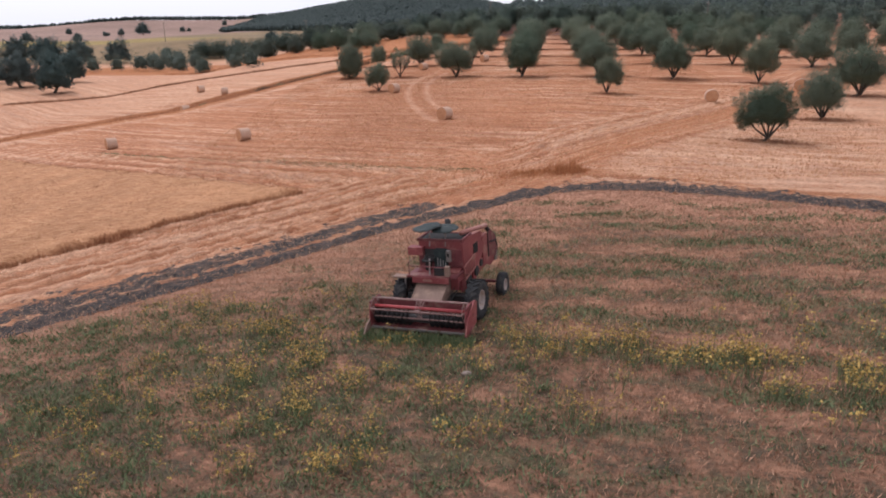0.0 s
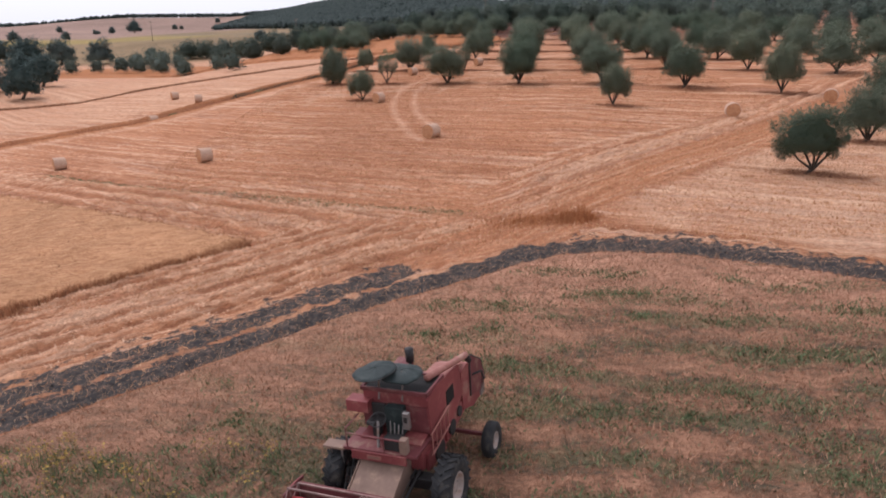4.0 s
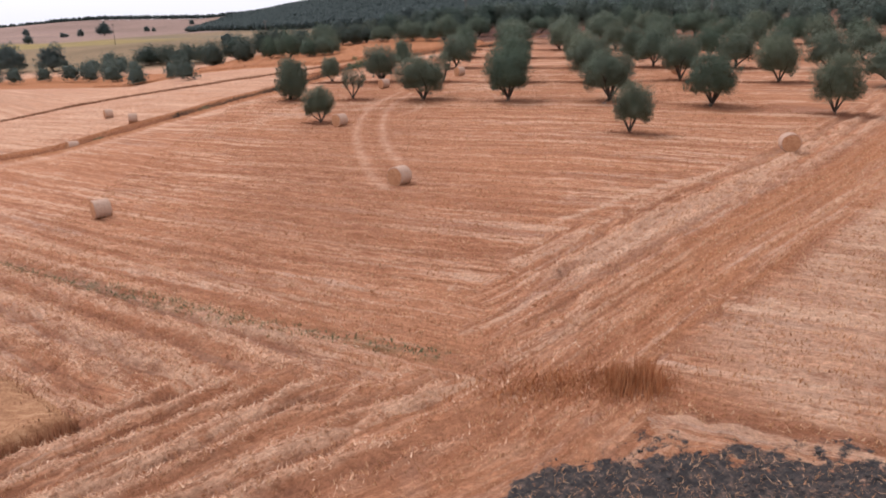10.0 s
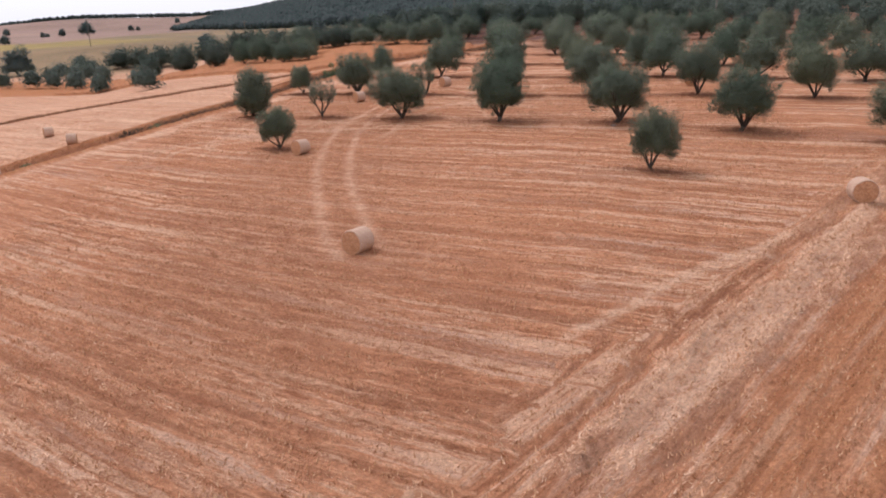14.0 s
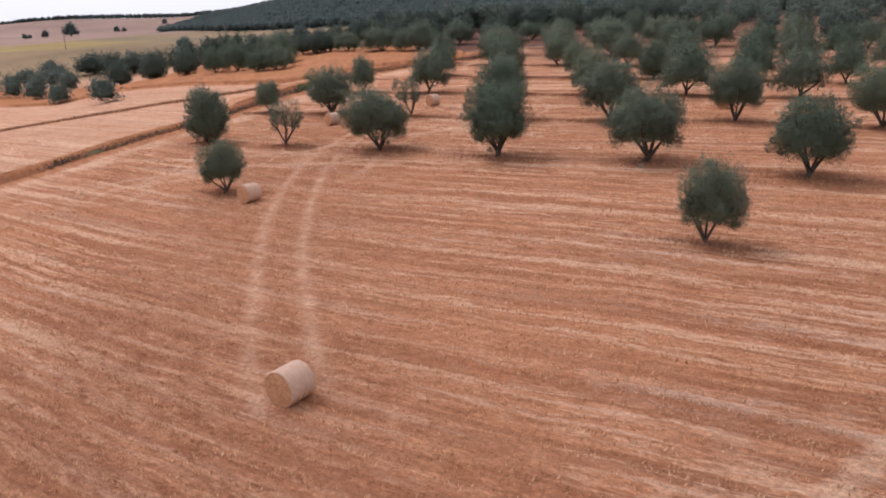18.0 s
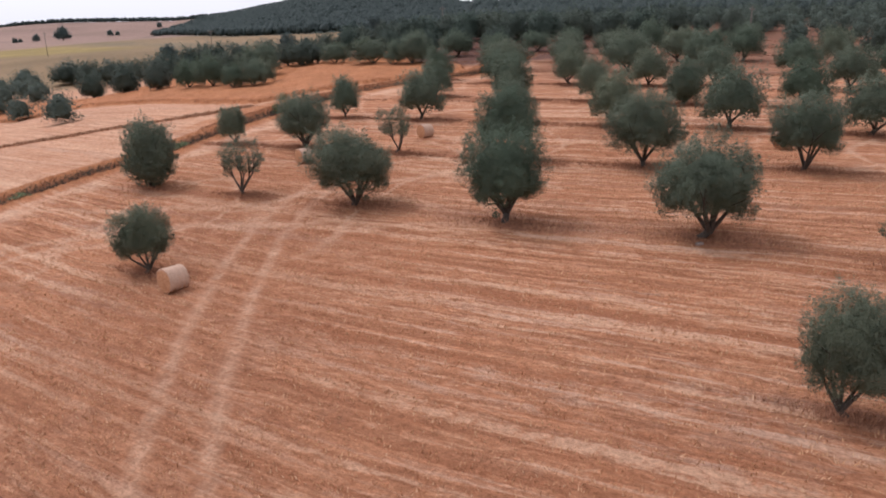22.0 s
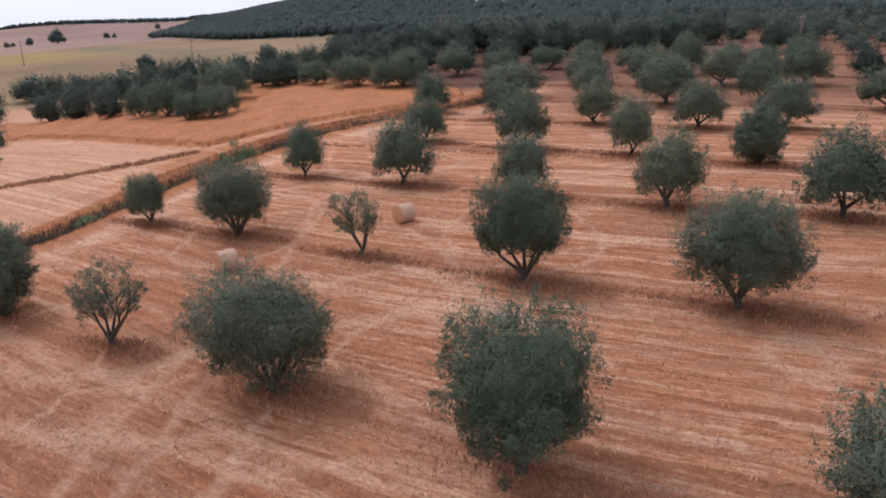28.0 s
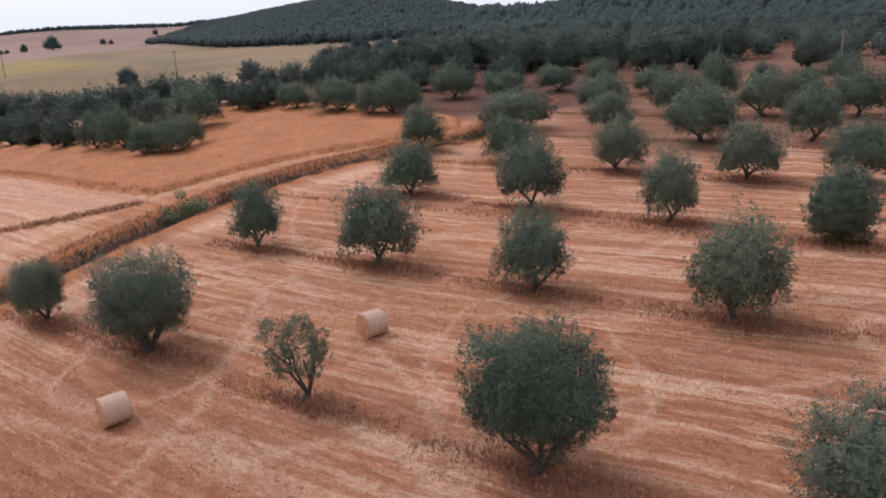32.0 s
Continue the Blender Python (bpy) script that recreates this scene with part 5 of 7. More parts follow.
def build_bale():
    """A round bale lying on its side, axis along x: straw core with coiled ends, net wrap round it."""
    t = thing("straw_bale", "round straw bale in pale net wrap lying on the stubble", "straw bale", group="round bales")
    rng = np.random.RandomState(3)
    R, L, N = 0.72, 1.22, 40
    rings, V = 9, []
    for side in (-1, 1):
        for k in range(rings):
            r = (R - 0.012) * (1 - k / rings)
            for s in range(N):
                a = 6.2832 * s / N
                bulge = 0.05 * (1 - (r / R) ** 2) + 0.012 * math.sin(k * 2.2 + a) + rng.uniform(-0.012, 0.012)
                V.append((side * (L / 2 - 0.02 + bulge), r * math.cos(a), r * math.sin(a)))
        V.append((side * (L / 2 + 0.04), 0, 0))
    Q, T = [], []
    block = rings * N + 1
    for b in range(2):
        o = b * block
        for k in range(rings - 1):
            for s in range(N):
                Q.append((o + k * N + s, o + k * N + (s + 1) % N, o + (k + 1) * N + (s + 1) % N, o + (k + 1) * N + s))
        for s in range(N):
            T.append((o + (rings - 1) * N + s, o + (rings - 1) * N + (s + 1) % N, o + rings * N))
    for s in range(N):
        Q.append((s, (s + 1) % N, block + (s + 1) % N, block + s))
    link("straw_core", V, Q, M_BALE_END, t, tris=T, smooth=True)
    V, Q, M = [], [], 12
    prof = [(-L / 2, R - 0.05), (-L / 2 + 0.015, R - 0.012)] + [(-L / 2 + 0.05 + (L - 0.1) * k / M, R + 0.010 * math.sin(k * 1.9)) for k in range(M + 1)] + [(L / 2 - 0.015, R - 0.012), (L / 2, R - 0.05)]
    for x, r in prof:
        for s in range(N):
            a = 6.2832 * s / N
            sag = 1 - 0.05 * max(0.0, -math.sin(a)) ** 3
            rr = (r + rng.uniform(-0.006, 0.006)) * sag
            V.append((x, rr * math.cos(a), rr * math.sin(a)))
    for k in range(len(prof) - 1):
        for s in range(N):
            Q.append((k * N + s, k * N + (s + 1) % N, (k + 1) * N + (s + 1) % N, (k + 1) * N + s))
    tagged(link("net_wrap", V, Q, M_BALE_SIDE, t, smooth=True), "pale woven net wrap")
    return t


BALES = [(0.35, 78.6, 54), (30.1, 80.8, 76), (-7.4, 108.5, 50), (-22.4, 80.2, 40), (-40.7, 86.8, 38), (-43.2, 119.9, 38), (-4.0, 138.0, 40), (7.75, 143.9, 38), (-47.9, 142.3, 35), (-40.4, 133.0, 20), (42.5, 86.3, 60), (36.9, 127.4, 62)]
first_bale = build_bale()
for n, (x, y, a) in enumerate(BALES):
    m = pose(x, y, H(x, y) + 0.655, (7 * n) % 30 - 15, 0, a)
    if n == 0:
        first_bale.matrix_basis = m
    else:
        keep = first_bale.matrix_basis.copy()
        first_bale.matrix_basis = Matrix.Identity(4)
        copy_thing(first_bale, m)
        first_bale.matrix_basis = keep
# ---- the combine harvester ----
def box(bm, lo, hi, bevel=0.015, m=None):
    r = bmesh.ops.create_cube(bm, size=1.0)
    vs = r["verts"]
    c = [(a + b) / 2 for a, b in zip(lo, hi)]
    s = [b - a for a, b in zip(lo, hi)]
    for v in vs:
        v.co = Vector((c[0] + v.co.x * s[0], c[1] + v.co.y * s[1], c[2] + v.co.z * s[2]))
    if bevel and min(s) > 2.5 * bevel:
        es = list({e for v in vs for e in v.link_edges})
        out = bmesh.ops.bevel(bm, geom=es, offset=bevel, segments=2, affect="EDGES", profile=0.6)
        vs = list({v for f in out["faces"] for v in f.verts} | {v for v in vs if v.is_valid})
    if m is not None:
        bmesh.ops.transform(bm, matrix=m, verts=vs)
    return bm


def plate(bm, outline, x0, x1):
    """A sheet cut to an outline of (y, z) corners, between x0 and x1."""
    a = [bm.verts.new((x0, y, z)) for y, z in outline]
    b = [bm.verts.new((x1, y, z)) for y, z in outline]
    bm.faces.new(a)
    bm.faces.new(b[::-1])
    for n in range(len(a)):
        k = (n + 1) % len(a)
        bm.faces.new((a[n], a[k], b[k], b[n]))
    return bm


def rod(bm, p, q, r, sides=10):
    p, q = Vector(p), Vector(q)
    m = Matrix.Translation((p + q) / 2) @ (q - p).to_track_quat("Z", "Y").to_matrix().to_4x4()
    bmesh.ops.create_cone(bm, cap_ends=True, segments=sides, radius1=r, radius2=r, depth=(q - p).length, matrix=m)
    return bm


def lathe(bm, profile, sides=36):
    """Turns (x, r) corners round the x axis."""
    rings = [[bm.verts.new((x, r * math.cos(6.2832 * s / sides), r * math.sin(6.2832 * s / sides))) for s in range(sides)] for x, r in profile]
    for a, b in zip(rings, rings[1:]):
        for s in range(sides):
            bm.faces.new((a[s], a[(s + 1) % sides], b[(s + 1) % sides], b[s]))
    return bm


def wheel(parent, x, y, z, R, W, rim_r, lugs, out, name, label):
    w = part(name, lathe(bmesh.new(), [(-W * 0.36, rim_r), (-W * 0.48, rim_r + 0.05), (-W * 0.5, R * 0.86), (-W * 0.40, R * 0.965), (0, R), (W * 0.40, R * 0.965), (W * 0.5, R * 0.86), (W * 0.48, rim_r + 0.05), (W * 0.36, rim_r)]), M_TYRE, parent, label, smooth=True)
    w.location = (x, y, z)
    if lugs:
        bm = bmesh.new()
        for n in range(lugs):
            for s in (-1, 1):
                a = 6.2832 * (n + 0.25 * s) / lugs
                m = Matrix.Rotation(a, 4, "X") @ Matrix.Translation((s * W * 0.25, 0, R * 0.985)) @ Matrix.Rotation(s * 0.65, 4, "Z")
                box(bm, (-W * 0.27, -0.035, -0.05), (W * 0.27, 0.035, 0.035), 0.0, m)
        part("tread", bm, M_TYRE, w)
    bm = lathe(bmesh.new(), [(-W * 0.36 * out, rim_r * 1.01), (W * 0.42 * out, rim_r * 1.01), (W * 0.44 * out, rim_r * 0.94), (W * 0.20 * out, rim_r * 0.86), (W * 0.14 * out, rim_r * 0.45), (W * 0.26 * out, rim_r * 0.36), (W * 0.28 * out, 0.001)], 28)
    part("rim", bm, M_RIM, w, "pale dusty wheel rim", smooth=True)
    for n in range(6):
        a = 6.2832 * n / 6
        bm = rod(bmesh.new(), (W * 0.14 * out, rim_r * 0.6 * math.cos(a), rim_r * 0.6 * math.sin(a)), (W * 0.22 * out, rim_r * 0.6 * math.cos(a), rim_r * 0.6 * math.sin(a)), 0.022, 6)
        part("wheel_bolt", bm, M_STEEL, w)
    return w


def build_combine():
    gx, gy = 0.49, 24.05
    t = thing("combine_harvester", "old faded red combine harvester parked among dry weeds", "combine harvester", pose(gx, gy, H(gx, gy) - 0.02, 1.5, -4.0, -21.8))
    # header: trough, side sheets, knife, auger
    hd = part("header", plate(bmesh.new(), [(-1.22, 0.28), (-1.22, 1.00), (-1.16, 1.04), (-1.12, 1.00), (-1.12, 0.18), (-1.42, 0.12), (-1.80, 0.13), (-1.82, 0.17), (-1.45, 0.18)], -1.88, 1.72), M_DARKRED, t)
    side = [(-1.10, 0.14), (-1.10, 1.08), (-1.45, 1.10), (-1.80, 0.94), (-1.88, 0.62), (-1.90, 0.16), (-1.5, 0.10)]
    part("side_sheet", plate(bmesh.new(), side, -1.915, -1.88), M_RED, hd)
    part("side_sheet", plate(bmesh.new(), side, 1.72, 1.755), M_RED, hd)
    part("divider", plate(bmesh.new(), [(-1.82, 0.12), (-1.75, 0.50), (-2.12, 0.36), (-2.42, 0.08), (-2.40, 0.05)], -1.935, -1.885), M_DUSTY, hd, "scuffed pale divider tip")
    part("divider", plate(bmesh.new(), [(-1.10, 0.30), (-0.95, 1.05), (-1.15, 1.14), (-1.88, 0.72), (-2.18, 0.22), (-2.1, 0.14)], 1.80, 1.845), M_RED, hd, "long slanted red divider sheet")
    bm = bmesh.new()
    rod(bm, (1.75, -1.4, 0.7), (1.85, -1.4, 0.7), 0.05)
    rod(bm, (1.72, -1.15, 0.55), (1.90, -1.9, 0.18), 0.03)
    box(bm, (1.755, -1.55, 0.35), (1.83, -1.15, 0.75), 0.01)
    part("drive_cover", bm, M_DARKRED, hd)
    bm = bmesh.new()
    for n in range(48):
        x = -1.86 + 3.56 * n / 47
        box(bm, (x - 0.012, -1.92, 0.13), (x + 0.012, -1.78, 0.16), 0.0)
    box(bm, (-1.88, -1.83, 0.14), (1.72, -1.79, 0.18), 0.0)
    part("knife_bar", bm, M_STEEL, hd, "worn steel knife bar with fingers")
    bm = rod(bmesh.new(), (-1.86, -1.50, 0.46), (1.70, -1.50, 0.46), 0.15, 16)
    for sgn in (-1, 1):
        prev = None
        for n in range(120):
            x = sgn * (0.35 + 1.42 * n / 119) - 0.08
            a = n * 0.42 * sgn
            i_, o_ = (bm.verts.new((x, -1.50 + r * math.cos(a), 0.46 + r * math.sin(a))) for r in (0.14, 0.27))
            if prev:
                bm.faces.new((prev[0], i_, o_, prev[1]))
            prev = (i_, o_)
    part("intake_auger", bm, M_BLACK, hd, "dark intake screw", smooth=True)
    # reel with bats
    rc, rr = (-1.58, 0.86), 0.36
    reel = part("reel", rod(bmesh.new(), (-1.80, rc[0], rc[1]), (1.64, rc[0], rc[1]), 0.065, 14), M_REEL, hd, "bright red reel tube", smooth=True)
    for n in range(5):
        a = 6.2832 * n / 5 + 0.62
        y, z = rc[0] + rr * math.cos(a), rc[1] + rr * math.sin(a)
        bm = box(bmesh.new(), (-1.82, y - 0.02, z - 0.022), (1.66, y + 0.02, z + 0.022), 0.006)
        part("bat", bm, M_WORN, reel, "worn reel bat with bare edges")
    for x in (-1.80, -0.08, 0.02, 1.64):
        bm = bmesh.new()
        pts = [(x, rc[0] + rr * math.cos(6.2832 * n / 5 + 0.62), rc[1] + rr * math.sin(6.2832 * n / 5 + 0.62)) for n in range(5)]
        for n in range(5):
            rod(bm, (x, *rc), pts[n], 0.016, 6)
            rod(bm, pts[n], pts[(n + 1) % 5], 0.013, 6)
        part("spider", bm, M_WORN, reel)
    for x in (-1.90, 1.74):
        part("reel_arm", box(bmesh.new(), (x - 0.025, -1.78, 0.98), (x + 0.025, -0.95, 1.06), 0.01), M_DARKRED, hd)
    # feeder house
    part("feeder_house", plate(bmesh.new(), [(-1.15, 0.38), (-1.15, 0.86), (0.05, 1.52), (0.25, 1.50), (0.25, 0.85), (-0.2, 0.70)], -0.62, 0.50), M_DUSTY, t, "dusty bare feeder housing")
    bm = bmesh.new()
    for x in (-0.64, 0.52):
        plate(bm, [(-1.16, 0.80), (-1.16, 0.89), (0.05, 1.56), (0.05, 1.46)], x - 0.012, x + 0.012)
    box(bm, (-0.62, -1.20, 0.84), (0.50, -1.13, 0.90), 0.01)
    part("feeder_edge", bm, M_DUSTY, t)
    for p, q in (((0.62, -1.15, 0.55), (0.72, 0.1, 1.0)), ((-0.75, -1.15, 0.55), (-0.8, 0.1, 1.0))):
        part("lift_ram", rod(bmesh.new(), p, q, 0.04), M_BLACK, t)
    for p, q, r in (((-0.70, -1.0, 0.7), (-0.95, 0.0, 1.35), 0.018), ((-0.78, -1.1, 0.65), (-1.0, -0.2, 1.25), 0.012), ((0.58, -0.9, 0.72), (0.70, -0.1, 1.15), 0.012)):
        part("hose", rod(bmesh.new(), p, q, r, 6), M_BLACK, t)
    # wheels and axles
    wheel(t, -1.36, 0.06, 0.70, 0.72, 0.46, 0.36, 20, -1, "front_wheel", "large lugged black tyre")
    wheel(t, 1.47, 0.05, 0.70, 0.72, 0.46, 0.36, 20, 1, "front_wheel", "large lugged black tyre")
    wheel(t, -1.30, 2.85, 0.42, 0.44, 0.28, 0.20, 0, -1, "rear_wheel", "small smooth black tyre")
    wheel(t, 1.58, 2.70, 0.36, 0.50, 0.30, 0.23, 0, 1, "rear_wheel", "small smooth black tyre")
    part("front_axle", box(bmesh.new(), (-1.25, -0.10, 0.58), (1.25, 0.22, 0.86), 0.03), M_BLACK, t)
    bm = box(bmesh.new(), (-1.28, 2.72, 0.40), (1.50, 2.82, 0.50), 0.02)
    rod(bm, (-0.35, 2.8, 0.5), (-0.35, 2.8, 1.1), 0.06)
    rod(bm, (0.35, 2.8, 0.5), (0.35, 2.8, 1.1), 0.06)
    part("rear_axle", bm, M_DARKRED, t)
    # body
    part("body", plate(bmesh.new(), [(0.05, 1.00), (0.05, 1.66), (0.45, 1.72), (2.5, 1.75), (3.75, 1.60), (4.15, 1.15), (3.9, 0.95), (2.6, 1.05), (1.9, 0.85), (0.7, 0.82)], -0.80, 0.80), M_RED, t)
    bm = bmesh.new()
    plate(bm, [(0.25, 0.86), (0.25, 1.30), (1.15, 1.34), (1.35, 0.82)], 0.80, 0.87)
    plate(bm, [(1.45, 0.95), (1.45, 1.45), (2.55, 1.50), (2.75, 1.12)], 0.80, 0.86)
    part("side_guard", bm, M_RED, t)
    for y, z, r in ((0.9, 1.05, 0.26), (1.75, 1.2, 0.20), (2.3, 1.35, 0.14)):
        part("belt_pulley", rod(bmesh.new(), (0.87, y, z), (0.92, y, z), r, 20), M_BLACK, t)
    # grain tank
    tank = part("grain_tank", plate(bmesh.new(), [(0.55, 1.68), (0.52, 2.72), (1.48, 2.74), (1.52, 1.72)], -0.86, 0.84), M_RED, t)
    part("tank_front", box(bmesh.new(), (-0.88, 0.47, 1.74), (0.86, 0.515, 2.40), 0.01), M_DARKRED, tank)
    bm = bmesh.new()
    for lo, hi in (((-0.90, 0.46, 2.70), (0.88, 0.52, 2.80)), ((-0.90, 1.46, 2.70), (0.88, 1.52, 2.78)), ((-0.90, 0.46, 2.70), (-0.84, 1.52, 2.80)), ((0.82, 0.46, 2.70), (0.88, 1.52, 2.80))):
        box(bm, lo, hi, 0.01)
    part("tank_rim", bm, M_DARKRED, tank)
    # a near-black sheet on the closed tank stands for its shaded inside
    part("tank_inside_shade", box(bmesh.new(), (-0.82, 0.55, 2.742), (0.80, 1.45, 2.752), 0.0), M_HOLE, tank, "near-black sheet painted as the shaded inside of the tank")
    part("side_panel", plate(bmesh.new(), [(0.50, 1.52), (0.44, 2.64), (1.0, 2.76), (2.45, 2.60), (2.62, 1.72), (1.9, 1.40), (0.9, 1.30)], 0.845, 0.90), M_RED, t, "bulging faded red side panel")
    part("side_screen", box(bmesh.new(), (0.90, 1.50, 1.92), (0.915, 1.98, 2.32), 0.004), M_HOLE, t, "dark ventilation screen")
    bm = bmesh.new()
    for z in (1.34, 1.86):
        rod(bm, (0.97, 0.30, z - 0.05), (0.97, 1.45, z + 0.12), 0.022, 8)
    for n in range(5):
        y = 0.36 + 0.25 * n
        rod(bm, (0.97, y, 1.30 + 0.037 * n), (0.97, y, 1.83 + 0.037 * n), 0.016, 6)
    part("folded_ladder", bm, M_PINK, t)
    # left side, top and rear
    part("tool_box", box(bmesh.new(), (-1.22, 0.25, 2.20), (-0.62, 0.62, 2.50), 0.02), M_RED, t, "red box beside the driver's place")
    part("engine_box", box(bmesh.new(), (-0.84, 2.02, 1.74), (-0.42, 2.55, 2.62), 0.015), M_DARKRED, t)
    part("engine_cover", box(bmesh.new(), (-0.40, 1.60, 1.74), (0.16, 2.75, 2.12), 0.03), M_BLACK, t, "dark dusty engine block")
    part("engine_hood", plate(bmesh.new(), [(1.56, 1.74), (1.56, 2.60), (2.55, 2.56), (2.95, 2.40), (3.2, 2.05), (3.3, 1.68)], 0.20, 0.80), M_PINK, t, "sun-bleached engine cover")
    part("straw_hood", plate(bmesh.new(), [(2.62, 1.2), (2.60, 2.30), (3.05, 2.36), (3.55, 2.14), (4.10, 1.45), (4.05, 0.98), (3.4, 0.92)], 0.32, 0.88), M_RED, t, "rounded red rear hood")
    part("rear_flap", plate(bmesh.new(), [(3.15, 1.35), (3.22, 2.42), (3.30, 2.50), (4.05, 2.02), (4.30, 1.30), (3.9, 1.15)], 0.89, 0.92), M_DARKRED, t, "dull red upright rear flap")
    bm = bmesh.new()
    line = [(3.15, 1.35), (3.22, 2.42), (3.30, 2.50), (4.05, 2.02), (4.30, 1.30)]
    for a, b in zip(line, line[1:]):
        rod(bm, (0.905, *a), (0.905, *b), 0.022, 6)
    part("flap_frame", bm, M_BLACK, t)
    part("rear_sheet", box(bmesh.new(), (0.55, 3.9, 0.95), (0.92, 4.2, 1.45), 0.01), M_STEEL, t)
    bm = rod(bmesh.new(), (0.60, 1.10, 2.86), (0.96, 2.86, 2.70), 0.085, 18)
    tube_ = part("unloading_auger", bm, M_PINK, t, "sun-bleached unloading tube", smooth=True)
    part("spout", rod(bmesh.new(), (0.955, 2.82, 2.72), (1.00, 2.96, 2.50), 0.08, 16), M_BLACK, tube_, "black rubber spout")
    bm = rod(bmesh.new(), (-0.30, 2.1, 2.0), (-0.30, 2.1, 2.85), 0.04)
    stack = part("exhaust", bm, M_BLACK, t)
    part("muffler", lathe(bmesh.new(), [(-0.2, 0.03), (-0.18, 0.11), (0.18, 0.115), (0.2, 0.05), (0.22, 0.001)], 18), M_BLACK, stack, "dented black muffler", smooth=True).matrix_basis = pose(-0.30, 2.1, 2.93, 0, -90, 0)
    bm = bmesh.new()
    rod(bm, (0.20, 2.7, 2.35), (0.20, 2.7, 2.62), 0.015, 6)
    rod(bm, (0.20, 2.7, 2.62), (0.32, 2.85, 2.66), 0.015, 6)
    rod(bm, (0.92, 3.3, 1.9), (1.12, 3.5, 1.95), 0.03, 8)
    rod(bm, (1.12, 3.5, 1.95), (1.16, 3.55, 1.7), 0.03, 8)
    part("grab_handle", bm, M_BLACK, t)
    # driver's place
    deck = part("platform", box(bmesh.new(), (-1.05, -0.40, 1.56), (0.88, 0.50, 1.64), 0.015), M_DARKRED, t, "dusty driver's platform")
    part("platform_beam", box(bmesh.new(), (-0.80, -0.44, 1.38), (0.62, -0.36, 1.60), 0.012), M_RED, deck)
    part("name_plate", box(bmesh.new(), (-0.38, -0.452, 1.44), (-0.02, -0.442, 1.54), 0.0), M_PINK, deck, "faded pale lettering plate")
    bm = bmesh.new()
    for n in range(6):
        box(bm, (-0.35 + 0.052 * n, -0.458, 1.465), (-0.315 + 0.052 * n, -0.4525, 1.515), 0.0)
    part("lettering", bm, M_DUSTY, deck)
    part("side_step", box(bmesh.new(), (-1.62, -0.38, 1.50), (-1.05, -0.05, 1.56), 0.01), M_DUSTY, deck)
    bm = bmesh.new()
    rod(bm, (-1.15, -0.30, 1.56), (-1.15, -0.30, 1.10), 0.025, 8)
    rod(bm, (-1.45, -0.30, 1.52), (-1.45, -0.28, 1.20), 0.02, 8)
    part("step_stay", bm, M_STEEL, deck)
    bm = bmesh.new()
    rod(bm, (-0.92, -0.38, 1.62), (-0.92, -0.38, 2.12), 0.02, 8)
    rod(bm, (0.05, -0.38, 1.62), (0.05, -0.38, 2.08), 0.02, 8)
    rod(bm, (-0.92, -0.38, 2.00), (0.62, -0.38, 1.98), 0.022, 8)
    rod(bm, (-0.92, -0.38, 2.12), (-0.95, 0.30, 2.12), 0.02, 8)
    part("guard_rail", bm, M_DARKRED, deck)
    bm = rod(bmesh.new(), (-0.18, -0.22, 1.62), (-0.25, 0.02, 2.18), 0.035, 10)
    col = part("steering_column", bm, M_STEEL, deck)
    bm = bmesh.new()
    ring = [Vector((0.20 * math.cos(a), 0.20 * math.sin(a), 0)) for a in [6.2832 * n / 18 for n in range(19)]]
    for a, b in zip(ring, ring[1:]):
        rod(bm, a, b, 0.016, 6)
    for n in range(3):
        rod(bm, (0, 0, 0), ring[6 * n], 0.012, 6)
    part("steering_wheel", bm, M_BLACK, col).matrix_basis = pose(-0.26, 0.03, 2.21, 30, 0, 0)
    bm = box(bmesh.new(), (-0.62, 0.08, 1.98), (-0.20, 0.44, 2.08), 0.03)
    box(bm, (-0.60, 0.40, 2.06), (-0.22, 0.46, 2.42), 0.02)
    seat = part("seat", bm, M_BLACK, deck, "worn black seat")
    part("seat_post", box(bmesh.new(), (-0.50, 0.15, 1.62), (-0.32, 0.36, 1.99), 0.015), M_BLACK, seat)
    bm = bmesh.new()
    for n in range(4):
        rod(bm, (0.10 + 0.09 * n, -0.10, 1.62), (0.08 + 0.09 * n, 0.02 + 0.03 * n, 2.22 - 0.05 * n), 0.013, 6)
    part("levers", bm, M_STEEL, deck)
    part("control_box", box(bmesh.new(), (-0.02, -0.30, 1.64), (0.40, 0.02, 1.92), 0.02), M_BLACK, deck)
    part("engine_guard", box(bmesh.new(), (-0.16, 0.22, 1.75), (0.30, 0.46, 2.45), 0.02), M_CANOPY, deck, "dark green engine guard")
    part("fuel_can", box(bmesh.new(), (0.46, -0.40, 1.64), (0.64, -0.20, 2.02), 0.03), M_DUSTY, deck, "pale plastic can")
    part("lamp_box", box(bmesh.new(), (0.44, -0.06, 2.10), (0.60, 0.06, 2.52), 0.015), M_STEEL, deck, "grey upright lamp housing")
    part("lamp_glass", box(bmesh.new(), (0.475, -0.072, 2.28), (0.565, -0.062, 2.42), 0.0), M_BLACK, deck)
    # sunshade of dark cloth on posts
    bm = bmesh.new()
    for x, y in ((-0.42, 0.48), (0.20, 0.50)):
        rod(bm, (x, y, 2.5), (x + 0.03, y + 0.1, 3.25), 0.022, 8)
    part("shade_post", bm, M_STEEL, t)

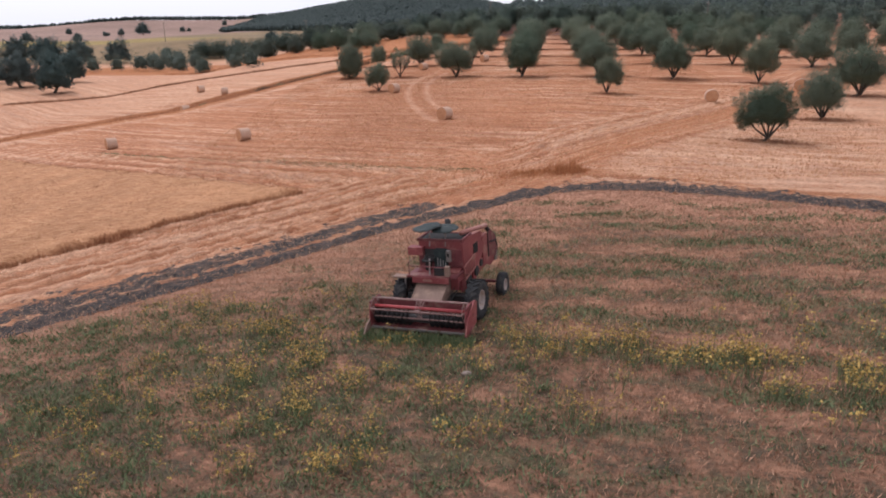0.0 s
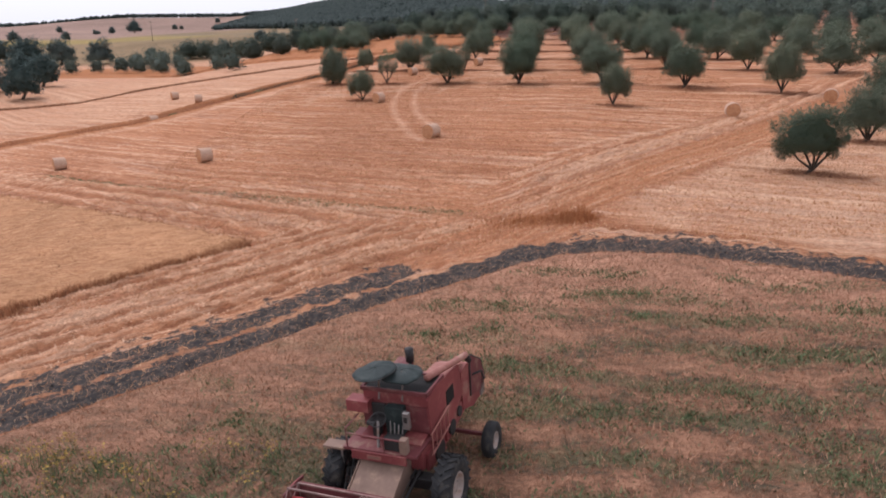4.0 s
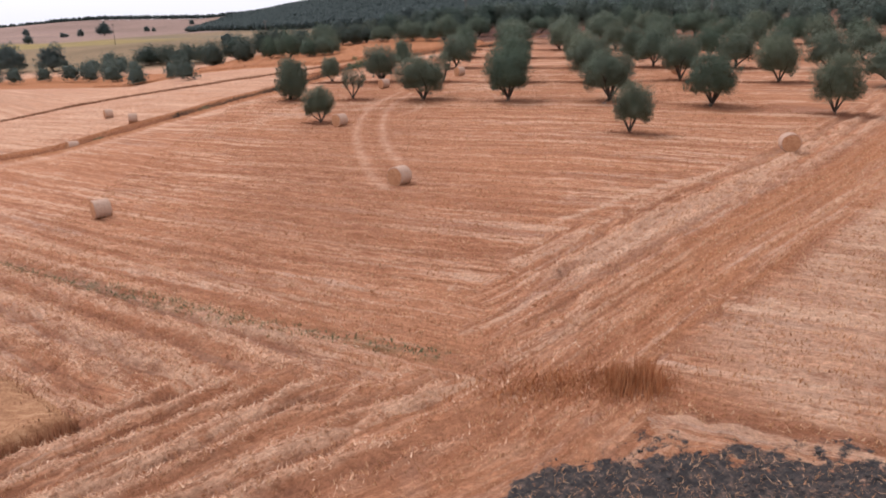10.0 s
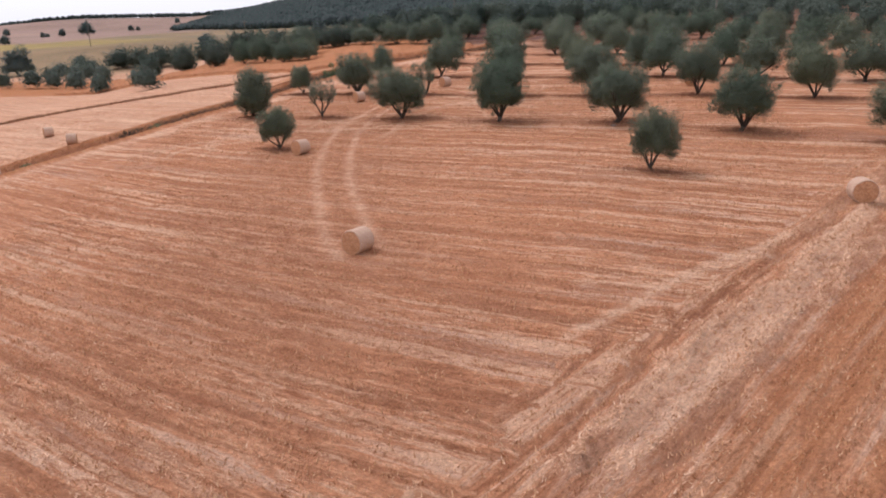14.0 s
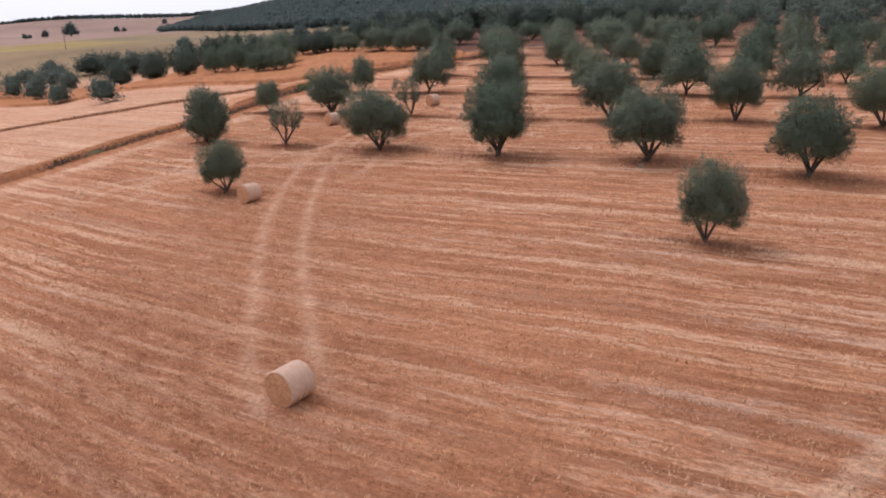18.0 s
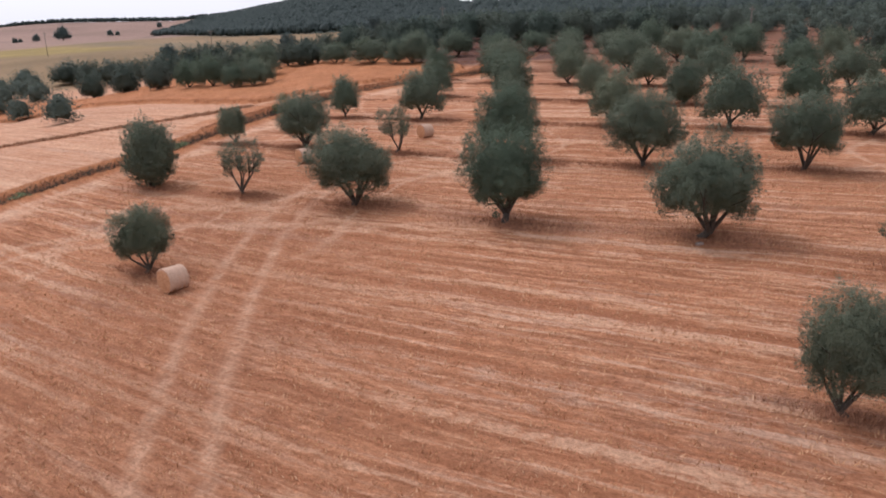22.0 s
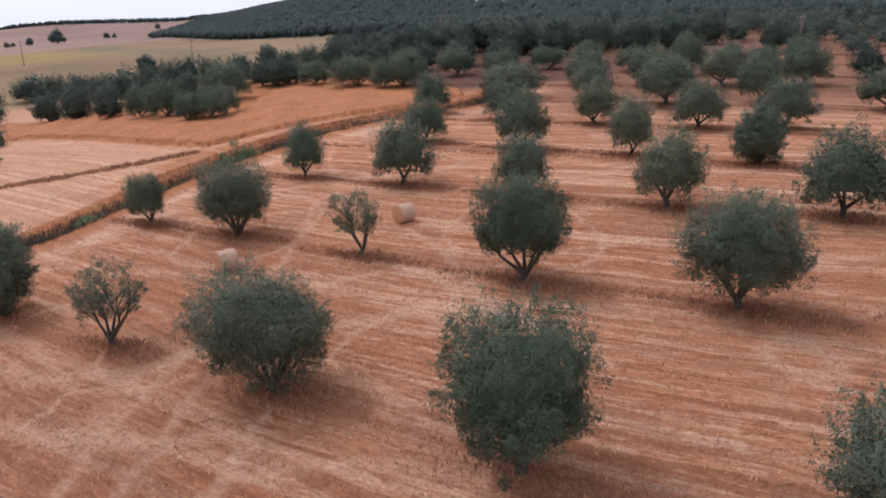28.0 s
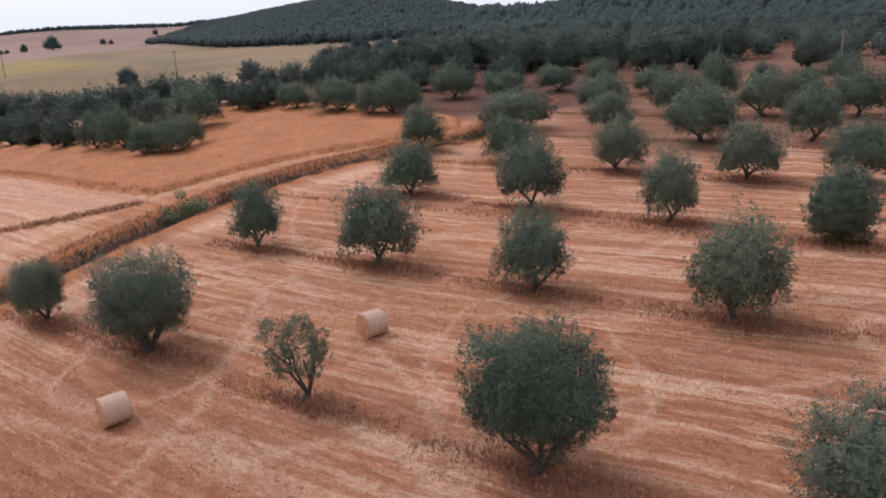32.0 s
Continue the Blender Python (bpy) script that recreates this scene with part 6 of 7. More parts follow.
    def cloth(cx, cy, cz, a, b, tilt, lean, sag, power):
        bm = bmesh.new()
        N, K = 30, 6
        rows_ = []
        for k in range(K + 1):
            f = k / K
            ring = []
            for s in range(N):
                an = 6.2832 * s / N
                ca, sa = math.cos(an), math.sin(an)
                ex = math.copysign(abs(ca) ** power, ca) * a * f
                ey = math.copysign(abs(sa) ** power, sa) * b * f
                ez = sag * f * f * (1 + 0.35 * math.sin(3 * an)) + 0.012 * math.sin(7 * an + k) + tilt * ex + lean * ey
                ring.append((ex + cx, ey + cy, ez + cz))
            rows_.append(ring)
        for dz in (0.0, 0.02):
            vv = [[bm.verts.new((x, y, z + dz)) for x, y, z in ring] for ring in rows_]
            for ra, rb in zip(vv, vv[1:]):
                for s in range(N):
                    bm.faces.new((ra[s], ra[(s + 1) % N], rb[(s + 1) % N], rb[s]))
            edge_ = vv[-1]
            if dz == 0.0:
                low = edge_
            else:
                for s in range(N):
                    bm.faces.new((low[s], low[(s + 1) % N], edge_[(s + 1) % N], edge_[s]))
        bmesh.ops.remove_doubles(bm, verts=bm.verts, dist=0.0005)
        return bm

    shade = part("sunshade", cloth(-0.46, 0.50, 3.30, 0.52, 0.46, 0.10, 0.06, -0.08, 0.8), M_CANOPY, t, "sagging dark green sunshade", smooth=True)
    part("sunshade_flap", cloth(0.16, 0.66, 3.24, 0.50, 0.38, -0.02, 0.10, -0.10, 0.55), M_CANOPY, shade, smooth=True)
    bm = bmesh.new()
    pts = [(-0.46 + 0.52 * math.copysign(abs(math.cos(a)) ** 0.8, math.cos(a)), 0.50 + 0.46 * math.copysign(abs(math.sin(a)) ** 0.8, math.sin(a)), 3.30 - 0.08 * (1 + 0.35 * math.sin(3 * a)) + 0.10 * 0.52 * math.copysign(abs(math.cos(a)) ** 0.8, math.cos(a)) + 0.06 * 0.46 * math.copysign(abs(math.sin(a)) ** 0.8, math.sin(a))) for a in [6.2832 * n / 30 for n in range(31)]]
    for a, b in zip(pts, pts[1:]):
        rod(bm, a, b, 0.016, 6)
    part("shade_hem", bm, M_BLACK, shade)
    return t


build_combine()
# ---- grass, crops and small things ----
def blades(rng, x, y, z, h, w, lean=0.35, tips=1):
    """Upright blades as slim triangles: corners and faces."""
    n = len(x)
    a = rng.uniform(0, 6.2832, n)
    b = rng.uniform(0, 6.2832, n)
    base = np.stack([x, y, z - 0.02], 1)
    side = np.stack([np.cos(a), np.sin(a), 0 * a], 1) * (w * 0.5)[:, None]
    tip = base + np.stack([np.cos(b) * lean * h * rng.uniform(0.2, 1, n), np.sin(b) * lean * h * rng.uniform(0.2, 1, n), h], 1)
    v = np.stack([base - side, base + side, tip], 1).reshape(-1, 3)
    return v, np.arange(3 * n).reshape(n, 3)


def stuff(name, label, category, mat, pieces):
    V, F, o = [], [], 0
    for v, f in pieces:
        V.append(v)
        F.append(f + o)
        o += len(v)
    return tagged(link(name, np.concatenate(V), None, mat, tris=np.concatenate(F)), label, category, kind="stuff")


def crop_block(name, label, mask, xs, ys, tall, mat, top_mat, seed, tufts, tuft_h):
    """Standing corn: a dense uneven top with steep cut sides, and single ears along it."""
    r = np.random.RandomState(seed)
    gx, gy = np.meshgrid(xs, ys)
    m = mask(gx, gy)
    top = tall * smooth01(-0.05, 0.30, m) * (1 + 0.07 * wavy(gx, gy, 2.1, seed) + 0.08 * wavy(gx, gy, 7.0, seed + 1)) + r.uniform(-0.04, 0.04, gx.shape) * (m > 0.2)
    z = height(gx, gy) + top - 0.06
    nx, ny = len(xs), len(ys)
    i = (np.arange(ny - 1)[:, None] * nx + np.arange(nx - 1)[None]).ravel()
    q = np.stack([i, i + 1, i + nx + 1, i + nx], 1)
    q = q[(m.ravel()[q] > -0.6).any(1)]
    used, inv = np.unique(q, return_inverse=True)
    ob = link(name, np.stack([gx, gy, z], -1).reshape(-1, 3)[used], inv.reshape(q.shape), top_mat, smooth=True)
    tagged(ob, label, "crop", kind="stuff")
    x, y = r.uniform(xs[0], xs[-1], tufts * 12), r.uniform(ys[0], ys[-1], tufts * 12)
    mm = mask(x, y)
    keep = (mm > 0.02) & (r.rand(len(x)) < np.where(mm < 0.7, 1.0, 0.30))
    x, y, mm = x[keep][:tufts], y[keep][:tufts], mm[keep][:tufts]
    low = np.where(mm < 0.3, 0.0, tall * 0.75)
    v, f = blades(r, x, y, height(x, y) + low, tall * 1.06 - low + r.uniform(-0.1, 0.08, len(x)), np.full(len(x), tuft_h), 0.35)
    stuff(name + "_ears", label, "crop", mat, [(v, f)])


def uncut(x, y):
    return np.minimum(crop_mask(x, y) * 0.75, (x + 62))


crop_block("standing_wheat", "ripe golden wheat standing in an uncut wedge", uncut, np.arange(-62, -8.6, 0.32), np.arange(8, 96, 0.32), 0.50, M_WHEAT, M_WHEAT_TOP, 5, 26000, 0.05)


# darker stalks show along the cut side of the wheat
r5 = np.random.RandomState(9)
x = r5.uniform(-42, -9.5, 9000)
y = 55.7 + 0.76 * x + r5.uniform(-0.10, 0.28, 9000)
keep = uncut(x, y) > -0.15
x, y = x[keep], y[keep]
stuff("wheat_stalks", "brown wheat stalks along the cut edge", "crop", M_STALK, [blades(r5, x, y, height(x, y), r5.uniform(0.25, 0.55, len(x)), r5.uniform(0.03, 0.07, len(x)), 0.15)])


def far_crop(x, y):
    near = y - np.interp(x, *CROP_FOOT)
    back = np.interp(x, [-90, -39, -22, -18, -17, -7.6, 2, 11.6, 18], [266, 218, 201, 204, 224, 227, 217, 210, 200]) + 2 - y
    return np.minimum(np.minimum(near, back), np.minimum(near_line(x, y, DITCH) - 2.6, (16 - x))) * 0.7


crop_block("orange_crop", "orange dry crop standing before the second grove", far_crop, np.arange(-86, 17, 0.7), np.arange(178, 268, 0.7), 0.60, M_ORANGE, M_ORANGE_TOP, 6, 16000, 0.10)

# its stalks show along the cut edge
x, y = r5.uniform(-86, 16, 90000), r5.uniform(178, 240, 90000)
m_ = far_crop(x, y)
keep = (m_ > 0.0) & (m_ < 0.9) & (y < np.interp(x, *CROP_FOOT) + 3)
x, y = x[keep], y[keep]
stuff("crop_edge_stalks", "darker standing stalks along the edge of the orange crop", "crop", M_ROUGH, [blades(r5, x, y, height(x, y), r5.uniform(0.45, 0.85, len(x)), r5.uniform(0.08, 0.16, len(x)), 0.25)])

r9 = np.random.RandomState(21)
# stubble over the cut field
n = 400000
x, y = r9.uniform(-27, 38, n), 41 + 108 * r9.rand(n) ** 1.15
d = (y - soil_edge(x)) * 0.86
_, s_, alt_ = row_frame(x, y)
line_ = np.where(alt_ > 0, np.sin(s_[1] * 6.283 / 0.9), np.sin(s_[0] * 6.283 / 0.9)) + 0.8 * wavy(x, y, 2.3, 3)
track_ = np.minimum(near_line(x, y, TRACK_A), near_line(x, y, TRACK_B))
keep = (d > 3.2 + 1.2 * (x < 2)) & (uncut(x, y) < 0) & (line_ > r9.uniform(-1.2, 1.4, n)) & (track_ > 0.6)
x, y = x[keep], y[keep]
v, f = blades(r9, x, y, height(x, y), r9.uniform(0.07, 0.19, len(x)), r9.uniform(0.03, 0.07, len(x)), 0.9)
stuff("stubble", "short cut straw standing and lying in rows", "stubble", M_STUBBLE, [(v, f)])

# fluffy straw lying on the crests of the swaths
n = 420000
x, y = r9.uniform(-26, 26, n), r9.uniform(34, 76, n)
d = (y - soil_edge(x)) * 0.86
wave_, near_, left_ = swaths(x, y, d)
keep = (wave_ * np.maximum(near_, left_) > r9.uniform(0.0, 0.9, n)) & (d > 3.6) & (uncut(x, y) < 0)
x, y = x[keep], y[keep]
stuff("swath_straw", "pale straw heaped loosely along the cut swaths", "straw", M_STRAW, [blades(r9, x, y, height(x, y) + 0.01, r9.uniform(0.03, 0.13, len(x)), r9.uniform(0.025, 0.06, len(x)), 2.6)])

# weedy field: dry grass, green clumps, yellow flowers
n = 230000
x, y = r9.uniform(-24, 26, n), r9.uniform(8, 44, n)
d = (y - soil_edge(x)) * 0.86
keep = (d < 0.15) & (np.hypot(x - 0.9, y - 24.6) > 1.0)
x, y, d = x[keep], y[keep], d[keep]
b = r9.rand(len(x)) < 0.8 - 0.55 * smooth01(7, -3, x + 0.35 * (y - 18)) * smooth01(29, 21, y + 0.25 * x)
vg, fg = blades(r9, x[b], y[b], height(x[b], y[b]), r9.uniform(0.06, 0.22, b.sum()), r9.uniform(0.018, 0.042, b.sum()), 0.9)
stuff("dry_weeds", "withered brown grass between the weeds", "dry grass", M_STRAGGLE, [(vg, fg)])
# green tufts gather in bands
n = 5200
cx, cy = r9.uniform(-22, 24, n), r9.uniform(9, 40, n)
cd = (cy - soil_edge(cx)) * 0.86
want = 0.75 * np.sin((cy + 0.38 * cx) * 2.6 + 1.6 * wavy(cx, cy, 7, 18)) * smooth01(-4, 3, cx) + 0.6 * wavy(cx * 0.45 - cy * 0.2, cy * 1.5 + cx * 0.55, 2.4, 17) + 0.5 * wavy(cx, cy, 4.5, 19) - 0.8 * smooth01(-4.5, -0.5, cd) + 1.2 * smooth01(7, -3, cx + 0.35 * (cy - 18)) * smooth01(29, 21, cy + 0.25 * cx)
ok = (cd < -0.6) & (want > r9.normal(0.12, 0.3, n)) & (np.hypot(cx - 0.9, cy - 24.6) > 1.2)
cx, cy = cx[ok], cy[ok]
each = r9.randint(20, 70, len(cx))
rad = np.repeat(r9.uniform(0.15, 0.60, len(cx)), each)
x, y = np.repeat(cx, each) + r9.normal(0, 1, each.sum()) * rad * 1.3, np.repeat(cy, each) + r9.normal(0, 1, each.sum()) * rad * 0.8
vg, fg = blades(r9, x, y, height(x, y), np.repeat(r9.uniform(0.06, 0.2, len(cx)), each) * r9.uniform(0.5, 1.2, len(x)), r9.uniform(0.03, 0.075, len(x)), 1.3)
stuff("green_weeds", "low green weeds growing in uneven bands", "weeds", M_GREEN, [(vg, fg)])
# taller weeds stand before the header of the harvester
n = 1500
u, w_ = r9.uniform(-2.2, 2.1, n), -1.98 - np.abs(r9.normal(0, 0.28, n))
a_ = math.radians(-21.8)
x, y = 0.49 + u * math.cos(a_) - w_ * math.sin(a_), 24.05 + u * math.sin(a_) + w_ * math.cos(a_)
stuff("tall_weeds", "taller green weeds in front of the parked harvester", "weeds", M_GREEN, [blades(r9, x, y, height(x, y), r9.uniform(0.12, 0.42, n), r9.uniform(0.03, 0.07, n), 0.7)])
# flower clumps gather in drifts
PV, SV = [], []
drifts = [(-9.9, 27.3), (-7.4, 24.4), (-2.1, 18.9), (-5.2, 18.0), (-1.2, 14.9), (-3.9, 17.4), (-3.5, 18.1), (3.1, 21.0), (4.9, 20.6), (6.5, 19.9), (8.9, 18.6), (9.9, 18.4), (11.3, 16.4), (11.4, 15.5), (-0.1, 22.0), (2.6, 21.9), (-5.2, 23.8), (-6.9, 18.9), (-6.0, 20.0), (-8.4, 20.5), (-2.5, 14.6), (3.4, 19.7), (13.5, 16.5), (14.5, 18.5), (9.5, 16.0), (-10.5, 24.5), (-4.0, 21.0), (12.5, 14.5)]
spots = [(cx + r9.normal(0, 0.45), cy + r9.normal(0, 0.3)) for cx, cy in drifts for k in range(r9.randint(3, 9))]
spots += [(r9.uniform(-12, 2), r9.uniform(14, 27)) for k in range(150)] + [(r9.uniform(2, 16), r9.uniform(14, 22)) for k in range(40)] + [(3 + u * 11 + r9.normal(0, 0.5), 21 - u * 5.2 + r9.normal(0, 0.5)) for u in r9.rand(50)]
for px, py in spots:
    if (py - soil_edge(px)) > -0.8 or math.hypot(px - 0.8, py - 24.4) < 3.0:
        continue
    ph, nb = r9.uniform(0.35, 0.85), r9.randint(18, 40)
    pz = H(px, py)
    qx, qy = px + r9.normal(0, 0.16, nb), py + r9.normal(0, 0.16, nb)
    SV.append(blades(r9, qx[: nb // 2], qy[: nb // 2], np.full(nb // 2, pz), np.full(nb // 2, ph), np.full(nb // 2, 0.022), 0.4))
    zz = pz + ph * r9.uniform(0.45, 1.1, nb)
    PV.append(blades(r9, qx, qy, zz, r9.uniform(0.03, 0.06, nb), r9.uniform(0.05, 0.10, nb), 1.5))
stuff("yellow_flowers", "tall yellow flowers in loose drifts among the weeds", "flowers", M_YELLOW, PV)
stuff("flower_stems", "thin green stems below the yellow flowers", "flowers", M_GREEN, SV)

# dry grass left round the trunks and along the rows of trees
GX, GY, GH = [], [], []
for row in (ROW_1, ROW_2, ROW_3, ROW_4, ROW_5, LONE):
    for kind, k, tx, ty, w, h in row:
        m = 1300
        al, ac = r9.normal(0.1, 0.42, m) * w, r9.normal(0, 0.10, m) * w
        GX.append(tx + al * 0.84 + ac * 0.54)
        GY.append(ty - al * 0.54 + ac * 0.84)
        GH.append(r9.uniform(0.10, 0.42, m) * np.exp(-(al / w) ** 2))
for row in (ROW_2, ROW_3, ROW_4):
    for kind, k, tx, ty, w, h in row:
        m = 1000
        al, ac = r9.uniform(-5.5, 5.5, m), r9.normal(0, 0.45, m)
        GX.append(tx + al * 0.84 + ac * 0.54)
        GY.append(ty - al * 0.54 + ac * 0.84)
        GH.append(r9.uniform(0.08, 0.28, m))
for j in range(2, 9):
    for i in range(-4, 9):
        m = 420
        al, ac = r9.uniform(-5.5, 5.5, m), r9.normal(0, 0.5, m)
        GX.append(14.6 + 9.6 * i + 1.6 * j + al * 0.84)
        GY.append(131.0 - 6.1 * i + 15.4 * j - al * 0.54 + ac)
        GH.append(r9.uniform(0.12, 0.34, m))
GX, GY, GH = map(np.concatenate, (GX, GY, GH))
ok = (near_line(GX, GY, DITCH) > 3) & (GX > np.interp(GY, [100, 134, 166, 187, 200, 300], [-26, -30, -11, 8, 18, -30]))
GX, GY, GH = GX[ok], GY[ok], GH[ok]
stuff("uncut_grass", "long dry grass left standing round the olive trunks", "dry grass", M_ROUGH, [blades(r9, GX, GY, height(GX, GY), GH, 0.028 + 0.0007 * np.maximum(GY - 100, 0), 0.8)])

# the reddish tuft at the corner of the cut
n = 1300
x, y = 8.7 + r9.normal(0, 0.85, n), 47.1 + r9.normal(0, 0.42, n)
hh = r9.uniform(0.35, 1.35, n) * np.exp(-((x - 8.9) / 0.95) ** 2) * (0.55 + 0.45 * np.clip(np.sin(x * 5.5 + 0.6) + 0.3, 0, 1))
x2, y2 = 6.9 + r9.normal(0, 1.6, n), 47.6 + r9.normal(0, 0.6, n)
stuff("tall_grass_tuft", "tall reddish dry grass left at the field corner", "dry grass", M_ORANGE, [blades(r9, x, y, height(x, y), hh, np.full(n, 0.042), 0.22), blades(r9, x2, y2, height(x2, y2), r9.uniform(0.08, 0.42, n), np.full(n, 0.045), 0.9)])

# tall grass in the ditch and on the second strip
def along(line, many, wide):
    seg = [math.hypot(bx - ax, by - ay) for (ax, ay), (bx, by) in zip(line, line[1:])]
    pick = r9.choice(len(seg), many, p=np.array(seg) / sum(seg))
    t = r9.rand(many)
    a, b = np.array(line)[pick], np.array(line)[pick + 1]
    return (a + (b - a) * t[:, None]).T + r9.normal(0, wide, (2, many))


x, y = along(DITCH[1:], 46000, 1.7)
off = near_line(x, y, DITCH)
ok = (off > 1.1) | (r9.rand(len(x)) < 0.04)
x, y, off = x[ok], y[ok], off[ok]
hh = r9.uniform(0.12, 0.40, len(x)) * (0.8 + 0.3 * wavy(x, y, 11, 23)) * smooth01(4.5, 2.0, off)
stuff("ditch_grass", "tall dry grass along both banks of the ditch", "dry grass", M_BANK, [blades(r9, x, y, height(x, y), hh, np.full(len(x), 0.07), 0.6)])
x, y = r9.uniform(-24, 14, 60000), r9.uniform(160, 204, 60000)
ok = (near_line(x, y, DITCH) < 4.4) & (near_line(x, y, DITCH) > 1.5) & (x < np.interp(y, [117.5, 134.5, 150.5, 166, 174, 183.5, 193], [-44.4, -34, -22.5, -15.5, -9.5, 0, 17])) & (far_crop(x, y) < 0.3) & (y > 163)
x, y = x[ok], y[ok]
stuff("verge_grass", "tall rusty grass between the ditch and the orange crop", "dry grass", M_BANK, [blades(r9, x, y, height(x, y), r9.uniform(0.12, 0.50, len(x)) * (0.8 + 0.3 * wavy(x, y, 6, 25)), r9.uniform(0.07, 0.13, len(x)), 0.5)])
x, y = along(DITCH[4:], 26000, 0.85)
low = near_line(x, y, DITCH)
stuff("ditch_brush", "dark dry brush along the bottom of the ditch", "brush", M_BRUSH, [blades(r9, x, y, height(x, y), r9.uniform(0.35, 1.25, len(x)) * smooth01(2.4, 0.5, low) * (0.75 + 0.35 * wavy(x, y, 7, 24)), np.full(len(x), 0.09), 0.7)])
# a few green bushes grow in the ditch
GB = []
for bx, by, bw, bh in [(-10.7, 173.4, 2.6, 2.9), (-12.0, 171.6, 1.6, 1.7), (-20.5, 155, 1.8, 1.0), (-31.5, 138.8, 1.8, 0.9), (-41.5, 122.5, 1.6, 0.8), (9.5, 188.8, 2.0, 1.0)]:
    for k in range(int(4 * bw)):
        cx, cy, cr = bx + r9.uniform(-0.4, 0.4) * bw, by + r9.uniform(-0.4, 0.4) * bw, r9.uniform(0.2, 0.34) * bw
        v3 = r9.normal(0, 1, (260, 3))
        v3 /= np.linalg.norm(v3, axis=1)[:, None]
        top = H(cx, cy) + bh * r9.uniform(0.25, 0.7)
        GB.append(leaf_cards(r9, np.array([cx, cy, top]) + v3 * cr * np.array([1, 1, 0.8]), 0.5 * v3 + np.array([0, 0, 0.6]), 0.16, 0.11, 0.3))
stuff("ditch_bushes", "low green bushes growing in the ditch", "bushes", M_GREEN, GB)
x, y = along(LINE2[1:], 7000, 0.4)
stuff("field_strip", "narrow strip of dry grass across the far stubble", "dry grass", M_DRY, [blades(r9, x, y, height(x, y), r9.uniform(0.2, 0.5, len(x)), np.full(len(x), 0.18), 0.6)])
x, y = along([(-40, 83), (-27, 72.4), (-15.3, 63.1), (-7.4, 57.3), (-1.6, 53.3), (2.8, 50.7)], 1500, 0.28)
stuff("green_strip", "thin line of green weeds between two swaths", "weeds", M_GREEN, [blades(r9, x, y, height(x, y), r9.uniform(0.06, 0.22, len(x)), np.full(len(x), 0.06), 0.8)])

# clods on the turned soil
def clods():
    n = 2600
    x, off = r9.uniform(-24, 30, n), r9.rand(n)
    left = smooth01(2.0, -1.0, x)
    wide = 1.4 + 0.2 * smooth01(0, 8, x)
    d = np.where((r9.rand(n) < 0.45) & (left > 0.5), 2.1 + 2.0 * off, off * (wide + 0.3 + 1.0 * smooth01(3, 9, x) * r9.rand(n)))
    y = soil_edge(x) + d / 0.86
    s = 0.014 + 0.045 * r9.rand(n) ** 4
    bm = bmesh.new()
    bmesh.ops.create_icosphere(bm, subdivisions=1, radius=1.0)
    bv, bf = np.array([v.co[:] for v in bm.verts]), np.array([[v.index for v in f.verts] for f in bm.faces])
    bm.free()
    V = bv[None] * (s[:, None, None] * r9.uniform(0.6, 1.35, (n, len(bv), 1))) * np.stack([r9.uniform(0.7, 1.5, n), r9.uniform(0.7, 1.5, n), r9.uniform(0.5, 0.9, n)], 1)[:, None]
    V += np.stack([x, y, height(x, y) + s * 0.25], 1)[:, None]
    F = bf[None] + (np.arange(n) * len(bv))[:, None, None]
    ob = link("soil_clods", V.reshape(-1, 3), None, M_CLOD, tris=F.reshape(-1, 3))
    tagged(ob, "dark clods of turned soil along the field edge", "soil", kind="stuff")


clods()
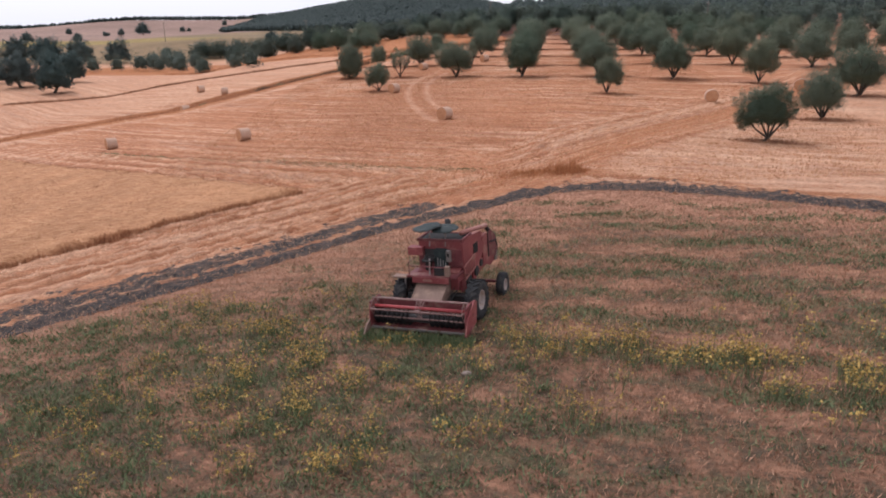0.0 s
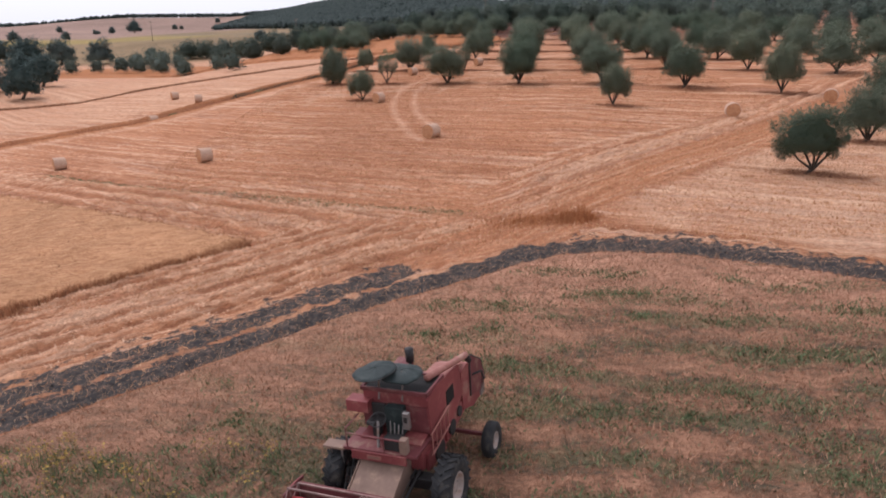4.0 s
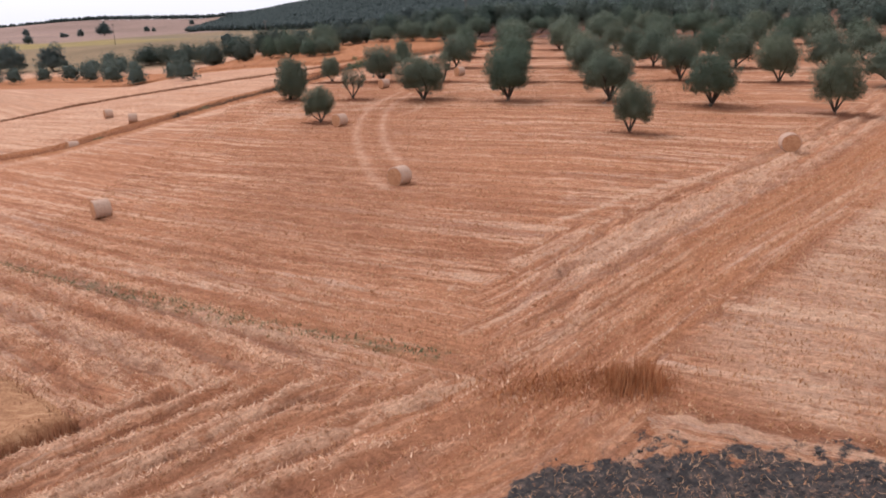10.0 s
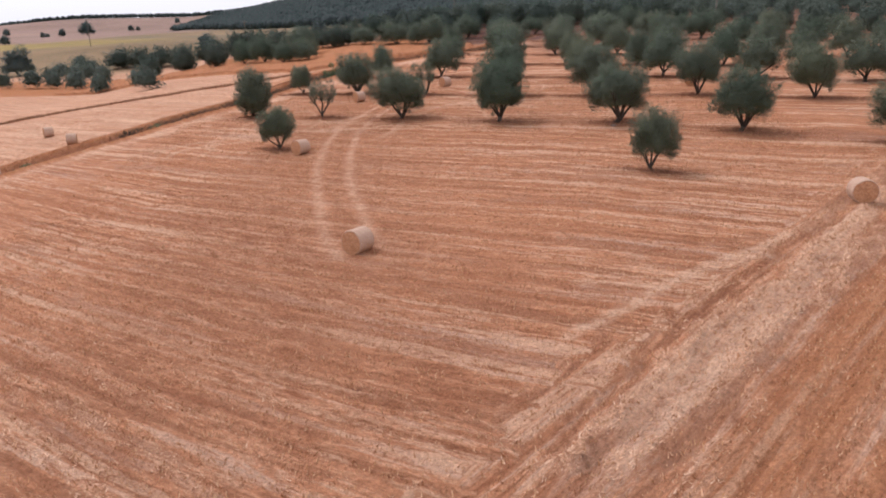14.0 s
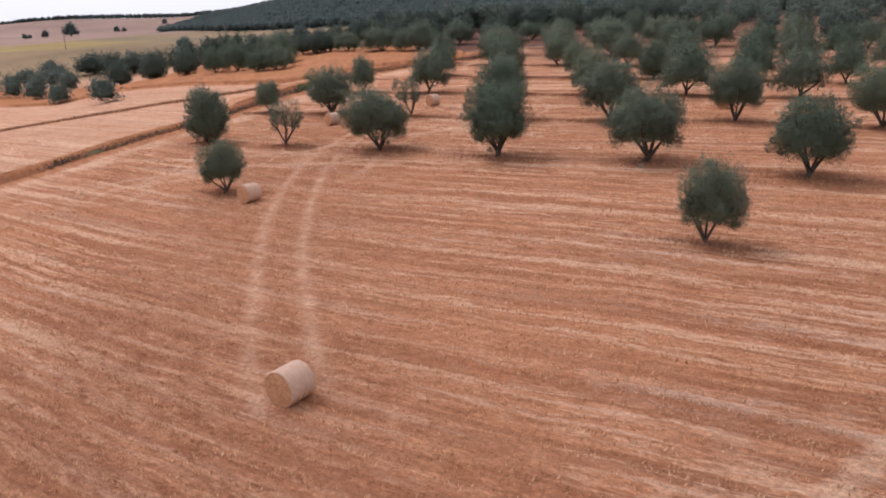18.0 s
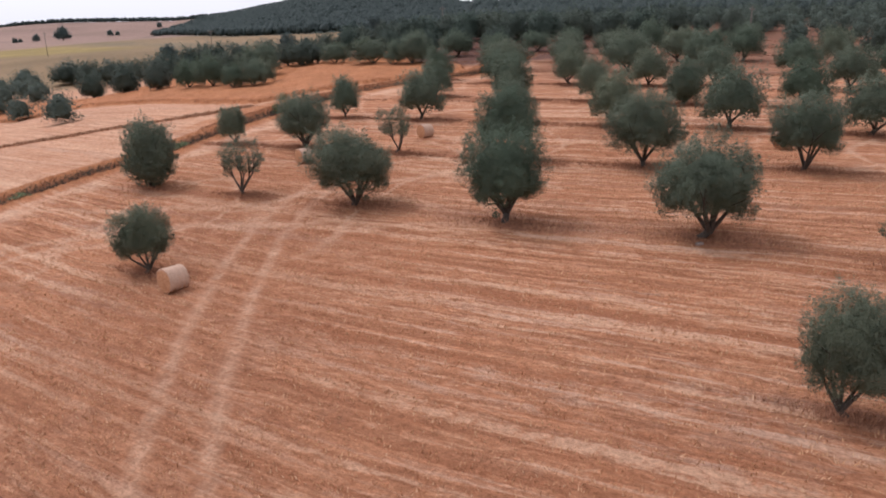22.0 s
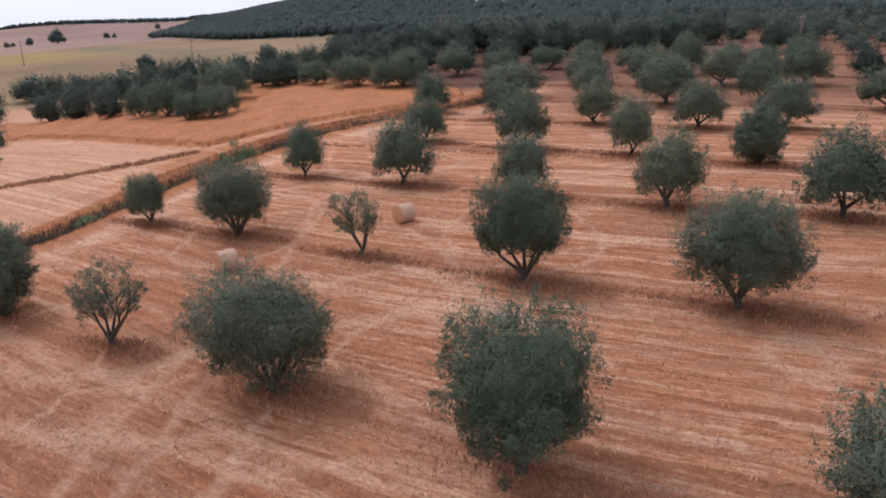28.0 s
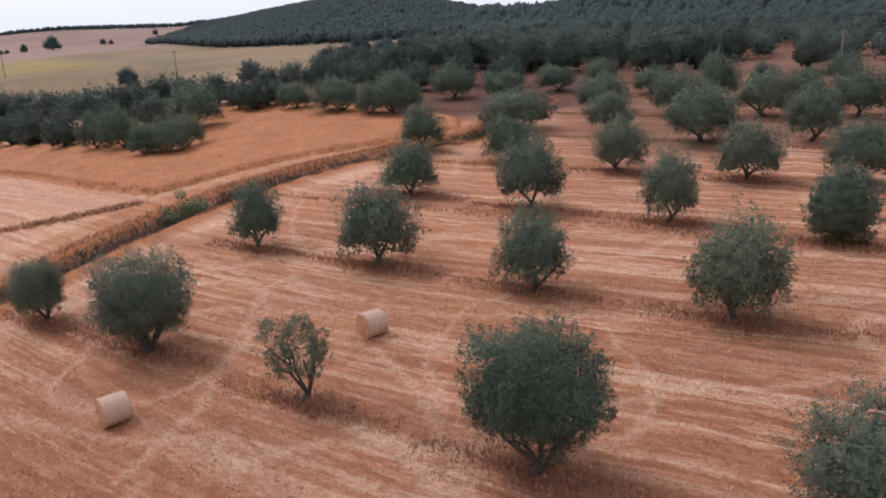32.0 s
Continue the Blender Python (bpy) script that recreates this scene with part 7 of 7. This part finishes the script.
# loose straw fallen over the soil
n = 12000
x = r9.uniform(-22, 26, n)
y = soil_edge(x) + r9.uniform(0.1, 4.6, n)
stuff("loose_straw", "loose straw scattered over the dark soil", "straw", M_STUBBLE, [blades(r9, x, y, height(x, y) + 0.03, r9.uniform(0.03, 0.10, n), r9.uniform(0.014, 0.028, n), 3.0)])


def stone(x, y, s, seed):
    r = np.random.RandomState(seed)
    bm = bmesh.new()
    bmesh.ops.create_icosphere(bm, subdivisions=2, radius=s)
    for v in bm.verts:
        v.co = Vector((v.co.x * 1.5, v.co.y * 0.9, v.co.z * 0.6)) * (1 + r.uniform(-0.14, 0.14))
    me = bpy.data.meshes.new("field_stone")
    bm.to_mesh(me)
    bm.free()
    me.materials.append(M_STONE)
    ob = new("field_stone", me)
    ob.matrix_basis = pose(x, y, H(x, y) + s * 0.25, 0, 0, 20)
    tagged(ob, "pale flat stone lying in the dry grass", "stone", group="field stones")


stone(1.35, 19.2, 0.12, 1)
stone(22.2, 107.2, 0.20, 2)


def utility_pole(x, y, tall):
    t = thing("utility_pole", "weathered wooden power pole with a crossarm", "utility pole", pose(x, y, float(land(x, y)) - 0.3, 0, 0, 35), group="power poles")
    bm = bmesh.new()
    bmesh.ops.create_cone(bm, cap_ends=True, segments=10, radius1=0.17, radius2=0.11, depth=tall, matrix=Matrix.Translation((0, 0, tall / 2)))
    part("pole", bm, M_POLE, t, smooth=True)
    arm = part("crossarm", box(bmesh.new(), (-0.9, -0.06, tall - 0.75), (0.9, 0.06, tall - 0.60), 0.01), M_POLE, t)
    for k in (-0.8, 0.0, 0.8):
        part("insulator", rod(bmesh.new(), (k, 0, tall - 0.60), (k, 0, tall - 0.40), 0.06, 8), M_CONC, arm)
    part("brace", rod(bmesh.new(), (-0.5, 0, tall - 0.7), (0, 0.02, tall - 1.2), 0.03, 6), M_STEEL, t)


for x, y, tall in [(-158.3, 415.4, 11), (-64.5, 341.0, 9), (15.5, 268.0, 9), (76.5, 220.0, 7.5)]:
    utility_pole(x, y, tall)
